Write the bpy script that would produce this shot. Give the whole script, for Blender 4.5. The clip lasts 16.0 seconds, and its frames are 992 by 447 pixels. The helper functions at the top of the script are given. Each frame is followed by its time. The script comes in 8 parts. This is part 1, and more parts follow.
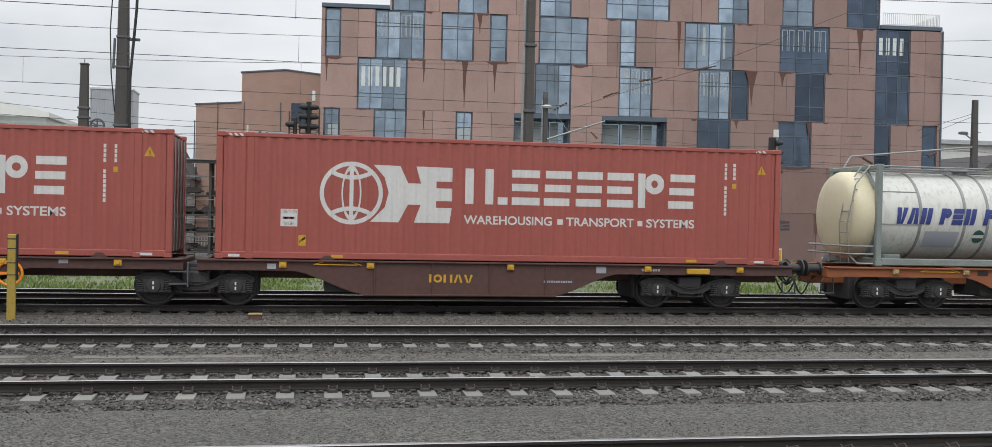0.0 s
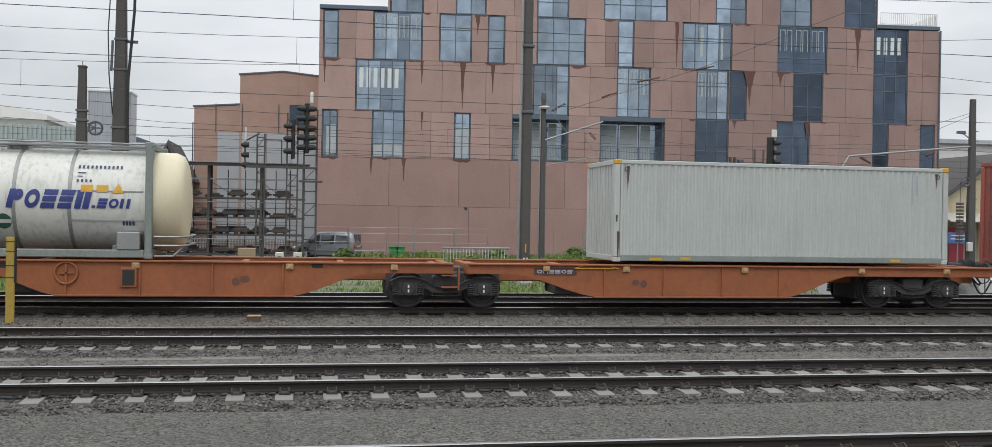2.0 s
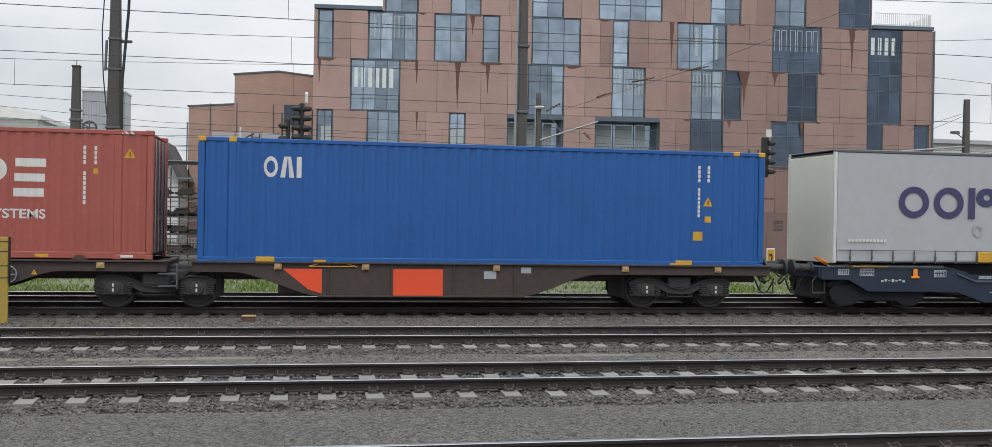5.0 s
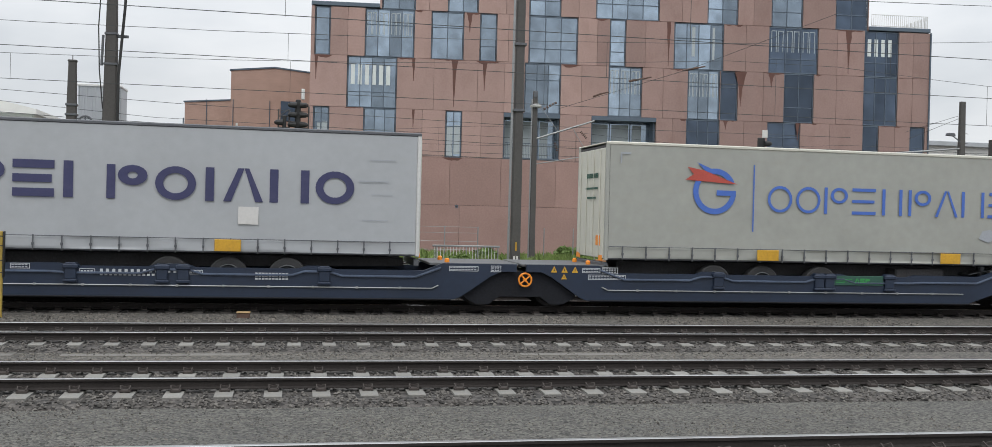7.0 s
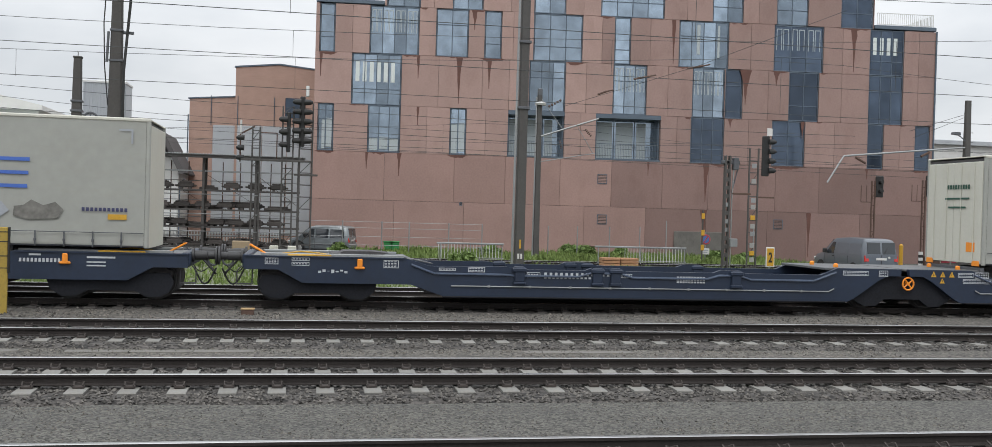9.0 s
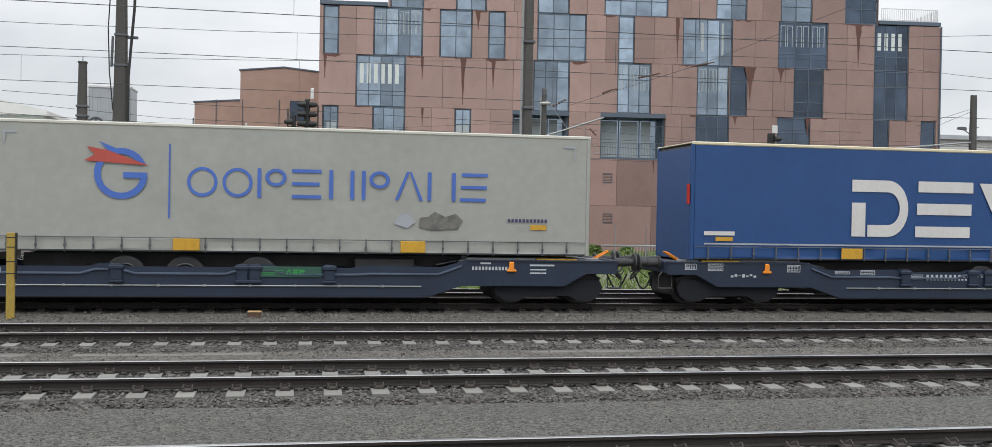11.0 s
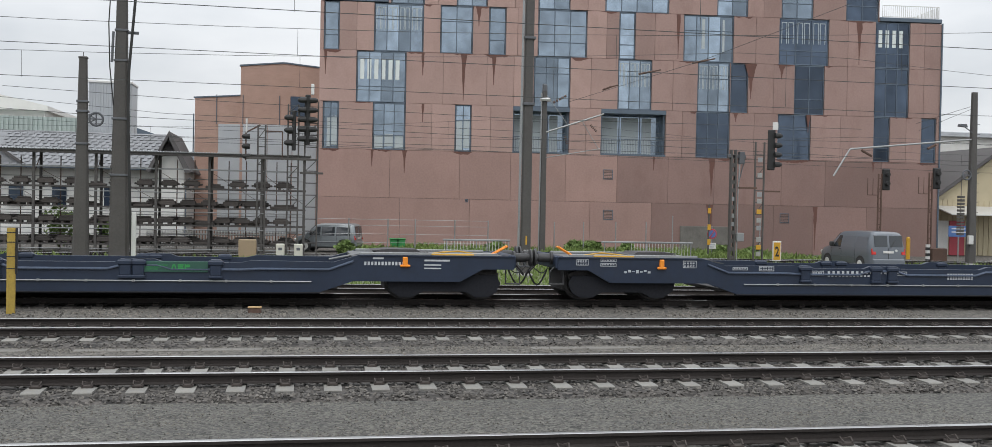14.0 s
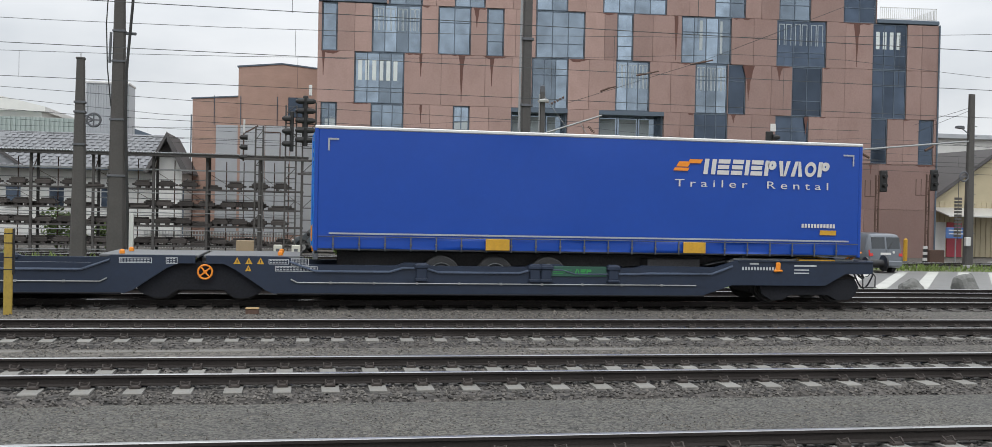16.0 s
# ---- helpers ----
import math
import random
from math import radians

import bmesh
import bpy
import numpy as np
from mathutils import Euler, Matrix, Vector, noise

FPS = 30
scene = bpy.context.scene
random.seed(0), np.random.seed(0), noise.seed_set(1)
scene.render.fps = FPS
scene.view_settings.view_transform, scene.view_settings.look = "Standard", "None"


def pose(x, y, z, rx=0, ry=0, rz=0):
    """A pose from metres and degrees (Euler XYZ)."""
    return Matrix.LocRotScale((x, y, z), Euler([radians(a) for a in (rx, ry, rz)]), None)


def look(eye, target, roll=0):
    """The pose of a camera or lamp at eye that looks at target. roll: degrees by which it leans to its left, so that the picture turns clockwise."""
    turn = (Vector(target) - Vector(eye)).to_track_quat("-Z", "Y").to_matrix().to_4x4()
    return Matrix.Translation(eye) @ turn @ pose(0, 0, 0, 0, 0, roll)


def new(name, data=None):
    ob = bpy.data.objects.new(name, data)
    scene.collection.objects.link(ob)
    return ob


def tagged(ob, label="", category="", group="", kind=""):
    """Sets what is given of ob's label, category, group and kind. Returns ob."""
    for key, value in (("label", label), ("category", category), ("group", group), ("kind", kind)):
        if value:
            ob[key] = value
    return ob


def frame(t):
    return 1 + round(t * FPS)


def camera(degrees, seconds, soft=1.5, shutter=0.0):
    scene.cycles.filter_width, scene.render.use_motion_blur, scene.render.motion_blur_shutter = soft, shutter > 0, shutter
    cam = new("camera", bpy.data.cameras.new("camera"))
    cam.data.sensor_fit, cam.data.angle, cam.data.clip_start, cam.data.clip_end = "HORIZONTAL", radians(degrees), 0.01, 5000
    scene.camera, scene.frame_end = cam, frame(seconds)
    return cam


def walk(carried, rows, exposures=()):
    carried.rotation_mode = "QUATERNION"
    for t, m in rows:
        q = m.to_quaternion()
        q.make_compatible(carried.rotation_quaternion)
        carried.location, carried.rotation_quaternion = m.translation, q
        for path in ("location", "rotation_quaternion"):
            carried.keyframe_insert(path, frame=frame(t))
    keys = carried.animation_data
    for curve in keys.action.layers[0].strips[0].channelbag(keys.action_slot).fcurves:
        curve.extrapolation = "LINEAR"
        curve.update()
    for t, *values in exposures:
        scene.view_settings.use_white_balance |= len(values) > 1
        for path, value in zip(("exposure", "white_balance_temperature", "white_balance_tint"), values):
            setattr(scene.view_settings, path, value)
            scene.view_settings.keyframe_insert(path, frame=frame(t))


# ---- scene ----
# The camera: hand-held, standing beside the tracks; x runs along the tracks, y away from the camera, z = 0 at the rail heads.
cam = camera(51.72, 16.0, 0.6)
EYE = Vector((0.0, 0.0, 2.202))
# seconds, turn to the left, tilt up, lean
TURNS = [
    (0.0, -10.412, -0.431, 1.213),
    (0.5, -10.417, -0.477, 1.236),
    (1.0, -10.438, -0.466, 1.142),
    (1.5, -10.481, -0.441, 1.051),
    (2.0, -10.486, -0.376, 0.998),
    (2.5, -10.500, -0.317, 0.997),
    (3.0, -10.578, -0.328, 1.010),
    (3.5, -10.672, -0.364, 0.910),
    (4.0, -10.658, -0.374, 0.879),
    (6.5, -11.078, -0.416, 1.295),
    (7.0, -11.018, -0.464, 1.453),
    (7.5, -10.960, -0.500, 1.562),
    (8.0, -10.921, -0.556, 1.683),
    (8.5, -10.857, -0.581, 1.736),
    (9.0, -10.786, -0.608, 1.649),
    (11.5, -10.450, -0.601, 0.961),
    (12.0, -10.412, -0.644, 1.009),
    (12.5, -10.388, -0.674, 1.123),
    (13.0, -10.402, -0.725, 1.096),
    (13.5, -10.435, -0.778, 1.129),
    (14.0, -10.455, -0.819, 1.136),
    (14.5, -10.507, -0.831, 1.097),
    (15.0, -10.558, -0.824, 1.061),
    (15.5, -10.567, -0.800, 1.048),
    (16.0, -10.582, -0.748, 1.190),
]


def aim(yaw, tilt, lean):
    a, b = radians(yaw), radians(tilt)
    way = Vector((-math.sin(a) * math.cos(b), math.cos(a) * math.cos(b), math.sin(b)))
    return look(EYE, EYE + way, lean)


walk(cam, [(t, aim(yaw, tilt, lean)) for t, yaw, tilt, lean in TURNS],
     exposures=((0.0, -0.07), (1.0, -0.11), (2.5, -0.09), (4.0, -0.06), (6.5, -0.02), (7.5, -0.05), (9.0, 0.0), (11.5, 0.03), (12.5, 0.06), (14.0, 0.0), (16.0, 0.0)))
scene.view_settings.exposure = 0.0

# ---- sky and light: a bright overcast day ----
world = bpy.data.worlds.new("overcast_sky")
scene.world = world
world.use_nodes = True
wn, wl = world.node_tree.nodes, world.node_tree.links
wn.clear()
w_out = wn.new("ShaderNodeOutputWorld")
w_bg = wn.new("ShaderNodeBackground")
w_sky = wn.new("ShaderNodeTexSky")
w_sky.sky_type, w_sky.sun_disc = "NISHITA", False
w_sky.sun_elevation, w_sky.sun_rotation = radians(48), radians(200)
w_coord = wn.new("ShaderNodeTexCoord")
w_sep = wn.new("ShaderNodeSeparateXYZ")
w_rise = wn.new("ShaderNodeMapRange")
w_rise.inputs["From Min"].default_value, w_rise.inputs["From Max"].default_value = 0.12, 1.0
w_rise.inputs["To Min"].default_value, w_rise.inputs["To Max"].default_value = 1.0, 2.7
w_map = wn.new("ShaderNodeMapping")
w_map.inputs["Scale"].default_value = (2.2, 2.2, 6.0)
w_noise = wn.new("ShaderNodeTexNoise")
w_noise.inputs["Scale"].default_value, w_noise.inputs["Detail"].default_value = 1.6, 6.0
w_ramp = wn.new("ShaderNodeValToRGB")
w_ramp.color_ramp.elements[0].position, w_ramp.color_ramp.elements[1].position = 0.3, 0.72
w_ramp.color_ramp.elements[0].color = (0.60, 0.64, 0.685, 1)
w_ramp.color_ramp.elements[1].color = (0.93, 0.945, 0.965, 1)
w_mul = wn.new("ShaderNodeVectorMath")
w_mul.operation = "SCALE"
w_mix = wn.new("ShaderNodeMix")
w_mix.data_type = "RGBA"
w_mix.inputs["Factor"].default_value = 0.94
w_dim = wn.new("ShaderNodeVectorMath")
w_dim.operation = "SCALE"
w_dim.inputs["Scale"].default_value = 0.1
wl.new(w_coord.outputs["Generated"], w_sep.inputs[0])
wl.new(w_sep.outputs["Z"], w_rise.inputs["Value"])
wl.new(w_coord.outputs["Generated"], w_map.inputs["Vector"])
wl.new(w_map.outputs[0], w_noise.inputs["Vector"])
wl.new(w_noise.outputs["Fac"], w_ramp.inputs["Fac"])
wl.new(w_ramp.outputs["Color"], w_mul.inputs[0])
wl.new(w_rise.outputs[0], w_mul.inputs["Scale"])
wl.new(w_sky.outputs[0], w_dim.inputs[0])
wl.new(w_dim.outputs[0], w_mix.inputs["A"])
wl.new(w_mul.outputs[0], w_mix.inputs["B"])
wl.new(w_mix.outputs["Result"], w_bg.inputs["Color"])
w_bg.inputs["Strength"].default_value = 1.0
wl.new(w_bg.outputs[0], w_out.inputs[0])

sun = new("sun", bpy.data.lights.new("sun", "SUN"))
sun.data.energy, sun.data.angle, sun.data.color = 0.9, radians(25), (1.0, 0.97, 0.93)
sun.matrix_world = look((-8, -25, 36), (0, 0, 0))


# ---- materials ----
def material(name, colour, rough=0.7, metal=0.0, grain=20.0, vary=0.15, stain=0.0, stain_colour=(0.05, 0.04, 0.035),
             stain_scale=(0.8, 0.8, 0.15), bump=0.15, rnd=0.0, spec=0.5, coat=0.0, coarse=1.2, transmission=0.0, emit=0.0, voronoi=0.0, island=0.0):
    """A procedural surface: grain, broad variation, shaped stains, fine relief."""
    m = bpy.data.materials.new(name)
    m.use_nodes = True
    n, l = m.node_tree.nodes, m.node_tree.links
    p = n["Principled BSDF"]
    tc = n.new("ShaderNodeTexCoord")
    fine = n.new("ShaderNodeTexNoise")
    fine.inputs["Scale"].default_value, fine.inputs["Detail"].default_value = grain, 4.0
    broad = n.new("ShaderNodeTexNoise")
    broad.inputs["Scale"].default_value, broad.inputs["Detail"].default_value = coarse, 3.0
    l.new(tc.outputs["Object"], fine.inputs["Vector"])
    l.new(tc.outputs["Object"], broad.inputs["Vector"])
    add = n.new("ShaderNodeMath")
    add.operation = "ADD"
    l.new(fine.outputs["Fac"], add.inputs[0])
    l.new(broad.outputs["Fac"], add.inputs[1])
    tone = n.new("ShaderNodeMapRange")
    tone.inputs["From Min"].default_value, tone.inputs["From Max"].default_value = 0.6, 1.4
    tone.inputs["To Min"].default_value, tone.inputs["To Max"].default_value = 1 - vary, 1 + vary
    l.new(add.outputs[0], tone.inputs["Value"])
    last = tone.outputs[0]
    if voronoi:
        cells = n.new("ShaderNodeTexVoronoi")
        cells.inputs["Scale"].default_value = voronoi
        l.new(tc.outputs["Object"], cells.inputs["Vector"])
        sep = n.new("ShaderNodeSeparateColor")
        l.new(cells.outputs["Color"], sep.inputs[0])
        span = n.new("ShaderNodeMapRange")
        span.inputs["To Min"].default_value, span.inputs["To Max"].default_value = 0.15, 1.9
        l.new(sep.outputs[0], span.inputs["Value"])
        mul = n.new("ShaderNodeMath")
        mul.operation = "MULTIPLY"
        l.new(last, mul.inputs[0])
        l.new(span.outputs[0], mul.inputs[1])
        last = mul.outputs[0]
    if island:
        geo = n.new("ShaderNodeNewGeometry")
        span = n.new("ShaderNodeMapRange")
        span.inputs["To Min"].default_value, span.inputs["To Max"].default_value = 1 - island, 1 + island
        l.new(geo.outputs["Random Per Island"], span.inputs["Value"])
        mul = n.new("ShaderNodeMath")
        mul.operation = "MULTIPLY"
        l.new(last, mul.inputs[0])
        l.new(span.outputs[0], mul.inputs[1])
        last = mul.outputs[0]
    if rnd:
        info = n.new("ShaderNodeObjectInfo")
        span = n.new("ShaderNodeMapRange")
        span.inputs["To Min"].default_value, span.inputs["To Max"].default_value = 1 - rnd, 1 + rnd
        l.new(info.outputs["Random"], span.inputs["Value"])
        mul = n.new("ShaderNodeMath")
        mul.operation = "MULTIPLY"
        l.new(last, mul.inputs[0])
        l.new(span.outputs[0], mul.inputs[1])
        last = mul.outputs[0]
    tint = n.new("ShaderNodeVectorMath")
    tint.operation = "SCALE"
    tint.inputs[0].default_value = colour
    l.new(last, tint.inputs["Scale"])
    colour_out = tint.outputs[0]
    if stain:
        mp = n.new("ShaderNodeMapping")
        mp.inputs["Scale"].default_value = stain_scale
        l.new(tc.outputs["Object"], mp.inputs["Vector"])
        sn = n.new("ShaderNodeTexNoise")
        sn.inputs["Scale"].default_value, sn.inputs["Detail"].default_value, sn.inputs["Roughness"].default_value = 4.0, 6.0, 0.65
        l.new(mp.outputs[0], sn.inputs["Vector"])
        edge = n.new("ShaderNodeMapRange")
        edge.inputs["From Min"].default_value, edge.inputs["From Max"].default_value = 0.5, 0.78
        edge.inputs["To Max"].default_value = stain
        l.new(sn.outputs["Fac"], edge.inputs["Value"])
        mix = n.new("ShaderNodeMix")
        mix.data_type = "RGBA"
        l.new(edge.outputs[0], mix.inputs["Factor"])
        l.new(colour_out, mix.inputs["A"])
        mix.inputs["B"].default_value = (*stain_colour, 1)
        colour_out = mix.outputs["Result"]
    l.new(colour_out, p.inputs["Base Color"])
    rr = n.new("ShaderNodeMapRange")
    rr.inputs["To Min"].default_value, rr.inputs["To Max"].default_value = max(0.0, rough - 0.1), min(1.0, rough + 0.1)
    l.new(broad.outputs["Fac"], rr.inputs["Value"])
    l.new(rr.outputs[0], p.inputs["Roughness"])
    p.inputs["Metallic"].default_value = metal
    p.inputs["Specular IOR Level"].default_value = spec
    p.inputs["Coat Weight"].default_value = coat
    p.inputs["Transmission Weight"].default_value = transmission
    if emit:
        p.inputs["Emission Color"].default_value = (*colour, 1)
        p.inputs["Emission Strength"].default_value = emit
    if bump:
        b = n.new("ShaderNodeBump")
        b.inputs["Strength"].default_value, b.inputs["Distance"].default_value = bump, 0.01
        l.new(cells.outputs["Distance"] if voronoi else fine.outputs["Fac"], b.inputs["Height"])
        l.new(b.outputs[0], p.inputs["Normal"])
    return m


M = {}
# ground and track
M["asphalt"] = material("worn_asphalt", (0.068, 0.065, 0.057), 0.85, grain=60, vary=0.25, voronoi=34, bump=0.5, stain=0.5, stain_colour=(0.055, 0.055, 0.055), stain_scale=(0.15, 0.5, 1), coarse=0.5)
M["gravel"] = material("fine_grey_gravel", (0.082, 0.075, 0.065), 0.9, grain=50, vary=0.3, voronoi=26, bump=0.6, stain=0.6, stain_colour=(0.065, 0.062, 0.057), stain_scale=(0.12, 0.6, 1), coarse=0.7)
M["ballast"] = material("ballast_bed", (0.052, 0.047, 0.043), 0.95, grain=30, vary=0.35, voronoi=16, bump=0.9, stain=0.5, stain_colour=(0.05, 0.04, 0.03), stain_scale=(0.4, 0.4, 1))
M["stone"] = material("ballast_stone", (0.088, 0.081, 0.073), 0.95, grain=25, vary=0.3, coarse=9.0, bump=0.2, island=0.75)
M["sleeper"] = material("concrete_sleeper", (0.205, 0.20, 0.185), 0.85, grain=40, vary=0.2, stain=0.5, stain_colour=(0.2, 0.17, 0.13), stain_scale=(1, 1, 1), rnd=0.12)
M["darksleeper"] = material("darker_concrete_sleeper", (0.075, 0.068, 0.062), 0.9, grain=30, vary=0.3, stain=0.5, stain_colour=(0.05, 0.042, 0.036), stain_scale=(1, 1, 1), rnd=0.15)
M["rail"] = material("rusty_rail_side", (0.033, 0.0285, 0.0265), 0.85, grain=30, vary=0.3, stain=0.5, stain_colour=(0.023, 0.0195, 0.018), stain_scale=(0.3, 1, 1), spec=0.2)
M["railhead"] = material("polished_rail_head", (0.42, 0.42, 0.42), 0.3, 1.0, grain=40, vary=0.12, bump=0.03)
M["duct"] = material("weathered_duct_concrete", (0.15, 0.142, 0.128), 0.9, grain=30, vary=0.3, stain=0.8, stain_colour=(0.085, 0.078, 0.068), stain_scale=(0.8, 0.8, 0.6))
M["grit"] = material("loose_grit", (0.105, 0.095, 0.082), 0.95, grain=30, vary=0.3, coarse=14.0, bump=0.1, island=0.8)
M["clip"] = material("rail_clip_steel", (0.06, 0.05, 0.045), 0.7, 0.3)
M["concrete"] = material("pale_concrete", (0.30, 0.30, 0.285), 0.85, grain=30, vary=0.18, stain=0.5, stain_colour=(0.18, 0.17, 0.15), stain_scale=(0.6, 0.6, 0.6))
M["earth"] = material("weedy_ground", (0.12, 0.13, 0.08), 0.95, grain=10, vary=0.4, bump=0.4, stain=0.7, stain_colour=(0.07, 0.10, 0.03), stain_scale=(0.3, 0.3, 1))
M["grass"] = material("green_weeds", (0.145, 0.205, 0.050), 0.7, grain=3.0, vary=0.4, bump=0, coarse=0.6)
M["dry"] = material("dry_straw", (0.33, 0.31, 0.18), 0.8, grain=3.0, vary=0.3, bump=0)
M["wetpave"] = material("damp_paving", (0.17, 0.17, 0.165), 0.5, grain=20, vary=0.2, stain=0.5, stain_colour=(0.11, 0.11, 0.10), stain_scale=(0.2, 0.8, 1))
M["paving"] = material("light_paving", (0.47, 0.47, 0.44), 0.8, grain=20, vary=0.15, stain=0.5, stain_colour=(0.25, 0.25, 0.22), stain_scale=(0.2, 0.8, 1))
M["rock"] = material("grey_boulder", (0.15, 0.15, 0.142), 0.9, grain=8, vary=0.3, bump=0.5)
# train
M["red"] = material("red_container_paint", (0.33, 0.081, 0.063), 0.45, grain=9, vary=0.09, stain=0.4, stain_colour=(0.26, 0.078, 0.06), stain_scale=(0.9, 0.9, 0.12), bump=0.05)
M["darkred"] = material("dull_red_end_paint", (0.25, 0.07, 0.055), 0.6, grain=9, vary=0.2, stain=0.6, stain_scale=(1.5, 1.5, 0.5), bump=0.05)
M["white"] = material("white_lettering", (0.60, 0.59, 0.57), 0.6, grain=14, vary=0.08, stain=0.3, stain_colour=(0.5, 0.44, 0.40), stain_scale=(1.4, 1.4, 0.2), bump=0.0)
M["blue"] = material("blue_container_paint", (0.008, 0.085, 0.30), 0.42, grain=9, vary=0.1, stain=0.2, stain_colour=(0.012, 0.065, 0.21), stain_scale=(0.9, 0.9, 0.12), bump=0.05)
M["greenwhite"] = material("pale_grey_container_paint", (0.43, 0.455, 0.435), 0.5, grain=9, vary=0.07, stain=0.35, stain_colour=(0.33, 0.34, 0.31), stain_scale=(0.9, 0.9, 0.1), bump=0.05)
M["brown"] = material("brown_wagon_paint", (0.085, 0.040, 0.033), 0.7, grain=8, vary=0.25, stain=0.6, stain_colour=(0.06, 0.04, 0.035), stain_scale=(0.7, 0.7, 0.4))
M["darkbrown"] = material("grimy_dark_wagon_paint", (0.052, 0.037, 0.034), 0.75, grain=8, vary=0.25, stain=0.6, stain_colour=(0.04, 0.032, 0.03), stain_scale=(0.7, 0.7, 0.4))
M["orange"] = material("rusty_orange_wagon_paint", (0.275, 0.088, 0.032), 0.65, grain=8, vary=0.18, stain=0.65, stain_colour=(0.14, 0.055, 0.03), stain_scale=(0.6, 0.6, 0.4))
M["patch"] = material("fresh_orange_patch", (0.72, 0.075, 0.02), 0.55, vary=0.08, bump=0.03)
M["navy"] = material("slate_blue_wagon_paint", (0.0125, 0.0225, 0.046), 0.5, grain=8, vary=0.15, stain=0.45, stain_colour=(0.020, 0.025, 0.036), stain_scale=(0.5, 0.5, 0.3), bump=0.04)
# Lighter navy that paints in the sky's highlight along the fold
M["navylit"] = material("sky_lit_slate_blue_edge", (0.05, 0.068, 0.105), 0.4, grain=8, vary=0.3, stain=0.5, stain_colour=(0.03, 0.035, 0.045), stain_scale=(0.8, 0.8, 0.8), bump=0.04)
M["deck"] = material("worn_deck_plate", (0.12, 0.127, 0.132), 0.5, 0.3, vary=0.3, stain=0.5, stain_colour=(0.12, 0.09, 0.07), stain_scale=(1, 1, 1))
M["bogie"] = material("brake_dust_black", (0.060, 0.058, 0.060), 0.85, vary=0.4, stain=0.5, stain_colour=(0.05, 0.04, 0.035), stain_scale=(2, 2, 2))
M["wheel"] = material("wheel_steel", (0.038, 0.036, 0.035), 0.7, 0.0, vary=0.3)
M["bogieframe"] = material("dusty_bogie_frame", (0.042, 0.039, 0.038), 0.85, vary=0.35, stain=0.5, stain_colour=(0.02, 0.018, 0.017), stain_scale=(2, 2, 2))
M["band"] = material("tarnished_tank_band", (0.26, 0.27, 0.26), 0.5, 0.2, vary=0.2, bump=0.02)
M["spigot"] = material("faded_bracket_paint", (0.40, 0.27, 0.13), 0.7, vary=0.25, stain=0.5, stain_colour=(0.12, 0.09, 0.06), stain_scale=(4, 4, 4))
M["bufferiron"] = material("greasy_buffer_iron", (0.045, 0.045, 0.047), 0.55, 0.2, vary=0.25, stain=0.5, stain_colour=(0.03, 0.026, 0.024), stain_scale=(3, 3, 3))
M["steel"] = material("dark_grey_steel", (0.115, 0.12, 0.13), 0.5, 0.4, vary=0.2)
M["galv"] = material("galvanised_steel", (0.30, 0.31, 0.31), 0.45, 0.6, vary=0.15)
M["yellow"] = material("yellow_paint", (0.56, 0.31, 0.025), 0.5, vary=0.12, stain=0.35, stain_colour=(0.2, 0.13, 0.04), stain_scale=(2, 2, 2), bump=0.03)
M["signal_orange"] = material("signal_orange_paint", (0.80, 0.26, 0.02), 0.5, vary=0.1, bump=0.03)
M["oldyellow"] = material("old_yellow_paint", (0.36, 0.25, 0.045), 0.65, vary=0.2, stain=0.6, stain_colour=(0.12, 0.09, 0.04), stain_scale=(5, 5, 2))
M["smudge"] = material("sooty_smudge", (0.16, 0.155, 0.14), 0.8, grain=9, vary=0.5, bump=0)
M["cream"] = material("cream_tank_paint", (0.62, 0.56, 0.39), 0.4, vary=0.06, stain=0.3, stain_colour=(0.5, 0.42, 0.25), stain_scale=(1, 1, 0.3), bump=0.02)
M["tank"] = material("white_tank_cladding", (0.60, 0.60, 0.555), 0.5, grain=6, vary=0.08, stain=0.7, stain_colour=(0.25, 0.25, 0.225), stain_scale=(2.4, 2.4, 0.3), bump=0.03)
M["tankframe"] = material("grey_green_frame_paint", (0.20, 0.23, 0.215), 0.55, vary=0.2, stain=0.4, stain_colour=(0.12, 0.12, 0.1), stain_scale=(2, 2, 1))
M["royal"] = material("royal_blue_lettering", (0.03, 0.045, 0.19), 0.5, vary=0.12, bump=0.0)
M["ink"] = material("dark_blue_lettering", (0.04, 0.042, 0.11), 0.6, vary=0.1, stain=0.2, stain_colour=(0.12, 0.12, 0.18), stain_scale=(1, 1, 1), bump=0.0)
M["black"] = material("black_paint", (0.018, 0.018, 0.018), 0.6, vary=0.2, bump=0.02)
# Near black; on the sheets over the end bogies it stands in for shade
M["nearblack"] = material("near_black_paint", (0.013, 0.014, 0.018), 0.8, vary=0.4, stain=0.4, stain_colour=(0.018, 0.017, 0.017), stain_scale=(1.5, 1.5, 1.5), spec=0.25)
M["rubber"] = material("tyre_rubber", (0.034, 0.034, 0.035), 0.85, vary=0.3)
M["curtain"] = material("pale_grey_curtain", (0.38, 0.395, 0.41), 0.5, grain=5, vary=0.06, stain=0.25, stain_colour=(0.38, 0.38, 0.37), stain_scale=(0.5, 0.5, 1.6), bump=0.05)
M["curtain_dirty"] = material("dingy_grey_curtain", (0.33, 0.335, 0.305), 0.55, grain=5, vary=0.08, stain=0.4, stain_colour=(0.32, 0.31, 0.26), stain_scale=(0.5, 0.5, 1.4), bump=0.05)
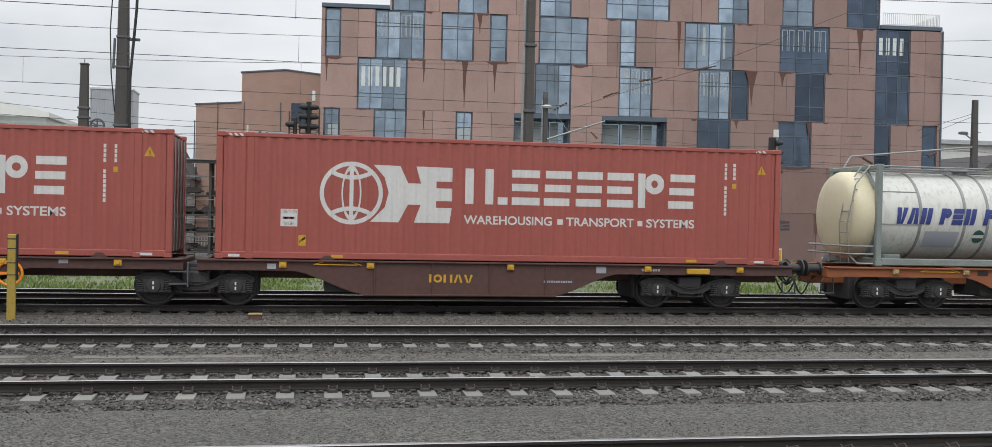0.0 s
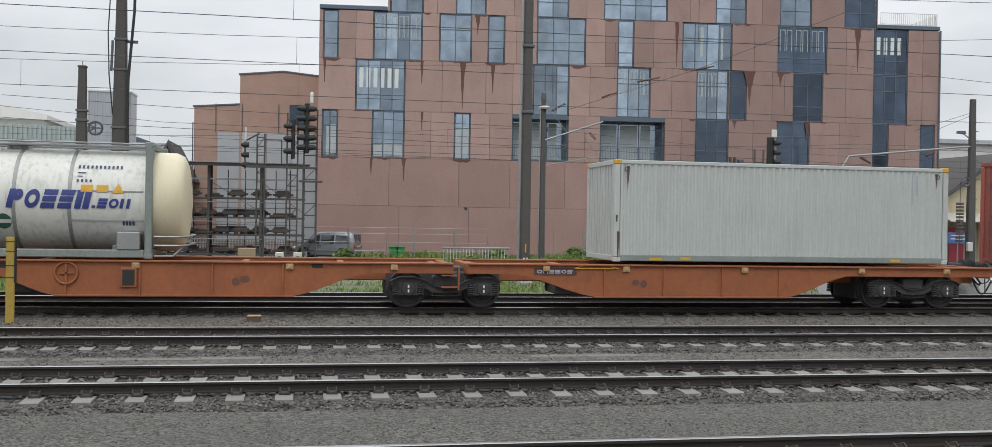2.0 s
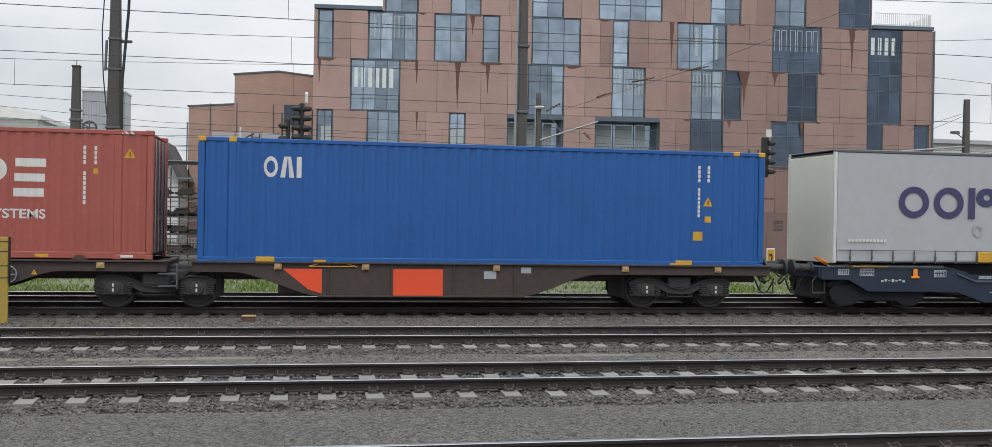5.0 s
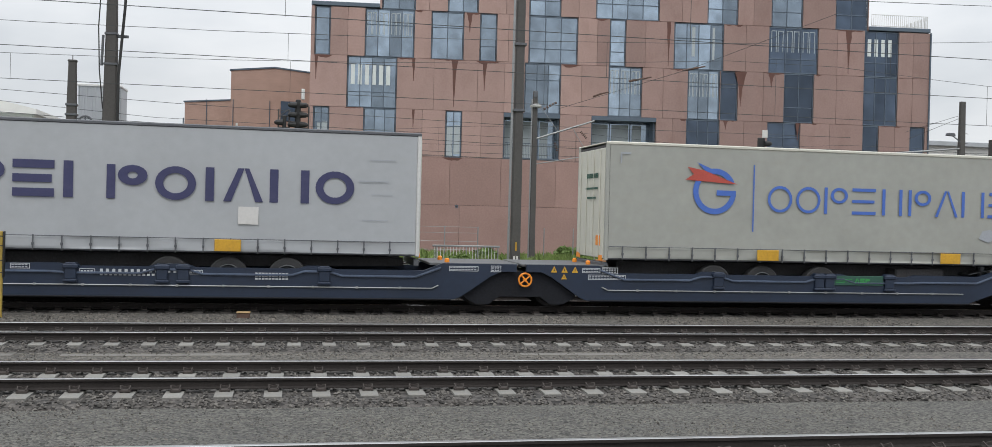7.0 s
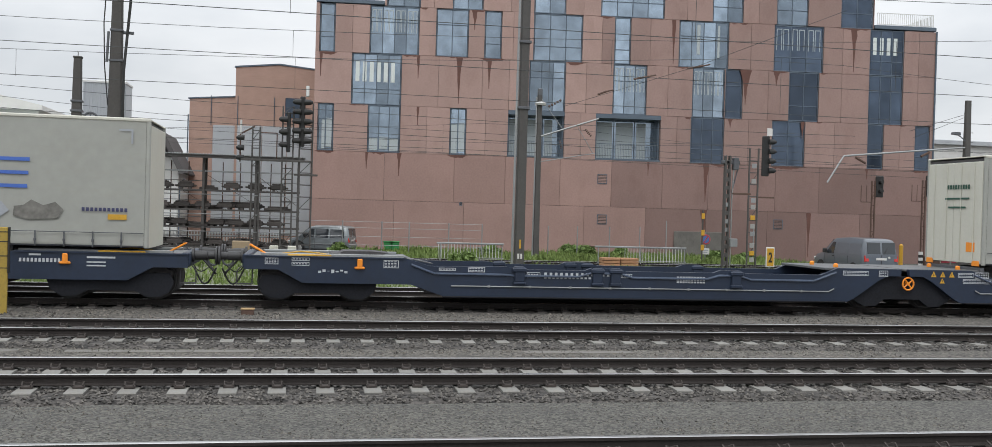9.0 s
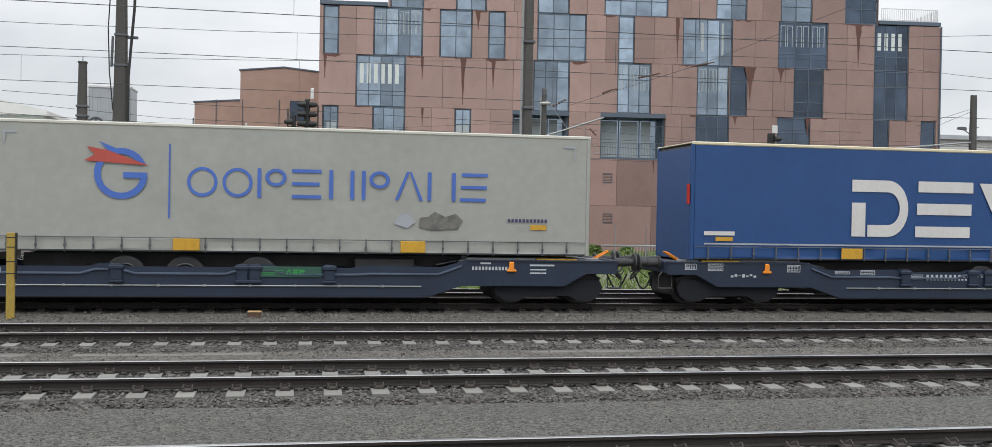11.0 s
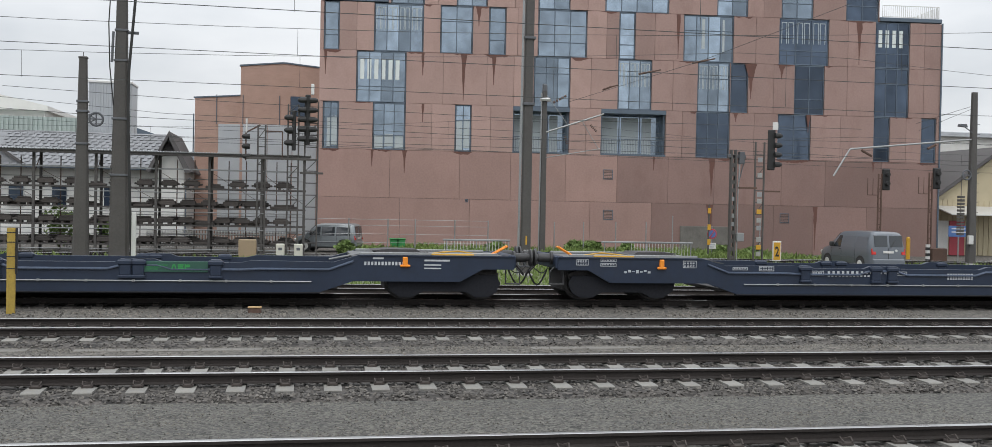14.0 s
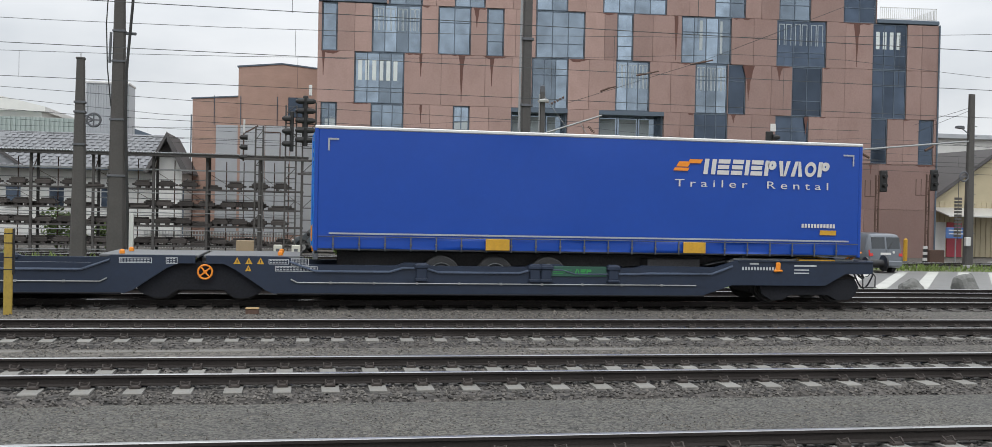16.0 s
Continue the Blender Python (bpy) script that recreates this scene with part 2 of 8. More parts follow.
M["curtain_navy"] = material("dark_blue_curtain", (0.015, 0.063, 0.195), 0.4, grain=5, vary=0.1, stain=0.2, stain_colour=(0.02, 0.035, 0.12), stain_scale=(0.5, 0.5, 1.4), bump=0.05)
M["curtain_royal"] = material("bright_blue_curtain", (0.004, 0.056, 0.345), 0.35, grain=5, vary=0.05, bump=0.04)
M["skyblue"] = material("light_blue_panel", (0.006, 0.17, 0.56), 0.4, vary=0.06, bump=0.02)
M["offwhite"] = material("offwhite_panel", (0.55, 0.54, 0.47), 0.45, vary=0.06, stain=0.3, stain_colour=(0.45, 0.42, 0.33), stain_scale=(1, 1, 0.3), bump=0.02)
M["alu"] = material("aluminium_rail", (0.66, 0.66, 0.64), 0.4, 0.5, vary=0.1, bump=0.03)
M["greybar"] = material("grey_stripe", (0.34, 0.36, 0.39), 0.6, vary=0.1, bump=0.0)
M["stencil"] = material("worn_white_stencil", (0.46, 0.48, 0.50), 0.6, vary=0.15, bump=0.0)
M["logo_red"] = material("dull_red_emblem", (0.42, 0.07, 0.05), 0.55, vary=0.15, bump=0.0)
M["logo_blue"] = material("blue_emblem", (0.06, 0.14, 0.47), 0.55, vary=0.12, bump=0.0)
M["green"] = material("green_emblem", (0.03, 0.26, 0.06), 0.55, vary=0.1, bump=0.0)
M["greenplate"] = material("green_tarp_plate", (0.025, 0.085, 0.06), 0.55, vary=0.15, bump=0.02)
# town
M["brick"] = material("brick_red_panel", (0.305, 0.205, 0.180), 0.85, grain=9, vary=0.14, stain=0.65, stain_colour=(0.215, 0.128, 0.108), stain_scale=(0.22, 0.22, 0.12), bump=0.2, rnd=0.10, coarse=0.35)
# Light falloff painted into the panels: darker base, lighter copies for the left part
M["brickbase"] = material("dimmed_red_base_panel", (0.225, 0.146, 0.128), 0.85, grain=9, vary=0.14, stain=0.65, stain_colour=(0.19, 0.112, 0.095), stain_scale=(0.22, 0.22, 0.12), bump=0.2, rnd=0.13, coarse=0.35)
M["bricklight"] = material("brighter_side_red_panel", (0.372, 0.252, 0.220), 0.85, grain=9, vary=0.14, stain=0.5, stain_colour=(0.27, 0.17, 0.145), stain_scale=(0.22, 0.22, 0.12), bump=0.2, rnd=0.08, coarse=0.35)
M["brickbaselight"] = material("brighter_side_base_panel", (0.325, 0.210, 0.181), 0.85, grain=9, vary=0.14, stain=0.5, stain_colour=(0.25, 0.155, 0.13), stain_scale=(0.22, 0.22, 0.12), bump=0.2, rnd=0.08, coarse=0.35)
M["annex"] = material("red_brown_brick", (0.40, 0.265, 0.213), 0.85, grain=16, vary=0.15, stain=0.3, stain_colour=(0.23, 0.12, 0.09), stain_scale=(0.4, 0.4, 2.0), bump=0.2)
M["drip"] = material("dark_water_stain", (0.125, 0.058, 0.045), 0.8, vary=0.25, bump=0.05)
M["frame"] = material("slate_window_frame", (0.105, 0.135, 0.17), 0.45, 0.3, vary=0.1, bump=0.02)
M["glass"] = material("reflecting_window_glass", (0.265, 0.325, 0.39), 0.05, 0.75, grain=0.6, vary=0.25, bump=0.0, rnd=0.35)
M["darkglass"] = material("dark_window_glass", (0.075, 0.10, 0.14), 0.07, 0.6, grain=0.6, vary=0.25, bump=0.0, rnd=0.35)
M["slatblind"] = material("white_blind_strip", (0.62, 0.66, 0.64), 0.6, vary=0.08, bump=0.0)
M["blind"] = material("pale_window_blind", (0.38, 0.42, 0.43), 0.6, vary=0.1, bump=0.0)
# One dark colour for the building's solid core; the rooms' dimness is painted in
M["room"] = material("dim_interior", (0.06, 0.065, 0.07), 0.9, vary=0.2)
M["mast"] = material("dark_painted_mast", (0.072, 0.068, 0.064), 0.7, grain=12, vary=0.2, stain=0.3, stain_colour=(0.05, 0.04, 0.035), stain_scale=(1, 1, 0.2))
M["concretemast"] = material("weathered_concrete_mast", (0.075, 0.070, 0.066), 0.85, grain=14, vary=0.2, stain=0.4, stain_colour=(0.07, 0.065, 0.06), stain_scale=(1, 1, 0.15))
M["wire"] = material("overhead_wire_copper", (0.06, 0.065, 0.065), 0.6, 0.5, vary=0.1, bump=0)
M["rust"] = material("rusty_steel", (0.10, 0.06, 0.045), 0.85, vary=0.3, stain=0.5, stain_colour=(0.05, 0.035, 0.03), stain_scale=(2, 2, 2))
M["machine"] = material("oily_cast_iron", (0.052, 0.045, 0.041), 0.75, vary=0.4, rnd=0.35)
M["render"] = material("white_house_render", (0.62, 0.62, 0.60), 0.9, vary=0.08, stain=0.3, stain_colour=(0.45, 0.44, 0.42), stain_scale=(0.5, 0.5, 0.3))
M["tile"] = material("grey_roof_tile", (0.20, 0.205, 0.215), 0.8, vary=0.15, rnd=0.15, bump=0.2)
M["wood"] = material("dark_fascia_wood", (0.09, 0.085, 0.085), 0.8, vary=0.2)
M["zinc"] = material("ribbed_grey_metal", (0.42, 0.44, 0.46), 0.5, 0.3, vary=0.1, bump=0.03)
M["far"] = material("far_pale_wall", (0.64, 0.62, 0.59), 0.9, vary=0.08)
M["fargreen"] = material("far_green_roof", (0.36, 0.42, 0.40), 0.8, vary=0.1)
M["beige"] = material("beige_wall_boards", (0.43, 0.37, 0.25), 0.8, vary=0.1)
M["van"] = material("grey_car_paint", (0.115, 0.13, 0.15), 0.35, 0.1, vary=0.05, coat=0.6, bump=0.0)
M["carglass"] = material("car_window_glass", (0.03, 0.035, 0.04), 0.05, 0.0, vary=0.1, bump=0, spec=0.9)
M["silver"] = material("silver_grey_car_paint", (0.19, 0.21, 0.22), 0.35, 0.3, vary=0.05, coat=0.5, bump=0.0)
M["tail"] = material("red_tail_lamp", (0.45, 0.02, 0.015), 0.25, vary=0.1, bump=0)
M["leaf"] = material("shrub_leaf", (0.135, 0.20, 0.055), 0.7, vary=0.4, coarse=4.0, bump=0)
M["plastic_green"] = material("green_plastic_bin", (0.03, 0.22, 0.06), 0.5, vary=0.1)
M["timber"] = material("stacked_timber", (0.36, 0.19, 0.10), 0.8, vary=0.25)
M["tanbox"] = material("tan_board", (0.31, 0.235, 0.15), 0.8, vary=0.15)
M["signred"] = material("traffic_sign_red", (0.38, 0.05, 0.07), 0.5, vary=0.05, bump=0)
M["signblue"] = material("traffic_sign_blue", (0.07, 0.15, 0.36), 0.5, vary=0.05, bump=0)
M["lamp_red"] = material("dull_signal_lens", (0.08, 0.02, 0.02), 0.2, vary=0.1, bump=0)


# ---- mesh tools ----
class Build:
    """Collects faces of one mesh."""

    def __init__(self):
        self.v, self.f = [], []

    def add(self, verts, faces):
        k = len(self.v)
        self.v += [tuple(p) for p in verts]
        self.f += [tuple(i + k for i in face) for face in faces]
        return self

    def box(self, x0, x1, y0, y1, z0, z1, bev=0.0):
        if bev <= 0:
            self.add([(x, y, z) for x in (x0, x1) for y in (y0, y1) for z in (z0, z1)],
                     [(0, 1, 3, 2), (4, 6, 7, 5), (0, 4, 5, 1), (2, 3, 7, 6), (0, 2, 6, 4), (1, 5, 7, 3)])
            return self
        b = min(bev, 0.45 * (x1 - x0), 0.45 * (y1 - y0), 0.45 * (z1 - z0))
        lo, hi, verts, idx = (x0, y0, z0), (x1, y1, z1), [], {}
        for c in range(8):
            s = (c & 1, c >> 1 & 1, c >> 2 & 1)
            for a in range(3):
                p = [(hi[i] if s[i] else lo[i]) if i == a else ((hi[i] - b) if s[i] else (lo[i] + b)) for i in range(3)]
                idx[c, a] = len(verts)
                verts.append(p)
        faces = []
        for a in range(3):
            i, j = [k for k in range(3) if k != a]
            for side in (0, 1):
                c = [(side << a) | (p << i) | (q << j) for p, q in ((0, 0), (1, 0), (1, 1), (0, 1))]
                faces.append([idx[k, a] for k in c])
            for p in (0, 1):
                for q in (0, 1):
                    c0 = (p << i) | (q << j)
                    c1 = c0 | (1 << a)
                    faces.append([idx[c0, i], idx[c1, i], idx[c1, j], idx[c0, j]])
        for c in range(8):
            faces.append([idx[c, 0], idx[c, 1], idx[c, 2]])
        return self.add(verts, faces)

    def prism(self, poly, a0, a1, axis="y"):
        """A polygon in the plane across axis (x,z for y; y,z for x; x,y for z), pushed from a0 to a1."""
        def at(p, a):
            return {"y": (p[0], a, p[1]), "x": (a, p[0], p[1]), "z": (p[0], p[1], a)}[axis]
        n = len(poly)
        self.add([at(p, a0) for p in poly] + [at(p, a1) for p in poly],
                 [tuple(range(n)), tuple(range(2 * n - 1, n - 1, -1))] + [(i, i + n, (i + 1) % n + n, (i + 1) % n) for i in range(n)])
        return self

    def tube(self, p, q, r, n=10, r2=None, caps=True):
        p, q = Vector(p), Vector(q)
        r2 = r if r2 is None else r2
        d = (q - p).normalized()
        a = d.orthogonal().normalized()
        b = d.cross(a)
        ring = [(a * math.cos(2 * math.pi * i / n) + b * math.sin(2 * math.pi * i / n)) for i in range(n)]
        self.add([p + e * r for e in ring] + [q + e * r2 for e in ring],
                 [(i, (i + 1) % n, (i + 1) % n + n, i + n) for i in range(n)] + ([tuple(range(n - 1, -1, -1)), tuple(range(n, 2 * n))] if caps else []))
        return self

    def path(self, points, r, n=6):
        for p, q in zip(points, points[1:]):
            self.tube(p, q, r, n)
        return self

    def lathe(self, profile, centre, axis="y", n=24, caps=True):
        """Rings of (distance along the axis, radius)."""
        cx, cy, cz = centre
        verts = []
        for d, r in profile:
            for i in range(n):
                c, s = r * math.cos(2 * math.pi * i / n), r * math.sin(2 * math.pi * i / n)
                verts.append({"y": (cx + c, cy + d, cz + s), "x": (cx + d, cy + c, cz + s), "z": (cx + c, cy + s, cz + d)}[axis])
        m = len(profile)
        faces = [(j * n + i, j * n + (i + 1) % n, (j + 1) * n + (i + 1) % n, (j + 1) * n + i) for j in range(m - 1) for i in range(n)]
        if caps:
            faces += [tuple(range(n - 1, -1, -1)), tuple((m - 1) * n + i for i in range(n))]
        return self.add(verts, faces)

    def torus(self, centre, R, r, axis="y", n=28, m=8):
        cx, cy, cz = centre
        verts = []
        for i in range(n):
            a = 2 * math.pi * i / n
            for j in range(m):
                b = 2 * math.pi * j / m
                k, h = R + r * math.cos(b), r * math.sin(b)
                c, s = k * math.cos(a), k * math.sin(a)
                verts.append({"y": (cx + c, cy + h, cz + s), "x": (cx + h, cy + c, cz + s), "z": (cx + c, cy + s, cz + h)}[axis])
        return self.add(verts, [(i * m + j, (i + 1) % n * m + j, (i + 1) % n * m + (j + 1) % m, i * m + (j + 1) % m) for i in range(n) for j in range(m)])

    def mesh(self, name, mat, smooth=False):
        me = bpy.data.meshes.new(name)
        me.from_pydata(self.v, [], self.f)
        bm = bmesh.new()
        bm.from_mesh(me)
        bmesh.ops.recalc_face_normals(bm, faces=bm.faces)
        bm.to_mesh(me)
        bm.free()
        for one in (mat if isinstance(mat, (list, tuple)) else [mat]):
            me.materials.append(one)
        if smooth:
            me.polygons.foreach_set("use_smooth", [True] * len(me.polygons))
            me.set_sharp_from_angle(angle=radians(40))
        return me


def part(name, build, mat, parent=None, label="", smooth=False, at=None):
    """Links a mesh, or the faces of a Build, as one object under its thing."""
    me = build.mesh(name, mat, smooth) if isinstance(build, Build) else build
    ob = new(name, me)
    if parent:
        ob.parent = parent
    if at is not None:
        ob.matrix_basis = at if isinstance(at, Matrix) else Matrix.Translation(at)
    return tagged(ob, label) if label else ob


def thing(name, label, category, group="", kind="", at=None):
    ob = new(name)
    ob.empty_display_size = 0.2
    if at is not None:
        ob.matrix_basis = at if isinstance(at, Matrix) else Matrix.Translation(at)
    return tagged(ob, label, category, group, kind)


def B():
    return Build()


# ---- flat painted shapes ----
def rect(x0, z0, x1, z1):
    return [(x0, z0), (x1, z0), (x1, z1), (x0, z1)]


def arc(cx, cz, r0, r1, a0=0, a1=360, n=28, sx=1.0):
    """A flat ring or part of one, as quads."""
    out = []
    for i in range(n):
        a, b = radians(a0 + (a1 - a0) * i / n), radians(a0 + (a1 - a0) * (i + 1) / n)
        out.append([(cx + sx * r * math.cos(t), cz + r * math.sin(t)) for r, t in ((r0, a), (r1, a), (r1, b), (r0, b))])
    return out


def writing(words, x0, z0, x1, z1, bold=0.0):
    """Polygons of words in the built-in font, fitted into a box."""
    cu = bpy.data.curves.new("writing", "FONT")
    cu.body, cu.offset, cu.resolution_u = words, bold, 4
    ob = new("writing", cu)
    me = bpy.data.meshes.new_from_object(ob.evaluated_get(bpy.context.evaluated_depsgraph_get()))
    bpy.data.objects.remove(ob)
    co = np.array([v.co[:2] for v in me.vertices])
    lo, hi = co.min(0), co.max(0)
    co = (co - lo) / (hi - lo) * (x1 - x0, z1 - z0) + (x0, z0)
    polys = [[tuple(co[i]) for i in p.vertices] for p in me.polygons]
    bpy.data.meshes.remove(me)
    return polys


def signs(kinds, x0, z0, x1, z1, weight=0.2):
    """A row of plain bars and rings, one after another, that fills a box: I bar, U two bars, O ring, E and S three bars, A and V wedges, P ring beside a bar, - gap, . dot."""
    wide = {"I": 0.35, ".": 0.35, "-": 0.5}
    total = sum(wide.get(k, 1.0) + 0.16 for k in kinds) - 0.16
    unit, x, h, out = (x1 - x0) / total, x0, z1 - z0, []
    for k in kinds:
        w = wide.get(k, 1.0) * unit
        t = weight * h
        if k == "I":
            b = min(w, 1.25 * t)
            out.append(rect(x + (w - b) / 2, z0, x + (w + b) / 2, z1))
        elif k == ".":
            out.append(rect(x, z0, x + w, z0 + t * 1.1))
        elif k == "U":
            out += [rect(x, z0, x + 1.25 * t, z1), rect(x + w - 1.25 * t, z0, x + w, z1)]
        elif k == "E":
            out += [rect(x, z0, x + w, z0 + 1.15 * t), rect(x, z0 + h / 2 - 0.55 * t, x + w * 0.94, z0 + h / 2 + 0.55 * t), rect(x, z1 - 1.15 * t, x + w, z1)]
        elif k == "S":
            out += [rect(x, z0, x + w * 0.94, z0 + 1.15 * t), rect(x + w * 0.03, z0 + h / 2 - 0.55 * t, x + w * 0.97, z0 + h / 2 + 0.55 * t), rect(x + w * 0.06, z1 - 1.15 * t, x + w, z1)]
        elif k == "O":
            out += arc(x + w / 2, z0 + h / 2, h / 2 - t, h / 2, n=22, sx=w / h)
        elif k == "A":
            b = 1.15 * t
            out += [[(x, z0), (x + b, z0), (x + w / 2 + 0.1 * b, z1), (x + w / 2 - 0.7 * b, z1)], [(x + w - b, z0), (x + w, z0), (x + w / 2 + 0.7 * b, z1), (x + w / 2 + 0.1 * b, z1)]]
        elif k == "V":
            b = 1.15 * t
            out += [[(x, z1), (x + w / 2 - 0.7 * b, z0), (x + w / 2 + 0.1 * b, z0), (x + b, z1)], [(x + w - b, z1), (x + w / 2 + 0.1 * b, z0), (x + w / 2 + 0.7 * b, z0), (x + w, z1)]]
        elif k == "P":
            out += [rect(x, z0, x + 1.2 * t, z1)] + arc(x + w * 0.62, z1 - h * 0.3, h * 0.3 - t, h * 0.3, n=16, sx=w * 0.36 / (h * 0.3))
        x += w + 0.16 * unit
    return out


def slant(polys, z0, k):
    return [[(x + k * (z - z0), z) for x, z in p] for p in polys]


def decal(name, polys, y, mat, parent, label="", wave=None, cuts=()):
    """Painted shapes on a side at depth y; wave bends them over a ribbed sheet."""
    bm = bmesh.new()
    for p in polys:
        vs = [bm.verts.new((x, 0, z)) for x, z in p]
        if len(vs) > 2:
            bm.faces.new(vs)
    bmesh.ops.remove_doubles(bm, verts=bm.verts[:], dist=2e-4)
    if wave:
        xs = [v.co.x for v in bm.verts]
        lo, hi = min(xs), max(xs)
        for c in cuts:
            if lo < c < hi:
                bmesh.ops.bisect_plane(bm, geom=bm.verts[:] + bm.edges[:] + bm.faces[:], plane_co=(c, 0, 0), plane_no=(1, 0, 0), dist=1e-5)
    for v in bm.verts:
        v.co.y = (wave(v.co.x) if wave else y) - 0.004
    for f in bm.faces:
        f.normal_update()
        if f.normal.y > 0:
            f.normal_flip()
    me = bpy.data.meshes.new(name)
    bm.to_mesh(me)
    bm.free()
    me.materials.append(mat)
    return part(name, me, mat, parent, label)


MOVERS, WHEELS = [], []
TRACK_Y = 25.21          # the middle of the goods train's track


def run(t):
    """How far the train has rolled to the left."""
    return 11.9 * t + 0.0165 * t * t


# ---- ground and tracks ----
def ground_height(y):
    """Level up to the goods train's track, a step down to the next one, then falling a little towards the street."""
    return -0.30 - 0.15 * min(1.0, max(0.0, (y - 27.0) / 1.6)) - 0.07 * min(1.0, max(0.0, (y - 29.0) / 19.0))


def build_ground():
    ys = [-400, -60, 0, 8, 20, 27, 28.6, 29, 32, 36, 40, 44, 48, 60, 90, 200, 900, 3000]
    xs = [-3000, -600, -120, -40, -15, 0, 15, 40, 80, 200, 700, 3000]
    b = B()
    b.add([(x, y, ground_height(y)) for y in ys for x in xs],
          [(j * len(xs) + i, j * len(xs) + i + 1, (j + 1) * len(xs) + i + 1, (j + 1) * len(xs) + i) for j in range(len(ys) - 1) for i in range(len(xs) - 1)])
    tagged(part("ground", b, M["gravel"]), "grey gravelly railway ground running out to the horizon", "ground", kind="structure")
    # walking strips between the tracks, slightly higher than the bed
    strips = [("service_path", -30, 60, 10.75, 12.95, -0.235, M["asphalt"], "worn grey asphalt path between two tracks"),
              ("service_path", -30, 60, 15.95, 17.95, -0.235, M["gravel"], "pale gritty walking strip between two tracks"),
              ("service_path", -35, 70, 21.1, 23.97, -0.186, M["gravel"], "gritty grey strip beside the goods track")]
    for name, x0, x1, y0, y1, z, mat, label in strips:
        b = B()
        n = 120
        rng = random.Random(y0)
        rows = [(x0 + (x1 - x0) * i / n, y0 + rng.uniform(-0.06, 0.06), y1 + rng.uniform(-0.06, 0.06)) for i in range(n + 1)]
        b.add([(x, a, -0.31) for x, a, _ in rows] + [(x, a + 0.12, z) for x, a, _ in rows] + [(x, c - 0.12, z) for x, _, c in rows] + [(x, c, -0.31) for x, _, c in rows],
              [(k * (n + 1) + i, k * (n + 1) + i + 1, (k + 1) * (n + 1) + i + 1, (k + 1) * (n + 1) + i) for k in range(3) for i in range(n)])
        tagged(part(name, b, mat), label, "path", kind="structure")
    # a flat concrete cable duct lid between two tracks
    duct = thing("cable_duct", "half-buried weathered concrete duct lids laid in gravel", "cable duct", kind="structure")
    lid = B().box(-0.49, 0.49, -0.13, 0.13, -0.02, 0.0, 0.006).mesh("lid", M["duct"])
    rng = random.Random(4)
    for x in (-6.9, -5.9, -4.9, -3.2, -2.2, -1.2, 4.4, 5.4):
        part("lid", lid, None, duct, at=pose(x, 17.5 + rng.uniform(-0.03, 0.03), -0.224, rng.uniform(-0.5, 0.5), 0, rng.uniform(-1.2, 1.2)))
    # weedy ground, paving and streets behind the train
    b = B()
    xs = [-60 + 4 * i for i in range(36)]
    ys = [32.1, 34, 38, 42, 46, 50]
    b.add([(x, y, ground_height(y) + 0.02) for y in ys for x in xs],
          [(j * len(xs) + i, j * len(xs) + i + 1, (j + 1) * len(xs) + i + 1, (j + 1) * len(xs) + i) for j in range(len(ys) - 1) for i in range(len(xs) - 1)])
    tagged(part("verge", b, M["earth"]), "weedy green verge behind the goods track", "verge", kind="structure")
    rows = [33.5, 37, 41, 44, 47.5]
    b = B().add([(x, y, ground_height(y) + 0.032) for y in rows for x in (18.0 + 0.46 * (y - 33.5), 60)], [(2 * j, 2 * j + 1, 2 * j + 3, 2 * j + 2) for j in range(4)])
    paving = part("pavement", b, M["wetpave"])
    tagged(paving, "damp grey paved area with white hatching", "pavement", kind="structure")
    for k in range(18):
        x = 18.6 + 1.7 * k
        ends = [(x + 9.0 * f, 34.2 + 12.6 * f) for f in (0, 0.5, 1.0)]
        b = B().add([(q + d, y, ground_height(y) + 0.038) for q, y in ends for d in (0, 0.62)], [(0, 1, 3, 2), (2, 3, 5, 4)])
        part("hatch_stripe", b, M["paving"], paving, "worn white painted stripe")


RAIL = [(-0.075, -0.138), (0.075, -0.138), (0.075, -0.127), (0.012, -0.112), (0.009, -0.045), (0.036, -0.036), (0.036, -0.006), (0.030, 0.0),
        (-0.030, 0.0), (-0.036, -0.006), (-0.036, -0.036), (-0.009, -0.045), (-0.012, -0.112), (-0.075, -0.127)]


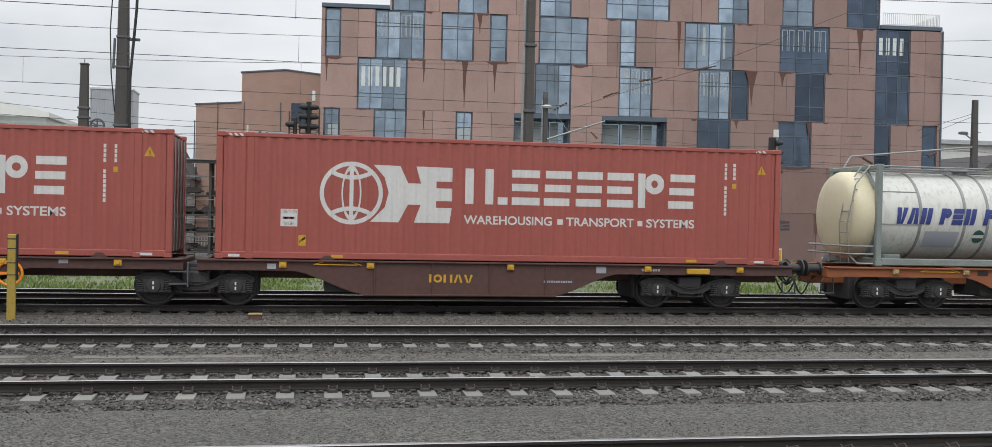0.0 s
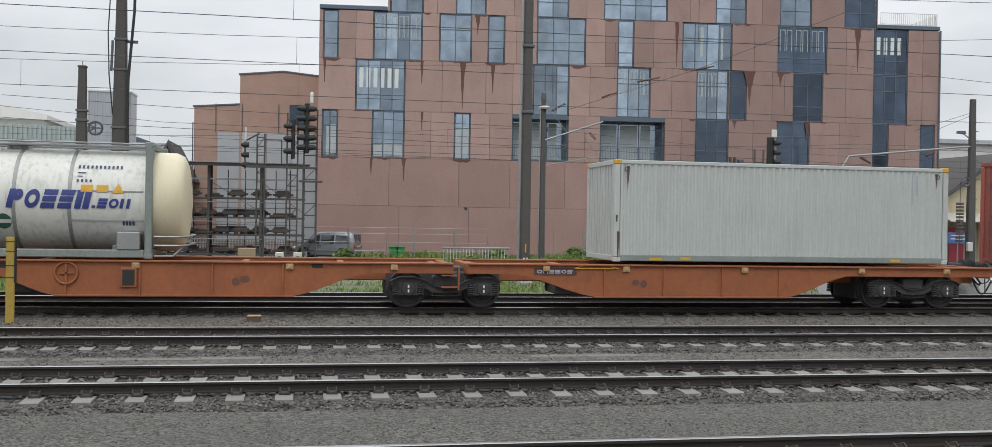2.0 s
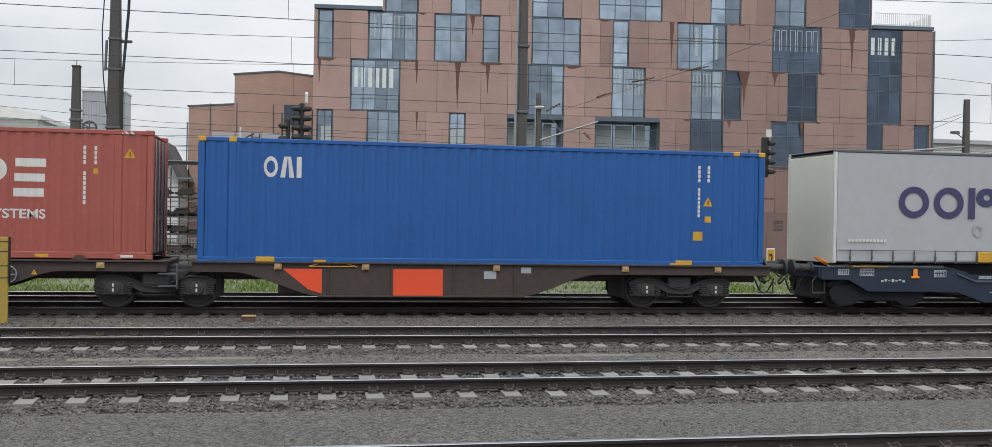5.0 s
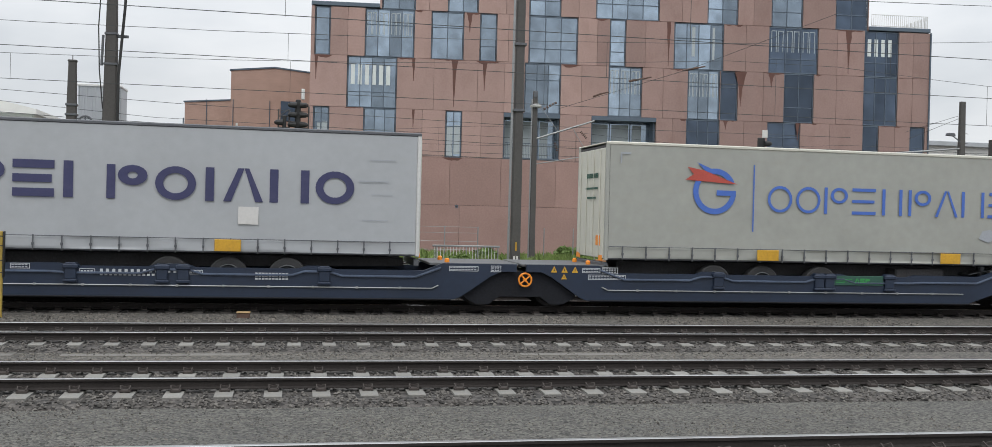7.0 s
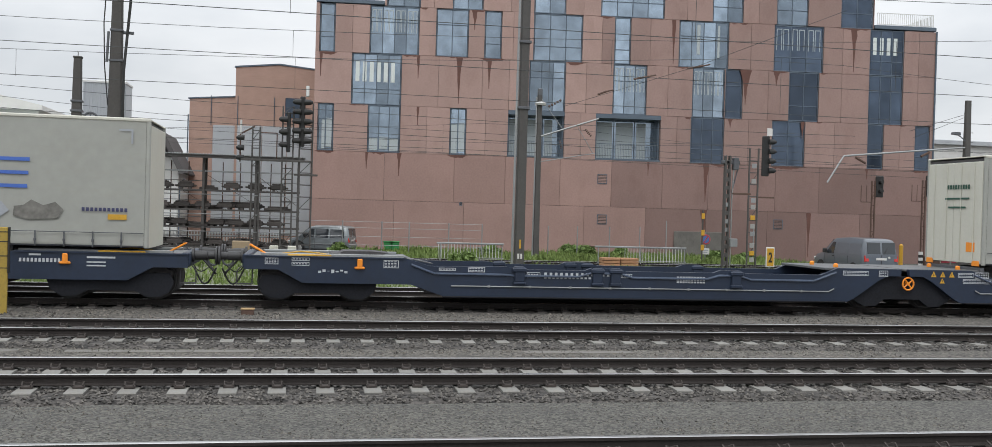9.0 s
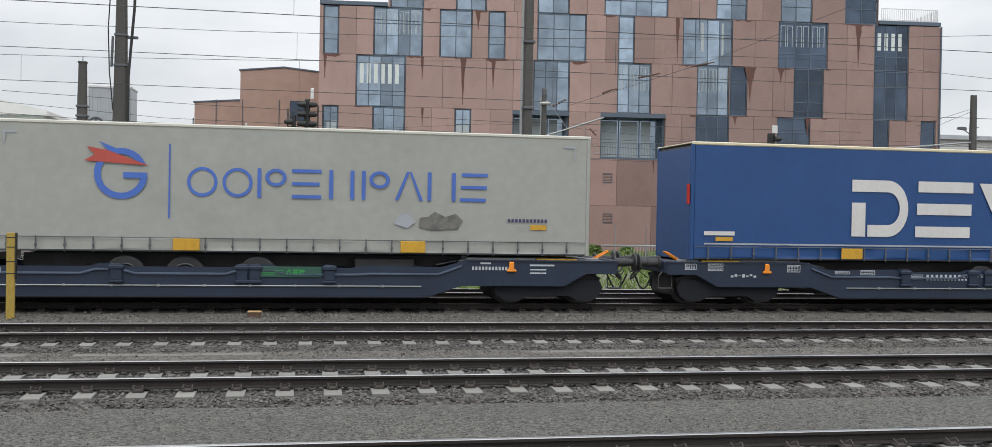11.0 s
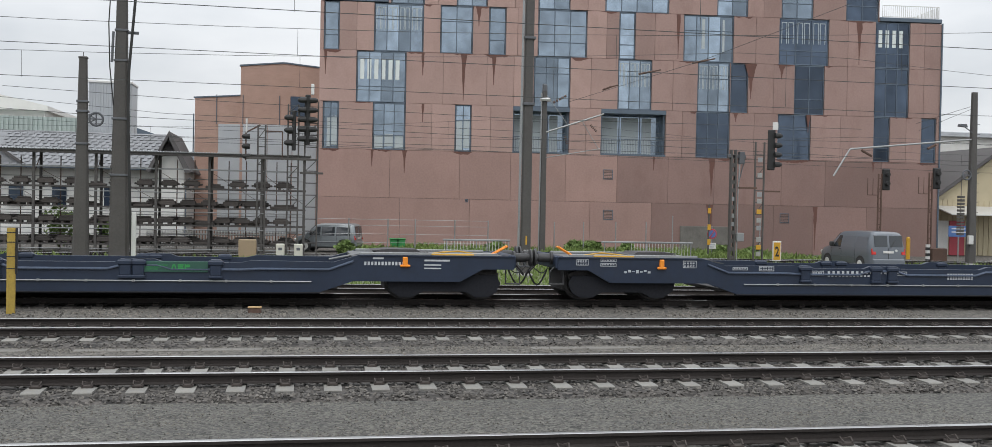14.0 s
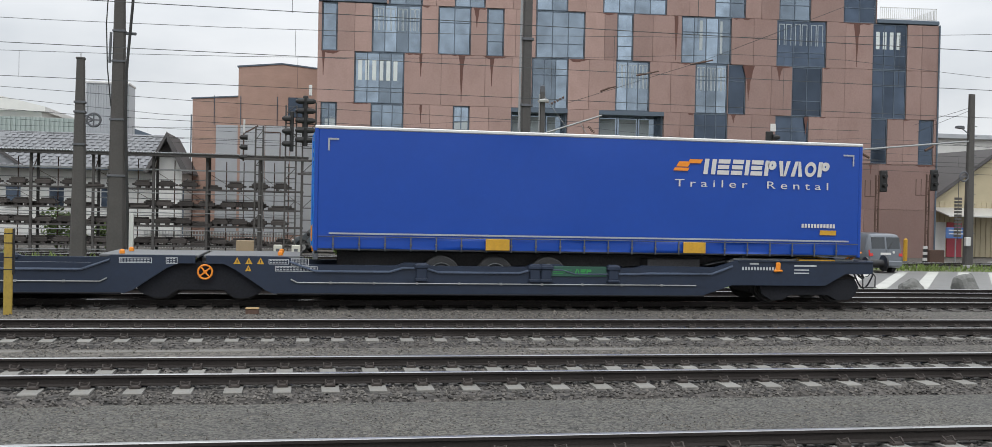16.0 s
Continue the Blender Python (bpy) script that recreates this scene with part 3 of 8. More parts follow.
def build_track(y, x0, x1, pitch, phase, label, z=0.0, stones=0.0, seed=1, clips=True, ties="sleeper"):
    t = thing("track", label, "railway track", kind="structure", at=(0, y, z))
    for side in (-0.75, 0.75):
        rail = B().prism([(side + p, q) for p, q in RAIL], x0 - 40, x1 + 60, "x")
        me = rail.mesh("rail", [M["rail"], M["railhead"]])
        for f in me.polygons:
            if f.normal.z > 0.5 and f.center.z > -0.02:
                f.material_index = 1
        part("rail", me, None, t, "dark rusty rail with a polished head")
    bed = B()
    n = int((x1 - x0) / 0.5)
    prof = [(-1.85, -0.31), (-1.45, -0.20), (-0.9, -0.187), (0.9, -0.187), (1.45, -0.20), (1.85, -0.31)]
    bed.add([(x0 - 40 + (x1 - x0 + 100) * i / n, p, q) for p, q in prof for i in range(n + 1)],
            [(k * (n + 1) + i, k * (n + 1) + i + 1, (k + 1) * (n + 1) + i + 1, (k + 1) * (n + 1) + i) for k in range(len(prof) - 1) for i in range(n)])
    part("ballast_bed", bed, M["ballast"], t)
    sl = B().prism([(-1.2, -0.36), (1.2, -0.36), (1.2, -0.212), (1.17, -0.202), (0.45, -0.19), (0.3, -0.212), (-0.3, -0.212), (-0.45, -0.19), (-1.17, -0.202), (-1.2, -0.212)], -0.115, 0.115, "x")
    sl_mesh = sl.mesh("sleeper", M[ties])
    k0, k1 = math.ceil((x0 - phase) / pitch), math.floor((x1 - phase) / pitch)
    rng = random.Random(seed)
    cl = B()
    for k in range(k0, k1 + 1):
        x = phase + k * pitch
        part("sleeper", sl_mesh, None, t, at=pose(x, rng.uniform(-0.02, 0.02), 0.035 + rng.uniform(-0.004, 0.003), 0, 0, rng.uniform(-0.6, 0.6)))
        if clips:
            for s in (-0.75, 0.75):
                for d in (-1, 1):
                    cl.box(x - 0.07, x + 0.07, s + d * 0.12 - 0.045, s + d * 0.12 + 0.045, -0.165, -0.122, 0.01)
                    cl.path([(x - 0.05, s + d * 0.17, -0.118), (x - 0.06, s + d * 0.1, -0.08), (x, s + d * 0.085, -0.10), (x + 0.06, s + d * 0.1, -0.08), (x + 0.05, s + d * 0.17, -0.118)], 0.009, 4)
    if clips:
        tagged(part("rail_clips", cl, M["clip"], t, "small dark spring clips on the sleepers"), kind="stuff")
    if stones:
        count = int(stones * (x1 - x0))
        r = np.random.RandomState(seed)
        base = np.array([(1, 0, 0), (-1, 0, 0), (0, 1, 0), (0, -1, 0), (0, 0, 1), (0, 0, -1)], float)
        tris = np.array([(0, 2, 4), (2, 1, 4), (1, 3, 4), (3, 0, 4), (2, 0, 5), (1, 2, 5), (3, 1, 5), (0, 3, 5)])
        px, py = r.uniform(x0, x1, count), r.uniform(-1.75, 1.75, count)
        pz = np.interp(np.abs(py), (0.9, 1.45, 1.85), (-0.19, -0.203, -0.30))
        on = np.abs((px - phase + pitch / 2) % pitch - pitch / 2) < 0.165
        keep = ~(on & (np.abs(py) < 1.27)) & (np.abs(np.abs(py) - 0.75) > 0.08)
        px, py, pz = px[keep], py[keep], pz[keep]
        size = r.uniform(0.016, 0.034, (len(px), 1, 1)) * r.uniform(0.6, 1.3, (len(px), 6, 1))
        ang = r.uniform(0, 6.28, len(px))
        v = base[None] * size
        c, s = np.cos(ang)[:, None], np.sin(ang)[:, None]
        vx, vy, vz = v[..., 0] * c - v[..., 1] * s, v[..., 0] * s + v[..., 1] * c + 0.3 * v[..., 2], v[..., 2] * 0.8 + 0.3 * v[..., 0]
        verts = np.stack([vx + px[:, None], vy + py[:, None], vz + pz[:, None] + 0.012], -1).reshape(-1, 3)
        faces = (tris[None] + 6 * np.arange(len(px))[:, None, None]).reshape(-1, 3)
        me = bpy.data.meshes.new("ballast_stones")
        me.from_pydata(verts.tolist(), [], faces.tolist())
        me.materials.append(M["stone"])
        tagged(part("ballast_stones", me, None, t, "loose brown-grey ballast stones"), kind="stuff")
    return t


def build_grit(x0, x1, y0, y1, z, count, seed, small, big, label):
    """Loose stones strewn in drifts over a walking strip, one mesh."""
    r = np.random.RandomState(seed)
    px, py = r.uniform(x0, x1, count), r.uniform(y0, y1, count)
    drift = np.array([noise.noise((a * 0.5, b * 2.2, seed)) + 0.5 * noise.noise((a * 2.5, b * 4.0, seed + 3)) for a, b in zip(px, py)])
    keep = drift > r.uniform(-0.5, 0.4, count)
    px, py = px[keep], py[keep]
    n = len(px)
    base = np.array([(1, 0, 0), (-0.6, 0.8, 0), (-0.6, -0.8, 0), (0.1, 0, 0.8)], float)
    size = (small + (big - small) * r.uniform(0, 1, (n, 1, 1)) ** 4) * r.uniform(0.6, 1.3, (n, 4, 1))
    ang = r.uniform(0, 6.28, n)[:, None]
    v = base[None] * size
    vx, vy = v[..., 0] * np.cos(ang) - v[..., 1] * np.sin(ang), v[..., 0] * np.sin(ang) + v[..., 1] * np.cos(ang)
    verts = np.stack([vx + px[:, None], vy + py[:, None], v[..., 2] + z - 0.001], -1).reshape(-1, 3)
    tris = np.array([(0, 1, 3), (1, 2, 3), (2, 0, 3)])
    me = bpy.data.meshes.new("grit")
    me.from_pydata(verts.tolist(), [], (tris[None] + 4 * np.arange(n)[:, None, None]).reshape(-1, 3).tolist())
    me.materials.append(M["grit"])
    tagged(new("grit", me), label, "grit", kind="stuff")


build_ground()
build_track(9.05, -8, 14, 0.6, 0.1, "nearest track with one dark rail and concrete sleepers", stones=500, seed=2)
build_track(14.479, -9, 19, 0.6116, -3.306, "track with dark rails on pale concrete sleepers", stones=760, seed=3)
build_track(19.499, -12, 24, 0.612, 0.62, "second track with dark rails on pale concrete sleepers", stones=420, seed=4)
build_track(TRACK_Y, -14, 30, 0.61, 0.3, "goods track with weeds between dark rails", stones=90, seed=5, ties="darksleeper")
build_track(30.2, -18, 36, 0.62, 0.15, "weedy track beyond the goods train", z=-0.14, stones=200, seed=7, clips=False, ties="darksleeper")
build_track(52.7, -32, 52, 0.9, 0.0, "overgrown siding beyond the verge", z=-0.30, seed=6, clips=False)


build_grit(-7, 8, 10.85, 12.85, -0.235, 26000, 51, 0.005, 0.020, "scattered small stones on the asphalt path")
build_grit(-9.5, 11, 16.05, 17.85, -0.235, 16000, 52, 0.009, 0.035, "loose brown-grey stones on the walking strip")
build_grit(-13, 15, 21.2, 23.6, -0.186, 20000, 53, 0.012, 0.05, "loose brown-grey stones beside the goods track")


# ---- grass and weeds ----
def blades(name, count, box, height, mat, label, seed, lean=0.35, width=0.02, edge=None):
    r = np.random.RandomState(seed)
    x, y = r.uniform(box[0], box[1], count), r.uniform(box[2], box[3], count)
    patch = np.array([noise.noise((a * 0.35, b * 0.5, seed)) for a, b in zip(x, y)])
    keep = patch > r.uniform(-0.6, 0.25, count)
    if edge:
        keep &= ~((x > edge[0] + 0.46 * (y - edge[1])) & (y > edge[1]) & (y < edge[2]))
    x, y, patch = x[keep], y[keep], patch[keep]
    n = len(x)
    h = height * r.uniform(0.35, 1.1, n) * (0.75 + 0.6 * np.clip(patch, -0.4, 0.8))
    z = np.array([ground_height(b) for b in y])
    a, w = r.uniform(0, 6.28, n), width * r.uniform(0.6, 1.5, n)
    dx, dy = np.cos(a) * w, np.sin(a) * w
    lx, ly = r.normal(0, lean, n) * h, r.normal(0, lean, n) * h
    v = np.stack([np.stack([x - dx, y - dy, z], -1), np.stack([x + dx, y + dy, z], -1),
                  np.stack([x + dx * 0.8 + lx * 0.4, y + dy * 0.8 + ly * 0.4, z + h * 0.6], -1), np.stack([x + lx, y + ly, z + h], -1),
                  np.stack([x - dx * 0.8 + lx * 0.4, y - dy * 0.8 + ly * 0.4, z + h * 0.6], -1)], 1).reshape(-1, 3)
    f = (np.array([0, 1, 2, 3, 4])[None] + 5 * np.arange(n)[:, None]).tolist()
    me = bpy.data.meshes.new(name)
    me.from_pydata(v.tolist(), [], f)
    me.materials.append(mat)
    tagged(new(name, me), label, "grass", kind="stuff")


blades("grass", 26000, (-26, 42, 31.9, 40), 0.26, M["grass"], "bright green weeds and grass on the verge", 11, width=0.025, edge=(17.9, 33.2, 47.6))
blades("grass", 16000, (-26, 40, 40, 51), 0.38, M["grass"], "rank green grass along the siding", 12, width=0.035, edge=(17.9, 33.2, 47.6))
blades("grass", 15000, (2, 30, 53.5, 66), 0.55, M["grass"], "overgrown green grass at the foot of the building", 13, width=0.05)
blades("dry_grass", 2600, (-18, 26, 26.2, 31.4), 0.22, M["dry"], "dry straw-coloured weeds between the rails", 14, lean=0.25, width=0.010)


def build_shrub(x, y, r, h, seed, label):
    rng = np.random.RandomState(seed)
    n = 900
    u = rng.normal(0, 1, (n, 3))
    u /= np.linalg.norm(u, axis=1)[:, None]
    u *= rng.uniform(0.35, 1.0, n)[:, None] ** 0.5
    lump = 0.7 + 0.45 * np.array([noise.noise(Vector(p) * 2.0 + Vector((seed, 0, 0))) for p in u])
    c = u * lump[:, None] * (r, r, h / 2) + (x, y, ground_height(y) + h * 0.45)
    d1, d2 = rng.normal(0, 0.07, (n, 3)), rng.normal(0, 0.07, (n, 3))
    v = np.stack([c - d1, c + d2, c + d1, c - d2], 1).reshape(-1, 3)
    f = (np.arange(4)[None] + 4 * np.arange(n)[:, None]).tolist()
    shrub = thing("shrub", label, "shrub", group="wild shrubs")
    stem = B()
    for k in range(5):
        stem.tube((x + 0.05 * k - 0.1, y, ground_height(y) - 0.03), (x + rng.uniform(-0.5, 0.5) * r, y + rng.uniform(-0.4, 0.4) * r, ground_height(y) + h * 0.6), 0.02, 5, 0.006)
    part("stems", stem, M["wood"], shrub)
    me = bpy.data.meshes.new("foliage")
    me.from_pydata(v.tolist(), [], f)
    me.materials.append(M["leaf"])
    part("foliage", me, None, shrub)


for k, (x, y, r, h) in enumerate([(16.6, 62, 1.1, 1.0), (17.9, 63, 0.9, 0.9), (20.0, 62.5, 0.5, 0.8), (7.6, 48, 0.9, 0.9), (2.1, 57, 0.7, 0.9), (-13.5, 62, 1.6, 2.8), (-11.2, 63, 1.3, 2.2), (28, 61, 0.9, 0.7), (26.0, 61.5, 0.8, 0.8), (11.5, 62, 0.9, 0.8)]):
    build_shrub(x, y, r, h, 30 + k, "wild green shrub growing beside the tracks")


# ---- the brick-red block with the irregular windows ----
FACADE = pose(0, 68, 0, 0, 0, -5)
BANDS = [-0.55, 2.80, 5.95, 9.05, 12.42, 15.58, 18.9, 22.1]
# band, from, to, mullions, kind: g glass, d dark glass, b balcony
WINDOWS = [
    (2, 0.88, 1.92, 2, "g"), (2, 4.13, 6.27, 3, "g"), (2, 9.53, 10.63, 2, "g"), (2, 13.4, 17.2, 3, "b"), (2, 19.34, 23.78, 3, "b"), (2, 25.87, 28.2, 3, "d"), (2, 31.56, 33.9, 2, "d"), (2, 38.38, 39.55, 1, "d"), (2, 41.8, 42.89, 1, "d"),
    (3, 3.01, 6.27, 4, "g"), (3, 14.74, 17.2, 3, "g"), (3, 20.43, 22.75, 3, "g"), (3, 25.9, 28.15, 3, "g"), (3, 28.2, 29.42, 1, "d"), (3, 32.67, 34.8, 2, "d"), (3, 38.36, 40.84, 3, "d"),
    (4, 0.87, 1.88, 1, "g"), (4, 4.12, 7.36, 4, "g"), (4, 8.46, 10.62, 2, "g"), (4, 11.68, 12.83, 1, "g"), (4, 14.96, 18.28, 3, "g"), (4, 20.45, 21.57, 1, "g"), (4, 24.88, 28.35, 4, "g"), (4, 31.53, 35.04, 3, "d"), (4, 38.36, 40.84, 3, "d"),
    (5, 5.2, 7.4, 2, "g"), (5, 9.52, 11.55, 2, "g"), (5, 14.95, 17.1, 2, "g"), (5, 19.47, 23.83, 4, "g"), (5, 27.16, 29.31, 2, "g"), (5, 31.66, 33.89, 2, "g"), (5, 36.22, 38.55, 2, "d"),
    (6, 5.2, 8.4, 3, "g"), (6, 12.0, 15.2, 3, "g"), (6, 19.5, 22.6, 3, "g"), (6, 29.0, 31.2, 2, "g"),
]
# water runs: place, top, length, half width at the top
RUNS = [(10.05, 12.40, 3.1, 0.22), (12.05, 12.40, 2.0, 0.16), (7.35, 12.40, 1.5, 0.12), (4.12, 5.93, 1.1, 0.10), (6.25, 5.93, 1.5, 0.14), (7.4, 9.03, 1.2, 0.08), (27.0, 5.93, 2.6, 0.26), (26.95, 2.78, 3.0, 0.22),
        (24.5, 15.56, 3.0, 0.16), (29.6, 12.40, 2.4, 0.34), (31.75, 12.40, 1.0, 0.26), (33.7, 9.03, 1.2, 0.14), (34.35, 2.78, 3.0, 0.16), (37.2, 15.56, 3.0, 0.22), (38.4, 5.93, 0.7, 0.10), (23.0, 5.9, 0.9, 0.07), (1.0, 12.40, 1.6, 0.10), (11.0, 15.56, 1.3, 0.20), (28.6, 9.03, 0.6, 0.16)]
JOINTS = {0: [6.0, 10.6, 14.2, 18.7, 22.9, 27.1, 31.4, 34.2, 38.0], 1: [5.3, 9.9, 13.3, 17.0, 20.5, 24.0, 27.2, 31.9, 35.0, 39.0],
          2: [8.0, 11.9, 18.3, 24.9, 29.9, 36.0, 40.7], 3: [8.7, 11.6, 13.4, 18.6, 24.2, 31.2, 36.4, 41.9],
          4: [3.0, 13.6, 19.6, 22.9, 29.9, 36.4, 41.9], 5: [8.3, 13.4, 18.3, 25.4, 30.4], 6: [9.9, 17.5, 25.6, 33.9]}


def build_block():
    block = thing("office_building", "brick-red panelled office block with scattered slate-framed windows", "building", at=FACADE)
    left, right = 0.62, 43.1
    for band in range(7):
        z0, z1 = BANDS[band], BANDS[band + 1]
        if band == 5:
            z1 = BANDS[6]
        span = (left, right) if band < 5 else (5.05, 38.6)
        if band == 5:
            z0 = BANDS[5]
        wins = sorted([w for w in WINDOWS if w[0] == band], key=lambda w: w[1])
        solid, x = [], span[0]
        for _, a, c, _, _ in wins:
            if a > x:
                solid.append((x, a))
            x = c
        if x < span[1]:
            solid.append((x, span[1]))
        for a, c in solid:
            cuts = [a] + [j for j in JOINTS[band] if a + 0.3 < j < c - 0.3] + [c]
            for p, q in zip(cuts, cuts[1:]):
                # the facade's brighter left and dimmer base are painted into the tint
                bright_side = p < 19.5
                tint = M["brickbaselight" if bright_side else "brickbase"] if band < 2 else M["bricklight" if bright_side else "brick"]
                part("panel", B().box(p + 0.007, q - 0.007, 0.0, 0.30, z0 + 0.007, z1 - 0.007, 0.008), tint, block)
        for _, a, c, count, kind in wins:
            win = part("window", B().box(a + 0.01, c - 0.01, 0.26, 0.34, z0 + 0.01, z0 + 0.08, 0.01).box(a + 0.01, c - 0.01, 0.26, 0.34, z1 - 0.09, z1 - 0.01, 0.01)
                       .box(a + 0.01, a + 0.07, 0.26, 0.34, z0 + 0.08, z1 - 0.09, 0.01).box(c - 0.07, c - 0.01, 0.26, 0.34, z0 + 0.08, z1 - 0.09, 0.01), M["frame"], block, "slate-blue metal window frame",
                       at=(0, 1.0 if kind == "b" else -0.17, 0))
            step = (c - a - 0.14) / count
            bars = B()
            for k in range(1, count):
                bars.box(a + 0.07 + k * step - 0.028, a + 0.07 + k * step + 0.028, 0.25, 0.33, z0 + 0.08, z1 - 0.09, 0.008)
            if kind != "b":
                zt = z0 + 0.08 + (0.30 if (band + count) % 2 else 0.68) * (z1 - z0 - 0.17)
                bars.box(a + 0.07, c - 0.07, 0.255, 0.325, zt - 0.028, zt + 0.028, 0.008)
            if count > 1 or kind != "b":
                part("mullions", bars, M["frame"], win)
            for k in range(count):
                pane = B().box(a + 0.07 + k * step + 0.025, a + 0.07 + (k + 1) * step - 0.025, 0.285, 0.295, z0 + 0.08, z1 - 0.09)
                part("pane", pane, M["darkglass"] if kind == "d" else M["glass"], win)
            rng = random.Random(int(a * 100) + band)
            if (band, a) in ((3, 3.01), (4, 38.36)):
                for k in range(2 * count - 2):
                    xx = a + 0.25 + k * (c - a - 0.5) / (2 * count - 2)
                    part("blind", B().box(xx, xx + 0.26, 0.272, 0.283, z0 + 0.45 * (z1 - z0), z1 - 0.55), M["slatblind"], win, "white upright blind strip")
            elif (band, a) in ((4, 31.53), (3, 25.9), (4, 4.12), (3, 20.43)):
                for k in range(count):
                    for e in (0.10, 0.52):
                        xx = a + 0.07 + (k + e) * step
                        zt = z0 + 0.46 * (z1 - z0)
                        f = B().box(xx, xx + 0.045, 0.272, 0.283, zt, z1 - 0.25).box(xx + 0.30 * step, xx + 0.30 * step + 0.045, 0.272, 0.283, zt, z1 - 0.25).box(xx + 0.045, xx + 0.30 * step, 0.272, 0.283, z1 - 0.30, z1 - 0.25)
                        part("inner_frame", f, M["blind"], win, "pale inner window frame")
            elif kind == "b":
                # pale sheets stand for curtains and for the whitish reflection in the glass
                for k in range(count):
                    xx = a + 0.07 + k * step
                    part("curtain", B().box(xx + 0.10 * step, xx + (0.55 if k == count - 1 else 0.92) * step, 0.272, 0.283, z0 + 0.2, z1 - 0.45), M["blind"], win, "pale curtain with the door glass's reflection painted in")
            elif (band, a) in ((2, 0.88), (2, 9.53), (2, 4.13)):
                for k in range(count):
                    xx = a + 0.07 + k * step
                    zb = z0 + 0.12 + 0.12 * (k % 2)
                    part("blind", B().box(xx + (0.45 if a < 1 and k == 0 else 0.08) * step, xx + 0.90 * step, 0.272, 0.283, zb, zb + (1.9 if a < 1 or a > 9 else 0.8)), M["blind"], win, "pale blind behind the pane")
            elif kind == "g" and band in (2, 3, 4) and count > 1:
                for k in range(count):
                    if rng.random() < 0.25:
                        w = step * rng.uniform(0.12, 0.3)
                        xx = a + 0.1 + k * step + rng.uniform(0.1, 0.5) * step
                        zb = z0 + 0.2 + rng.uniform(0.02, 0.35) * (z1 - z0)
                        part("blind", B().box(xx, xx + w, 0.272, 0.283, zb, z1 - 0.25), M["blind"], win, "pale blind hanging at the pane")
            if kind == "b":
                niche = B().box(a, c, 0.0, 1.3, z0 + 0.0, z0 + 0.12).box(a, c, 0.0, 1.3, z1 - 0.28, z1 - 0.0).box(a, a + 0.12, 0.3, 1.3, z0 + 0.12, z1 - 0.28).box(c - 0.12, c, 0.3, 1.3, z0 + 0.12, z1 - 0.28)
                part("loggia", niche, M["frame"], block, "slate-blue loggia lining")
                rail = B().box(a + 0.12, c - 0.12, 0.10, 0.14, z0 + 1.08, z0 + 1.12)
                k = a + 0.2
                while k < c - 0.15:
                    rail.box(k, k + 0.015, 0.11, 0.13, z0 + 0.12, z0 + 1.08)
                    k += 0.11
                part("railing", rail, M["frame"], block)
            # water stains below sills: an uneven damp band and runs of different lengths
            if band >= 2 and kind != "b":
                lo, hi = max(left, a - rng.uniform(0.1, 0.5)), min(right, c + rng.uniform(0.1, 0.5))
                spans = [(lo, hi)]
                for o in WINDOWS:
                    if o[0] == band - 1:
                        spans = [q for p0, p1 in spans for q in ((p0, min(p1, o[1])), (max(p0, o[2]), p1)) if q[1] - q[0] > 0.3]
                for p0, p1 in spans:
                    count_, d, pts = max(4, int((p1 - p0) / 0.14)), 0.05, []
                    for k in range(count_ + 1):
                        d = min(0.20, max(0.02, d + rng.uniform(-0.07, 0.07)))
                        f = k / count_
                        pts.append((p0 + (p1 - p0) * f, z0 - 0.016 - d * min(1.0, 5 * f, 5 * (1 - f))))
                    part("damp_edge", B().prism([(p1, z0 - 0.012), (p0, z0 - 0.012)] + pts, -0.003, 0.008), M["drip"], block, "dark damp edge under a window sill")
    for xx, zt, ln, w in RUNS:
        pts, side_ = [], random.Random(int(xx * 50))
        for k in range(7):
            f = k / 6
            pts.append((xx - w * (1 - f) ** 1.6 * side_.uniform(0.6, 1.2) - 0.02, zt - ln * f))
        for k in range(6, -1, -1):
            f = k / 6
            pts.append((xx + w * (1 - f) ** 1.6 * side_.uniform(0.6, 1.2) + 0.02, zt - ln * f))
        part("water_run", B().prism(pts, -0.005, 0.008), M["drip"], block, "dark run of water down the panels")
    for x, z in ((19.55, 4.33), (19.6, 1.62), (31.85, 1.62), (10.3, 2.6)):
        w = 0.66 if x > 11 else 0.2
        v = B().box(x, x + w, -0.02, 0.05, z, z + 0.04).box(x, x + w, -0.02, 0.05, z + w - 0.04, z + w).box(x, x + 0.04, -0.02, 0.05, z, z + w).box(x + w - 0.04, x + w, -0.02, 0.05, z, z + w)
        vent = part("vent", v, M["frame"], block, "dark louvred wall vent")
        for k in range(6):
            part("slat", B().prism([(-0.012, z + 0.05 + k * w / 6.6), (0.02, z + 0.09 + k * w / 6.6), (0.02, z + 0.10 + k * w / 6.6), (-0.012, z + 0.06 + k * w / 6.6)], x + 0.04, x + w - 0.04, "x"), M["black"], vent)
    # core, side walls, roofs
    part("side_wall", B().box(left + 0.02, left + 0.3, 0.31, 26, -0.55, 15.8), M["brick"], block)
    part("side_wall", B().box(right - 0.3, right - 0.02, 0.31, 26, -0.55, 15.8), M["brick"], block)
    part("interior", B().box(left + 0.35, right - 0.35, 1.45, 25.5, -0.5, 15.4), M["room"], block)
    for p, q in ((left, 5.04), (38.62, right)):
        part("roof", B().box(p, q, -0.05, 26.2, 15.62, 15.9, 0.03), M["frame"], block, "slate-grey parapet roof edge")
    part("upper_storey", B().box(5.1, 38.5, 0.35, 25, 15.92, 22.0), M["brick"], block)
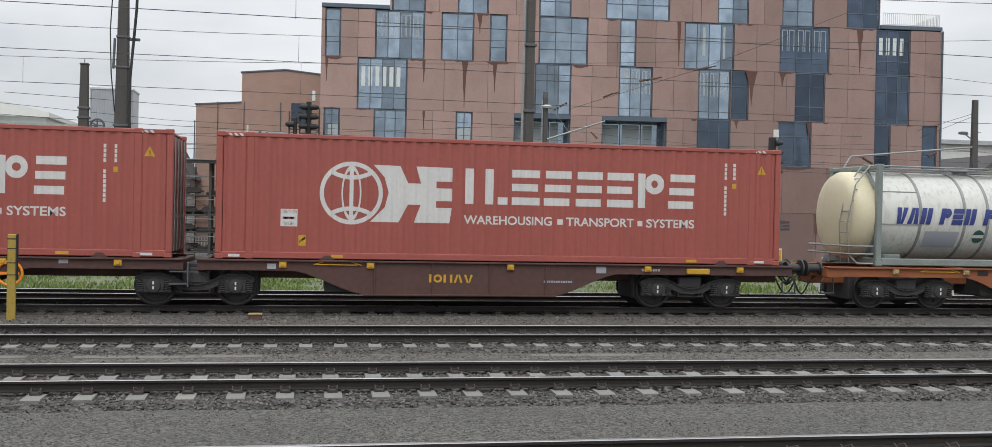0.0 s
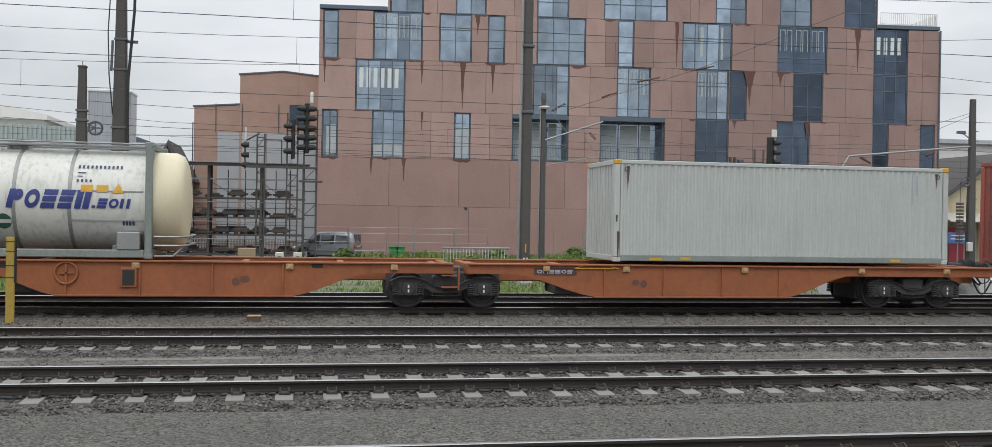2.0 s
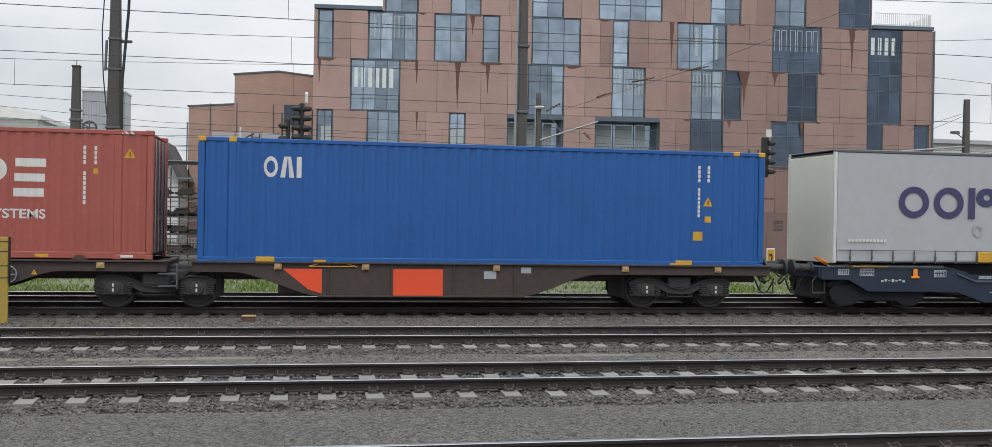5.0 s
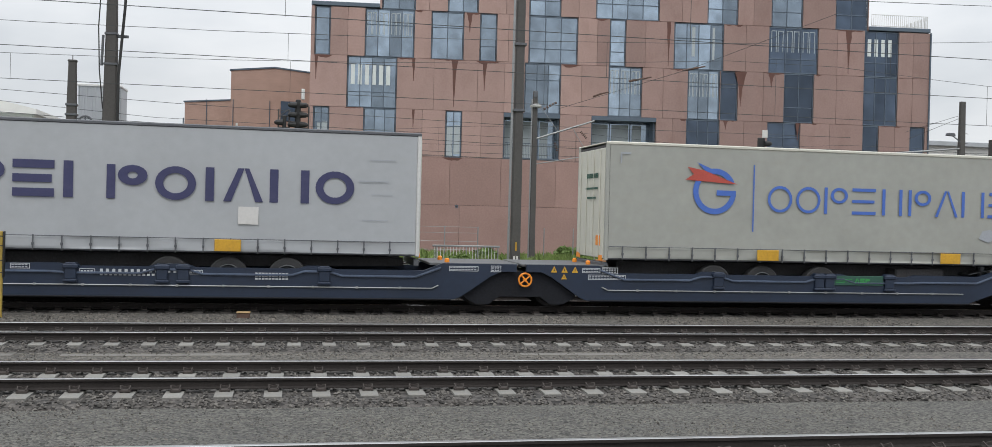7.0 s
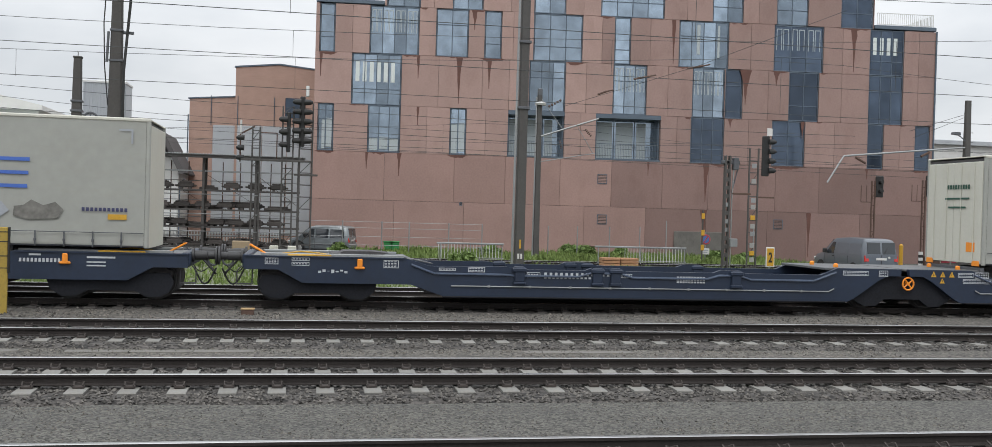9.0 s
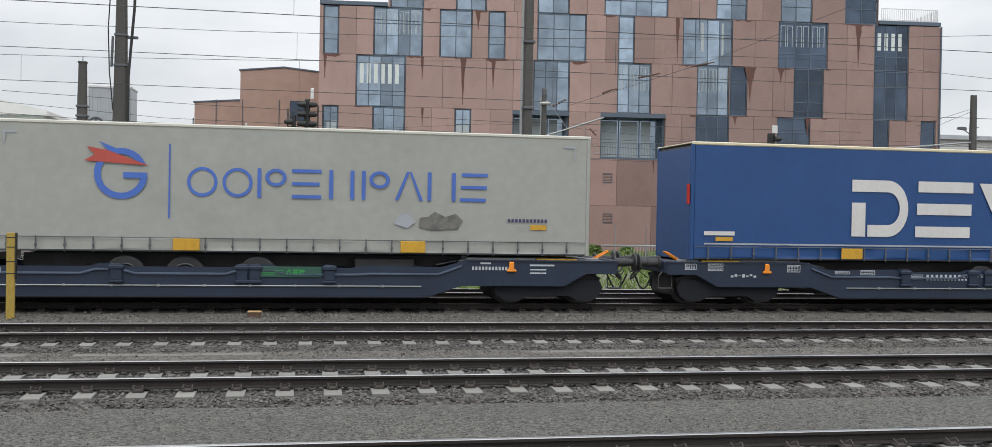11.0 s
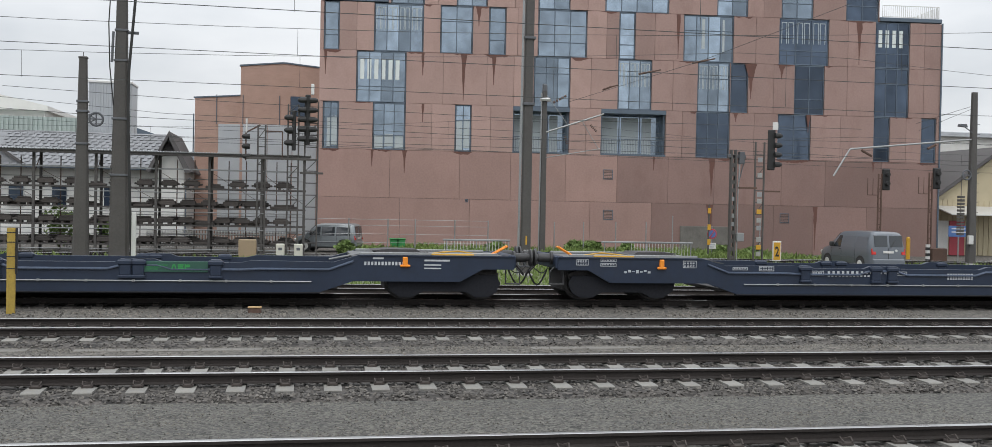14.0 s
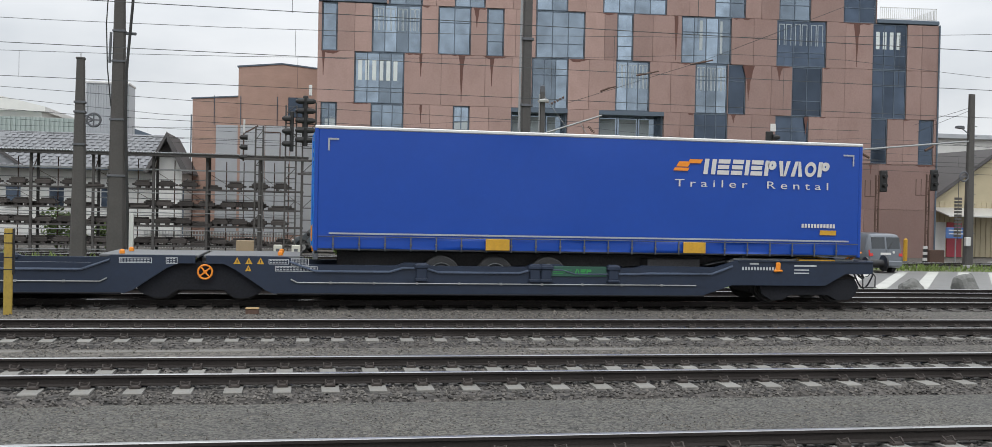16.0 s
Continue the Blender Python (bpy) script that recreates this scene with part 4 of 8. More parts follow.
    fence = B().box(38.9, 43.0, 0.2, 0.24, 16.75, 16.79).box(38.9, 43.0, 0.2, 0.24, 15.98, 16.02)
    for k in range(28):
        fence.box(38.9 + k * 0.15, 38.925 + k * 0.15, 0.21, 0.23, 15.9, 16.77)
    for k in range(40):
        fence.box(42.96, 43.0, 0.2 + k * 0.2, 0.22 + k * 0.2, 15.9, 16.77)
    part("roof_railing", fence, M["alu"], block, "white roof terrace railing")
    drain = B().tube((43.12, -0.06, -0.5), (43.12, -0.06, 15.6), 0.06, 8)
    part("downpipe", drain, M["frame"], block)
    # pale grey fence panel in front of the right part
    part("fence_panel", B().box(24.9, 28.4, -0.12, -0.01, -0.5, 1.3, 0.02), M["duct"], block, "pale grey fence panel")


build_block()


def build_annex():
    a = thing("annex_building", "stepped red-brown brick annex with grey panel front", "building", at=pose(0, 79, 0, 0, 0, -4))
    part("wall", B().prism([(-5.1, -0.6), (1.2, -0.6), (1.2, 12.55), (-1.9, 12.85), (-5.1, 12.55)], 0, 9), M["annex"], a)
    part("wall", B().prism([(-8.5, -0.6), (-5.1, -0.6), (-5.1, 10.35), (-8.5, 10.1)], 0.4, 9), M["annex"], a)
    part("coping", B().prism([(-5.2, 12.55), (-1.9, 12.86), (1.2, 12.56), (1.2, 12.66), (-1.9, 12.97), (-5.2, 12.66)], -0.06, 9.05), M["frame"], a)
    part("coping", B().prism([(-8.6, 10.1), (-5.12, 10.35), (-5.12, 10.45), (-8.6, 10.2)], 0.34, 9.05), M["frame"], a)
    for k in range(4):
        part("front_panel", B().box(-6.75 + k * 1.85, -4.94 + k * 1.85, -0.08 if k else 0.3, 0.5, 0.0, 8.2, 0.02), M["zinc"], a, "pale grey metal front panel")
    part("window", B().box(-1.4, -0.2, -0.06, 0.02, 8.9, 10.4, 0.02), M["darkglass"], a)
    pipe = B().tube((-8.55, 0.2, -0.5), (-8.55, 0.2, 8.9), 0.05, 6)
    for x in (-6.9, -4.9, -2.2):
        pipe.tube((x, -0.05 if x > -5.1 else 0.35, 8.2), (x, -0.05 if x > -5.1 else 0.35, 10.4), 0.03, 5)
    part("downpipe", pipe, M["frame"], a)


build_annex()


def build_house():
    h = thing("house", "white house with a grey tiled gable roof", "house", at=(0, 74, -0.5))
    part("wall", B().box(-40, -9.9, 1.0, 9.0, 0, 5.1), M["render"], h)
    part("gable", B().prism([(1.0, 5.1), (9.0, 5.1), (5.0, 7.55)], -10.2, -9.9, "x"), M["render"], h)
    roof = part("roof", B().prism([(-0.1, 5.02), (5.0, 7.72), (10.1, 5.02), (10.1, 4.9), (5.0, 7.58), (-0.1, 4.9)], -40, -9.6, "x"), M["tile"], h)
    slope = math.atan2(2.7, 5.1)
    tile = B().prism([(0, 0), (0.50, 0), (0.50, 0.02), (0, 0.055)], -0.145, 0.145, "x").mesh("tile", M["tile"])
    rng = random.Random(8)
    for r in range(11):
        for k in range(23):
            d = 0.02 + r * 0.5
            part("tile", tile, None, roof, at=pose(-21.0 + k * 0.49 + (r % 2) * 0.2, -0.1 + d * math.cos(slope), 5.03 + d * math.sin(slope) + rng.uniform(0, 0.01), math.degrees(slope)))
    part("gutter", B().tube((-40, -0.2, 4.95), (-11.0, -0.2, 4.95), 0.07, 8), M["frame"], h)
    # cross gable towards the tracks
    part("gable_wall", B().prism([(-10.3, 0), (-8.4, 0), (-8.4, 5.3), (-9.35, 7.1), (-10.3, 5.3)], -0.4, 6), M["render"], h)
    for s in (-1, 1):
        part("gable_roof", B().prism([(-9.35, 7.55), (-9.35 + s * 1.42, 4.85), (-9.35 + s * 1.30, 4.75), (-9.35, 7.33)], -1.2, 6), M["wood"], h)
        part("fascia", B().prism([(-9.35, 7.6), (-9.35 + s * 1.47, 4.8), (-9.35 + s * (1.1 if s > 0 else 1.28), 4.7), (-9.35, 7.0 if s > 0 else 7.25)], -1.28, -1.2), M["wood"], h, "dark wooden gable fascia")
    part("gable_timber", B().prism([(-10.1, 5.9), (-8.6, 5.9), (-9.35, 7.1)], -0.46, -0.4), M["wood"], h)
    for x in (-20.2, -17.4, -14.0):
        w = part("window", B().box(x, x + 1.1, 0.93, 1.0, 2.2, 3.7, 0.02), M["render"], h)
        part("pane", B().box(x + 0.08, x + 1.02, 0.90, 0.94, 2.28, 3.62), M["darkglass"], w)
    d = part("dormer", B().prism([(-24.5, 5.0), (-18.9, 5.0), (-21.7, 6.9)], 0.2, 3.5), M["tile"], h, "grey side gable on the roof")
    part("barge_board", B().prism([(-24.6, 4.85), (-21.7, 6.85), (-18.8, 4.85), (-18.8, 5.1), (-21.7, 7.1), (-24.6, 5.1)], 0.05, 0.2), M["wood"], d)
    part("downpipe", B().path([(-8.0, -0.6, 4.4), (-8.3, -0.45, 4.0), (-8.3, -0.45, 0.0)], 0.05, 6), M["frame"], h)


build_house()


def build_far_town():
    t = thing("ribbed_tower", "tall pale grey ribbed metal lift tower", "tower", at=(-15.45, 85, -0.6))
    pts = []
    for k in range(16):
        x = -1.6 + 3.2 * k / 16
        pts += [(x, 0.0), (x + 0.1, 0.0), (x + 0.1, 0.06), (x + 0.2, 0.06)]
    part("wall", B().prism(pts + [(1.6, 0.0), (1.6, 3.0), (-1.6, 3.0)], 0, 12.1, "z"), M["zinc"], t)
    part("cap", B().box(-1.66, 1.66, -0.06, 3.06, 12.1, 12.3, 0.03), M["alu"], t)
    f = thing("factory_hall", "far pale hall with a low roof", "building", at=(-39, 140, -1))
    part("wall", B().box(-20, 5.6, 0, 30, 0, 14.6), M["far"], f)
    part("roof", B().prism([(-20, 14.6), (6.2, 14.6), (6.2, 15.2), (-1.0, 16.8), (-20, 17.8)], -1, 31), M["far"], f)
    for k in range(7):
        part("window", B().box(-14 + k * 2.6, -12 + k * 2.6, -0.1, 0.1, 11.0, 12.8), M["darkglass"], f)
    g = thing("warehouse", "far grey-green corrugated warehouse", "building", at=(-30, 118, -1))
    ribs = B()
    ribs.box(-22, 7.2, 0, 20, 0, 10.3)
    part("wall", ribs, M["far"], g)
    rb = B()
    for k in range(60):
        rb.box(-22 + k * 0.487, -21.75 + k * 0.487, -0.12, 0.0, 10.3, 12.2)
    rb.box(-22, 7.2, 0.0, 20, 10.3, 12.2)
    part("parapet", rb, M["fargreen"], g, "ribbed green-grey parapet")
    r = thing("workshop_roof", "far blue-grey sloping workshop", "building", at=(-20, 110, -1))
    part("wall", B().box(-2, 4.6, 0, 12, 0, 9.2), M["far"], r)
    part("roof", B().prism([(-2.4, 11.0), (2.0, 11.0), (5.0, 10.0), (5.0, 9.2), (-2.4, 9.2)], -0.5, 12.5), M["frame"], r)
    c = thing("shed", "beige boarded shed with a pale sloping canopy", "shed", at=(3.0, 66.6, -0.5))
    wall = part("wall", B().prism([(41.5, 0), (52, 0), (52, 7.6), (46.8, 7.6), (41.5, 4.0)], 0.2, 8), M["beige"], c)
    for k in range(24):
        part("board", B().box(41.6 + k * 0.42, 41.97 + k * 0.42, 0.15, 0.2, 0.0, 4.0, 0.01), M["beige"], wall)
    part("roof", B().prism([(41.0, 3.9), (46.6, 7.75), (53, 7.75), (53, 7.95), (46.5, 7.95), (40.9, 4.15)], -0.3, 8.5), M["wood"], c)
    part("canopy", B().prism([(-2.2, 2.9), (0.2, 3.5), (0.2, 3.58), (-2.2, 2.98)], 41.2, 47, "x"), M["alu"], c)
    part("door", B().box(42.6, 43.8, 0.08, 0.15, 0, 2.5, 0.01), M["signred"], c, "dull red door")
    part("door", B().box(41.5, 42.5, 0.08, 0.15, 0, 2.5, 0.01), M["render"], c, "pale metal door")
    w = thing("white_hall", "far white hall beside the office block", "building", at=(56, 95, -1))
    part("wall", B().box(0, 30, 0, 30, 0, 11.5), M["render"], w)
    part("roof", B().box(-0.5, 30.5, -0.5, 30.5, 11.5, 12.0, 0.05), M["zinc"], w)


build_far_town()


# ---- the train ----
PITCH, DEEP = 0.278, 0.030


def wave_at(x, pitch=PITCH):
    """The ribbed side of a container: outward flat, slope, inward flat, slope."""
    k = (x / pitch) % 1.0
    if k < 0.26:
        return 0.0
    if k < 0.5:
        return DEEP * (k - 0.26) / 0.24
    if k < 0.76:
        return DEEP
    return DEEP * (1 - (k - 0.76) / 0.24)


def wave_cuts(x0, x1, pitch=PITCH):
    out, k = [], math.floor(x0 / pitch)
    while k * pitch < x1:
        out += [(k + c) * pitch for c in (0.0, 0.26, 0.5, 0.76)]
        k += 1
    return [c for c in out if x0 < c < x1]


def ribbed_wall(x0, x1, z0, z1, y, out, pitch=PITCH):
    """A ribbed sheet from x0 to x1, its ribs proud towards out (-1 near, +1 far)."""
    xs = [x0] + wave_cuts(x0, x1, pitch) + [x1]
    pts = [(x, y - out * wave_at(x, pitch)) for x in xs]
    pts += [(x, p - out * 0.004) for x, p in reversed(pts)]
    return B().prism(pts, z0, z1, "z")


def build_container(length, height, u, z, paint, dark, label, inner=0.0, castings=None, pitch=PITCH, rail=None):
    """A steel box container; its left end lies at x = 0. inner: distance of the lifting posts from the ends."""
    c = thing("container", label, "container", group="containers on the train", at=(0, TRACK_Y, 0))
    half = 1.25
    z0, z1 = z, z + height
    for side in (-1, 1):
        y = side * (half - 0.012)
        part("side_wall", ribbed_wall(0.16, length - 0.16, z0 + 0.16, z1 - 0.10, y, side, pitch), paint, c)
        ya, yb = sorted((side * half, side * (half - 0.07)))
        part("bottom_rail", B().box(0.12, length - 0.12, ya, yb, z0 + 0.02, z0 + 0.17, 0.012), rail or paint, c)
        part("top_rail", B().box(0.12, length - 0.12, ya, yb, z1 - 0.11, z1 - 0.015, 0.012), paint, c)
        for x in (0.0, length - 0.15):
            ya, yb = sorted((side * half, side * (half - 0.16)))
            part("corner_post", B().box(x, x + 0.15, ya, yb, z0 + 0.12, z1 - 0.12, 0.02), paint, c)
        if inner:
            for x in (inner - 0.09, length - inner - 0.09):
                ya, yb = sorted((side * (half + 0.004), side * (half - 0.1)))
                part("lifting_post", B().box(x, x + 0.18, ya, yb, z0 + 0.12, z1 - 0.12, 0.02), paint, c)
        for x in ([0.0, length - 0.18] + ([inner - 0.09, length - inner - 0.09] if inner else [])):
            ya, yb = sorted((side * (half + 0.006), side * (half - 0.16)))
            for zz in (z0, z1 - 0.118):
                top = zz > z0
                part("corner_casting", B().box(x, x + 0.18, ya, yb, zz, zz + 0.118, 0.015), M["yellow"] if (top and castings is M["yellow"]) else paint, c)
    end = B()
    n = 9
    for k in range(n):
        y = -1.09 + 2.18 * k / n
        part("end_rib", B().box(0.02, 0.06, y, y + 2.18 / n * 0.55, z0 + 0.15, z1 - 0.12, 0.006), dark, c)
    end.box(0.04, 0.08, -1.1, 1.1, z0 + 0.1, z1 - 0.1)
    end.box(0.0, 0.1, -1.1, 1.1, z1 - 0.13, z1 - 0.01, 0.01).box(0.0, 0.1, -1.1, 1.1, z0 + 0.02, z0 + 0.15, 0.01)
    part("end_wall", end, dark, c, "ribbed end wall")
    for s in (0, 1):
        y0 = -1.09 + s * 1.095
        d = part("door", B().box(length - 0.09, length - 0.045, y0, y0 + 1.085, z0 + 0.13, z1 - 0.13, 0.01)
                 .box(length - 0.045, length - 0.03, y0 + 0.1, y0 + 0.98, z0 + 0.3, z0 + 1.2, 0.01).box(length - 0.045, length - 0.03, y0 + 0.1, y0 + 0.98, z0 + 1.4, z1 - 0.35, 0.01), dark, c, "end door with locking bars")
        for q in (0.25, 0.8):
            part("locking_bar", B().tube((length - 0.01, y0 + q, z0 + 0.15), (length - 0.01, y0 + q, z1 - 0.15), 0.02, 8).box(length - 0.03, length + 0.01, y0 + q - 0.05, y0 + q + 0.05, z0 + 0.9, z0 + 0.98), M["galv"], d)
    roof = B()
    k = 0.12
    while k < length - 0.2:
        roof.box(k, min(k + 0.2, length - 0.12), -1.18, 1.18, z1 - 0.05, z1 - 0.012, 0.01)
        k += 0.26
    roof.box(0.1, length - 0.1, -1.19, 1.19, z1 - 0.07, z1 - 0.03)
    part("roof", roof, paint, c)
    part("floor", B().box(0.1, length - 0.1, -1.18, 1.18, z0 + 0.05, z0 + 0.15), M["bogie"], c)
    for x in (length * 0.19, length * 0.82):
        part("label_plate", B().box(x, x + 0.28, -half - 0.005, -half + 0.01, z0 + 0.05, z0 + 0.12, 0.003), M["yellow"], c, "small yellow data plate")
    MOVERS.append((c, u))
    return c


def code_bars(x, z, n, h, w, gap=None):
    """Small upright characters stacked as bars, read from top to bottom."""
    return [rect(x, z - k * (gap or h * 1.25) - h, x + w, z - k * (gap or h * 1.25)) for k in range(n)]


def warning(name, x, z, s, parent, y, mat=None, wave=None, cuts=()):
    decal(name, [[(x, z), (x + s, z), (x + s / 2, z + s * 0.95)]], y, mat or M["yellow"], parent, "yellow warning triangle", wave, cuts)
    decal("warning_mark", [rect(x + s * 0.44, z + s * 0.2, x + s * 0.56, z + s * 0.6)], y - 0.002, M["black"], parent, "", wave, cuts)


def build_red_container(u):
    L, z = 13.716, 1.10
    c = build_container(L, 2.9, u, z, M["red"], M["darkred"], "long red ribbed container with white globe emblem and lettering", inner=0.76)
    y, wv = -1.238, lambda x: -1.238 + wave_at(x)
    cuts = wave_cuts(0, L)
    white = lambda n, p, label="": decal(n, p, y, M["white"], c, label, wv, cuts)
    cx, cz = 3.05, 2.66
    globe = arc(cx, cz, 0.63, 0.73, n=48)
    white("globe_emblem", globe, "white painted globe of rings")
    for k, lines in enumerate((arc(cx, cz, 0.54, 0.64, n=30, sx=0.36), [rect(cx - 0.045, cz - 0.66, cx + 0.045, cz + 0.66)], arc(cx, cz + 1.28, 0.87, 0.97, 242, 298, 14), arc(cx, cz - 1.28, 0.87, 0.97, 62, 118, 14))):
        decal("globe_line", lines, y, M["white"], c, "", lambda x, k=k: -1.238 + wave_at(x) - 0.002 * (k + 1), cuts)
    bar = [[(cx + 0.50, 3.33), (cx + 1.12, 3.32), (cx + 1.32, 2.92), (cx + 1.32, 2.42), (cx + 1.10, 2.0), (cx + 0.44, 2.0), (cx + 0.78, 2.35), (cx + 0.86, 2.7), (cx + 0.76, 3.05)],
           [(cx + 1.32, 2.92), (cx + 1.62, 2.92), (cx + 1.62, 2.42), (cx + 1.32, 2.42)],
           [(cx + 1.62, 2.92), (cx + 1.50, 3.32), (cx + 2.36, 3.31), (cx + 2.36, 2.98), (cx + 1.98, 2.98), (cx + 1.98, 2.36), (cx + 1.62, 2.42)],
           [(cx + 1.98, 2.82), (cx + 2.36, 2.82), (cx + 2.36, 2.52), (cx + 1.98, 2.52)],
           [(cx + 1.62, 2.42), (cx + 1.98, 2.36), (cx + 2.36, 2.36), (cx + 2.30, 2.0), (cx + 1.46, 2.0)]]
    white("block_emblem", bar, "white painted block emblem")
    white("large_lettering", signs("U.ESSEPS", 5.72, 2.47, 11.45, 3.31, 0.19), "large white painted shapes")
    white("small_lettering", writing("WAREHOUSING", 5.70, 1.99, 7.84, 2.20, 0.02) + [rect(7.98, 2.02, 8.11, 2.15)] + writing("TRANSPORT", 8.2, 1.99, 9.90, 2.20, 0.02)
          + [rect(9.99, 2.02, 10.12, 2.15)] + writing("SYSTEMS", 10.22, 1.99, 11.45, 2.20, 0.02), "white capital letters")
    decal("code_marks", code_bars(12.22, 3.62, 4, 0.085, 0.06) + code_bars(12.22, 3.05, 7, 0.085, 0.06) + code_bars(12.45, 3.62, 4, 0.085, 0.06), y, M["white"], c, "stacked white code marks", wv, cuts)
    decal("code_frame", [rect(12.43, 3.0, 12.53, 3.12)], y, M["yellow"], c, "", wv, cuts)
    warning("warning_sign", 13.08, 3.37, 0.24, c, y, None, wv, cuts)
    decal("caution_plate", [rect(1.45, 1.86, 1.83, 2.26)], y, M["white"], c, "white caution plate", wv, cuts)
    decal("caution_words", writing("CAUTION", 1.47, 2.16, 1.81, 2.24) + [rect(1.5, 2.03, 1.78, 2.08)] + writing("HIGH", 1.53, 1.89, 1.75, 1.97), y - 0.002, M["logo_red"], c, "", wv, cuts)
    decal("hazard_plate", [rect(1.86, 1.42, 2.03, 1.66)], y, M["yellow"], c, "yellow hazard plate", wv, cuts)
    decal("hazard_mark", [[(1.88, 1.48), (2.01, 1.58), (2.01, 1.63), (1.88, 1.53)]], y - 0.002, M["black"], c, "", wv, cuts)
    for x in (0.3, 0.42, 0.54, 13.0, 13.12, 13.24):
        decal("corner_stripe", [[(x, 3.90), (x + 0.07, 3.90), (x + 0.02, 3.96), (x - 0.05, 3.96)]], -1.25, M["white"], c)
    decal("name_plate", [rect(0.3, 1.15, 0.55, 1.21)], -1.25, M["white"], c)
    decal("name_plate", [rect(12.95, 1.15, 13.3, 1.21)], -1.25, M["white"], c)
    part("end_arrow", B().prism([(-1.15, 2.36), (-0.1, 2.36), (-0.1, 2.28), (0.08, 2.40), (-0.1, 2.52), (-0.1, 2.44), (-1.15, 2.44)], 0.012, 0.018, "x"), M["signal_orange"], c, "orange arrow on the end wall")
    for q, z_ in ((-0.75, 1.75), (0.05, 1.72), (-0.45, 2.30)):
        part("end_label", B().box(0.004, 0.010, q, q + 0.22, z_, z_ + (0.42 if z_ < 2 else 0.2), 0.001), M["white"], c, "white sticker on the end wall")
    for k in range(9):
        part("end_code", B().box(0.012, 0.018, 0.62, 0.70, 2.75 + k * 0.105, 2.82 + k * 0.105), M["white"], c)
    for x in (2.35, 12.0):
        part("tunnel_lug", B().prism([(x, 1.1), (x + 0.34, 1.1), (x + 0.24, 1.2), (x + 0.1, 1.2)], -1.27, -1.2), M["brown"], c)
    return c


for u0 in (-16.72, -2.07, 42.93):
    build_red_container(u0)


def build_blue_container(u):
    L, z = 13.716, 1.02
    c = build_container(L, 2.9, u, z, M["blue"], M["blue"], "long blue ribbed container with yellow lifting corners", inner=0.76, castings=M["yellow"])
    y, wv = -1.238, lambda x: -1.238 + wave_at(x)
    cuts = wave_cuts(0, L)
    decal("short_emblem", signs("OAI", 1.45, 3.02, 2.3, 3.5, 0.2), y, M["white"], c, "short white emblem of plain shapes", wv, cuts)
    decal("code_marks", code_bars(11.95, 3.55, 4, 0.085, 0.06) + code_bars(11.95, 3.0, 7, 0.085, 0.06) + code_bars(12.2, 3.55, 4, 0.085, 0.06), y, M["white"], c, "stacked white code marks", wv, cuts)
    warning("warning_sign", 12.1, 2.55, 0.24, c, y, None, wv, cuts)
    decal("yellow_plate", [rect(12.15, 2.15, 12.3, 2.3)], y, M["yellow"], c, "", wv, cuts)
    decal("yellow_plate", [rect(11.85, 1.7, 12.1, 1.92)], y, M["yellow"], c, "small yellow sticker", wv, cuts)
    for x in (1.3, 11.4):
        part("lift_bracket", B().box(x, x + 0.42, -1.262, -1.2, 1.04, 1.2, 0.01), M["yellow"], c, "yellow lifting bracket")
    return c


build_blue_container(57.60)


def build_grey_container(u):
    L, z = 9.0, 1.16
    c = build_container(L, 2.5, u, z, M["greenwhite"], M["greenwhite"], "pale grey-green ribbed bulk container with yellow top corners", castings=M["yellow"], pitch=0.172, rail=M["tankframe"])
    y, wv = -1.238, lambda x: -1.238 + wave_at(x, 0.172)
    cuts = wave_cuts(0, L, 0.172)
    decal("code_marks", code_bars(7.95, 3.45, 10, 0.06, 0.05) + code_bars(8.08, 3.45, 7, 0.06, 0.05), y, M["greybar"], c, "faint grey code marks", wv, cuts)
    decal("yellow_plate", [rect(0.9, 1.2, 1.25, 1.27)], -1.25, M["yellow"], c)
    for x in (0.16, L - 0.46):
        part("lashing_ring", B().torus((x + 0.15, -1.245, 3.42), 0.05, 0.012, "y", 14, 5), M["steel"], c)
    decal("rust_run", [[(0.30, 3.50), (0.38, 3.50), (0.36, 3.2), (0.33, 2.9)], [(8.60, 3.5), (8.68, 3.5), (8.65, 3.1)], [(0.04, 2.3), (0.09, 2.3), (0.08, 2.15), (0.05, 2.12)], [(0.08, 1.9), (0.14, 1.9), (0.12, 1.3), (0.09, 1.25)]], -1.252, M["rust"], c, "brown rust runs at the corner post")
    return c


build_grey_container(31.22)


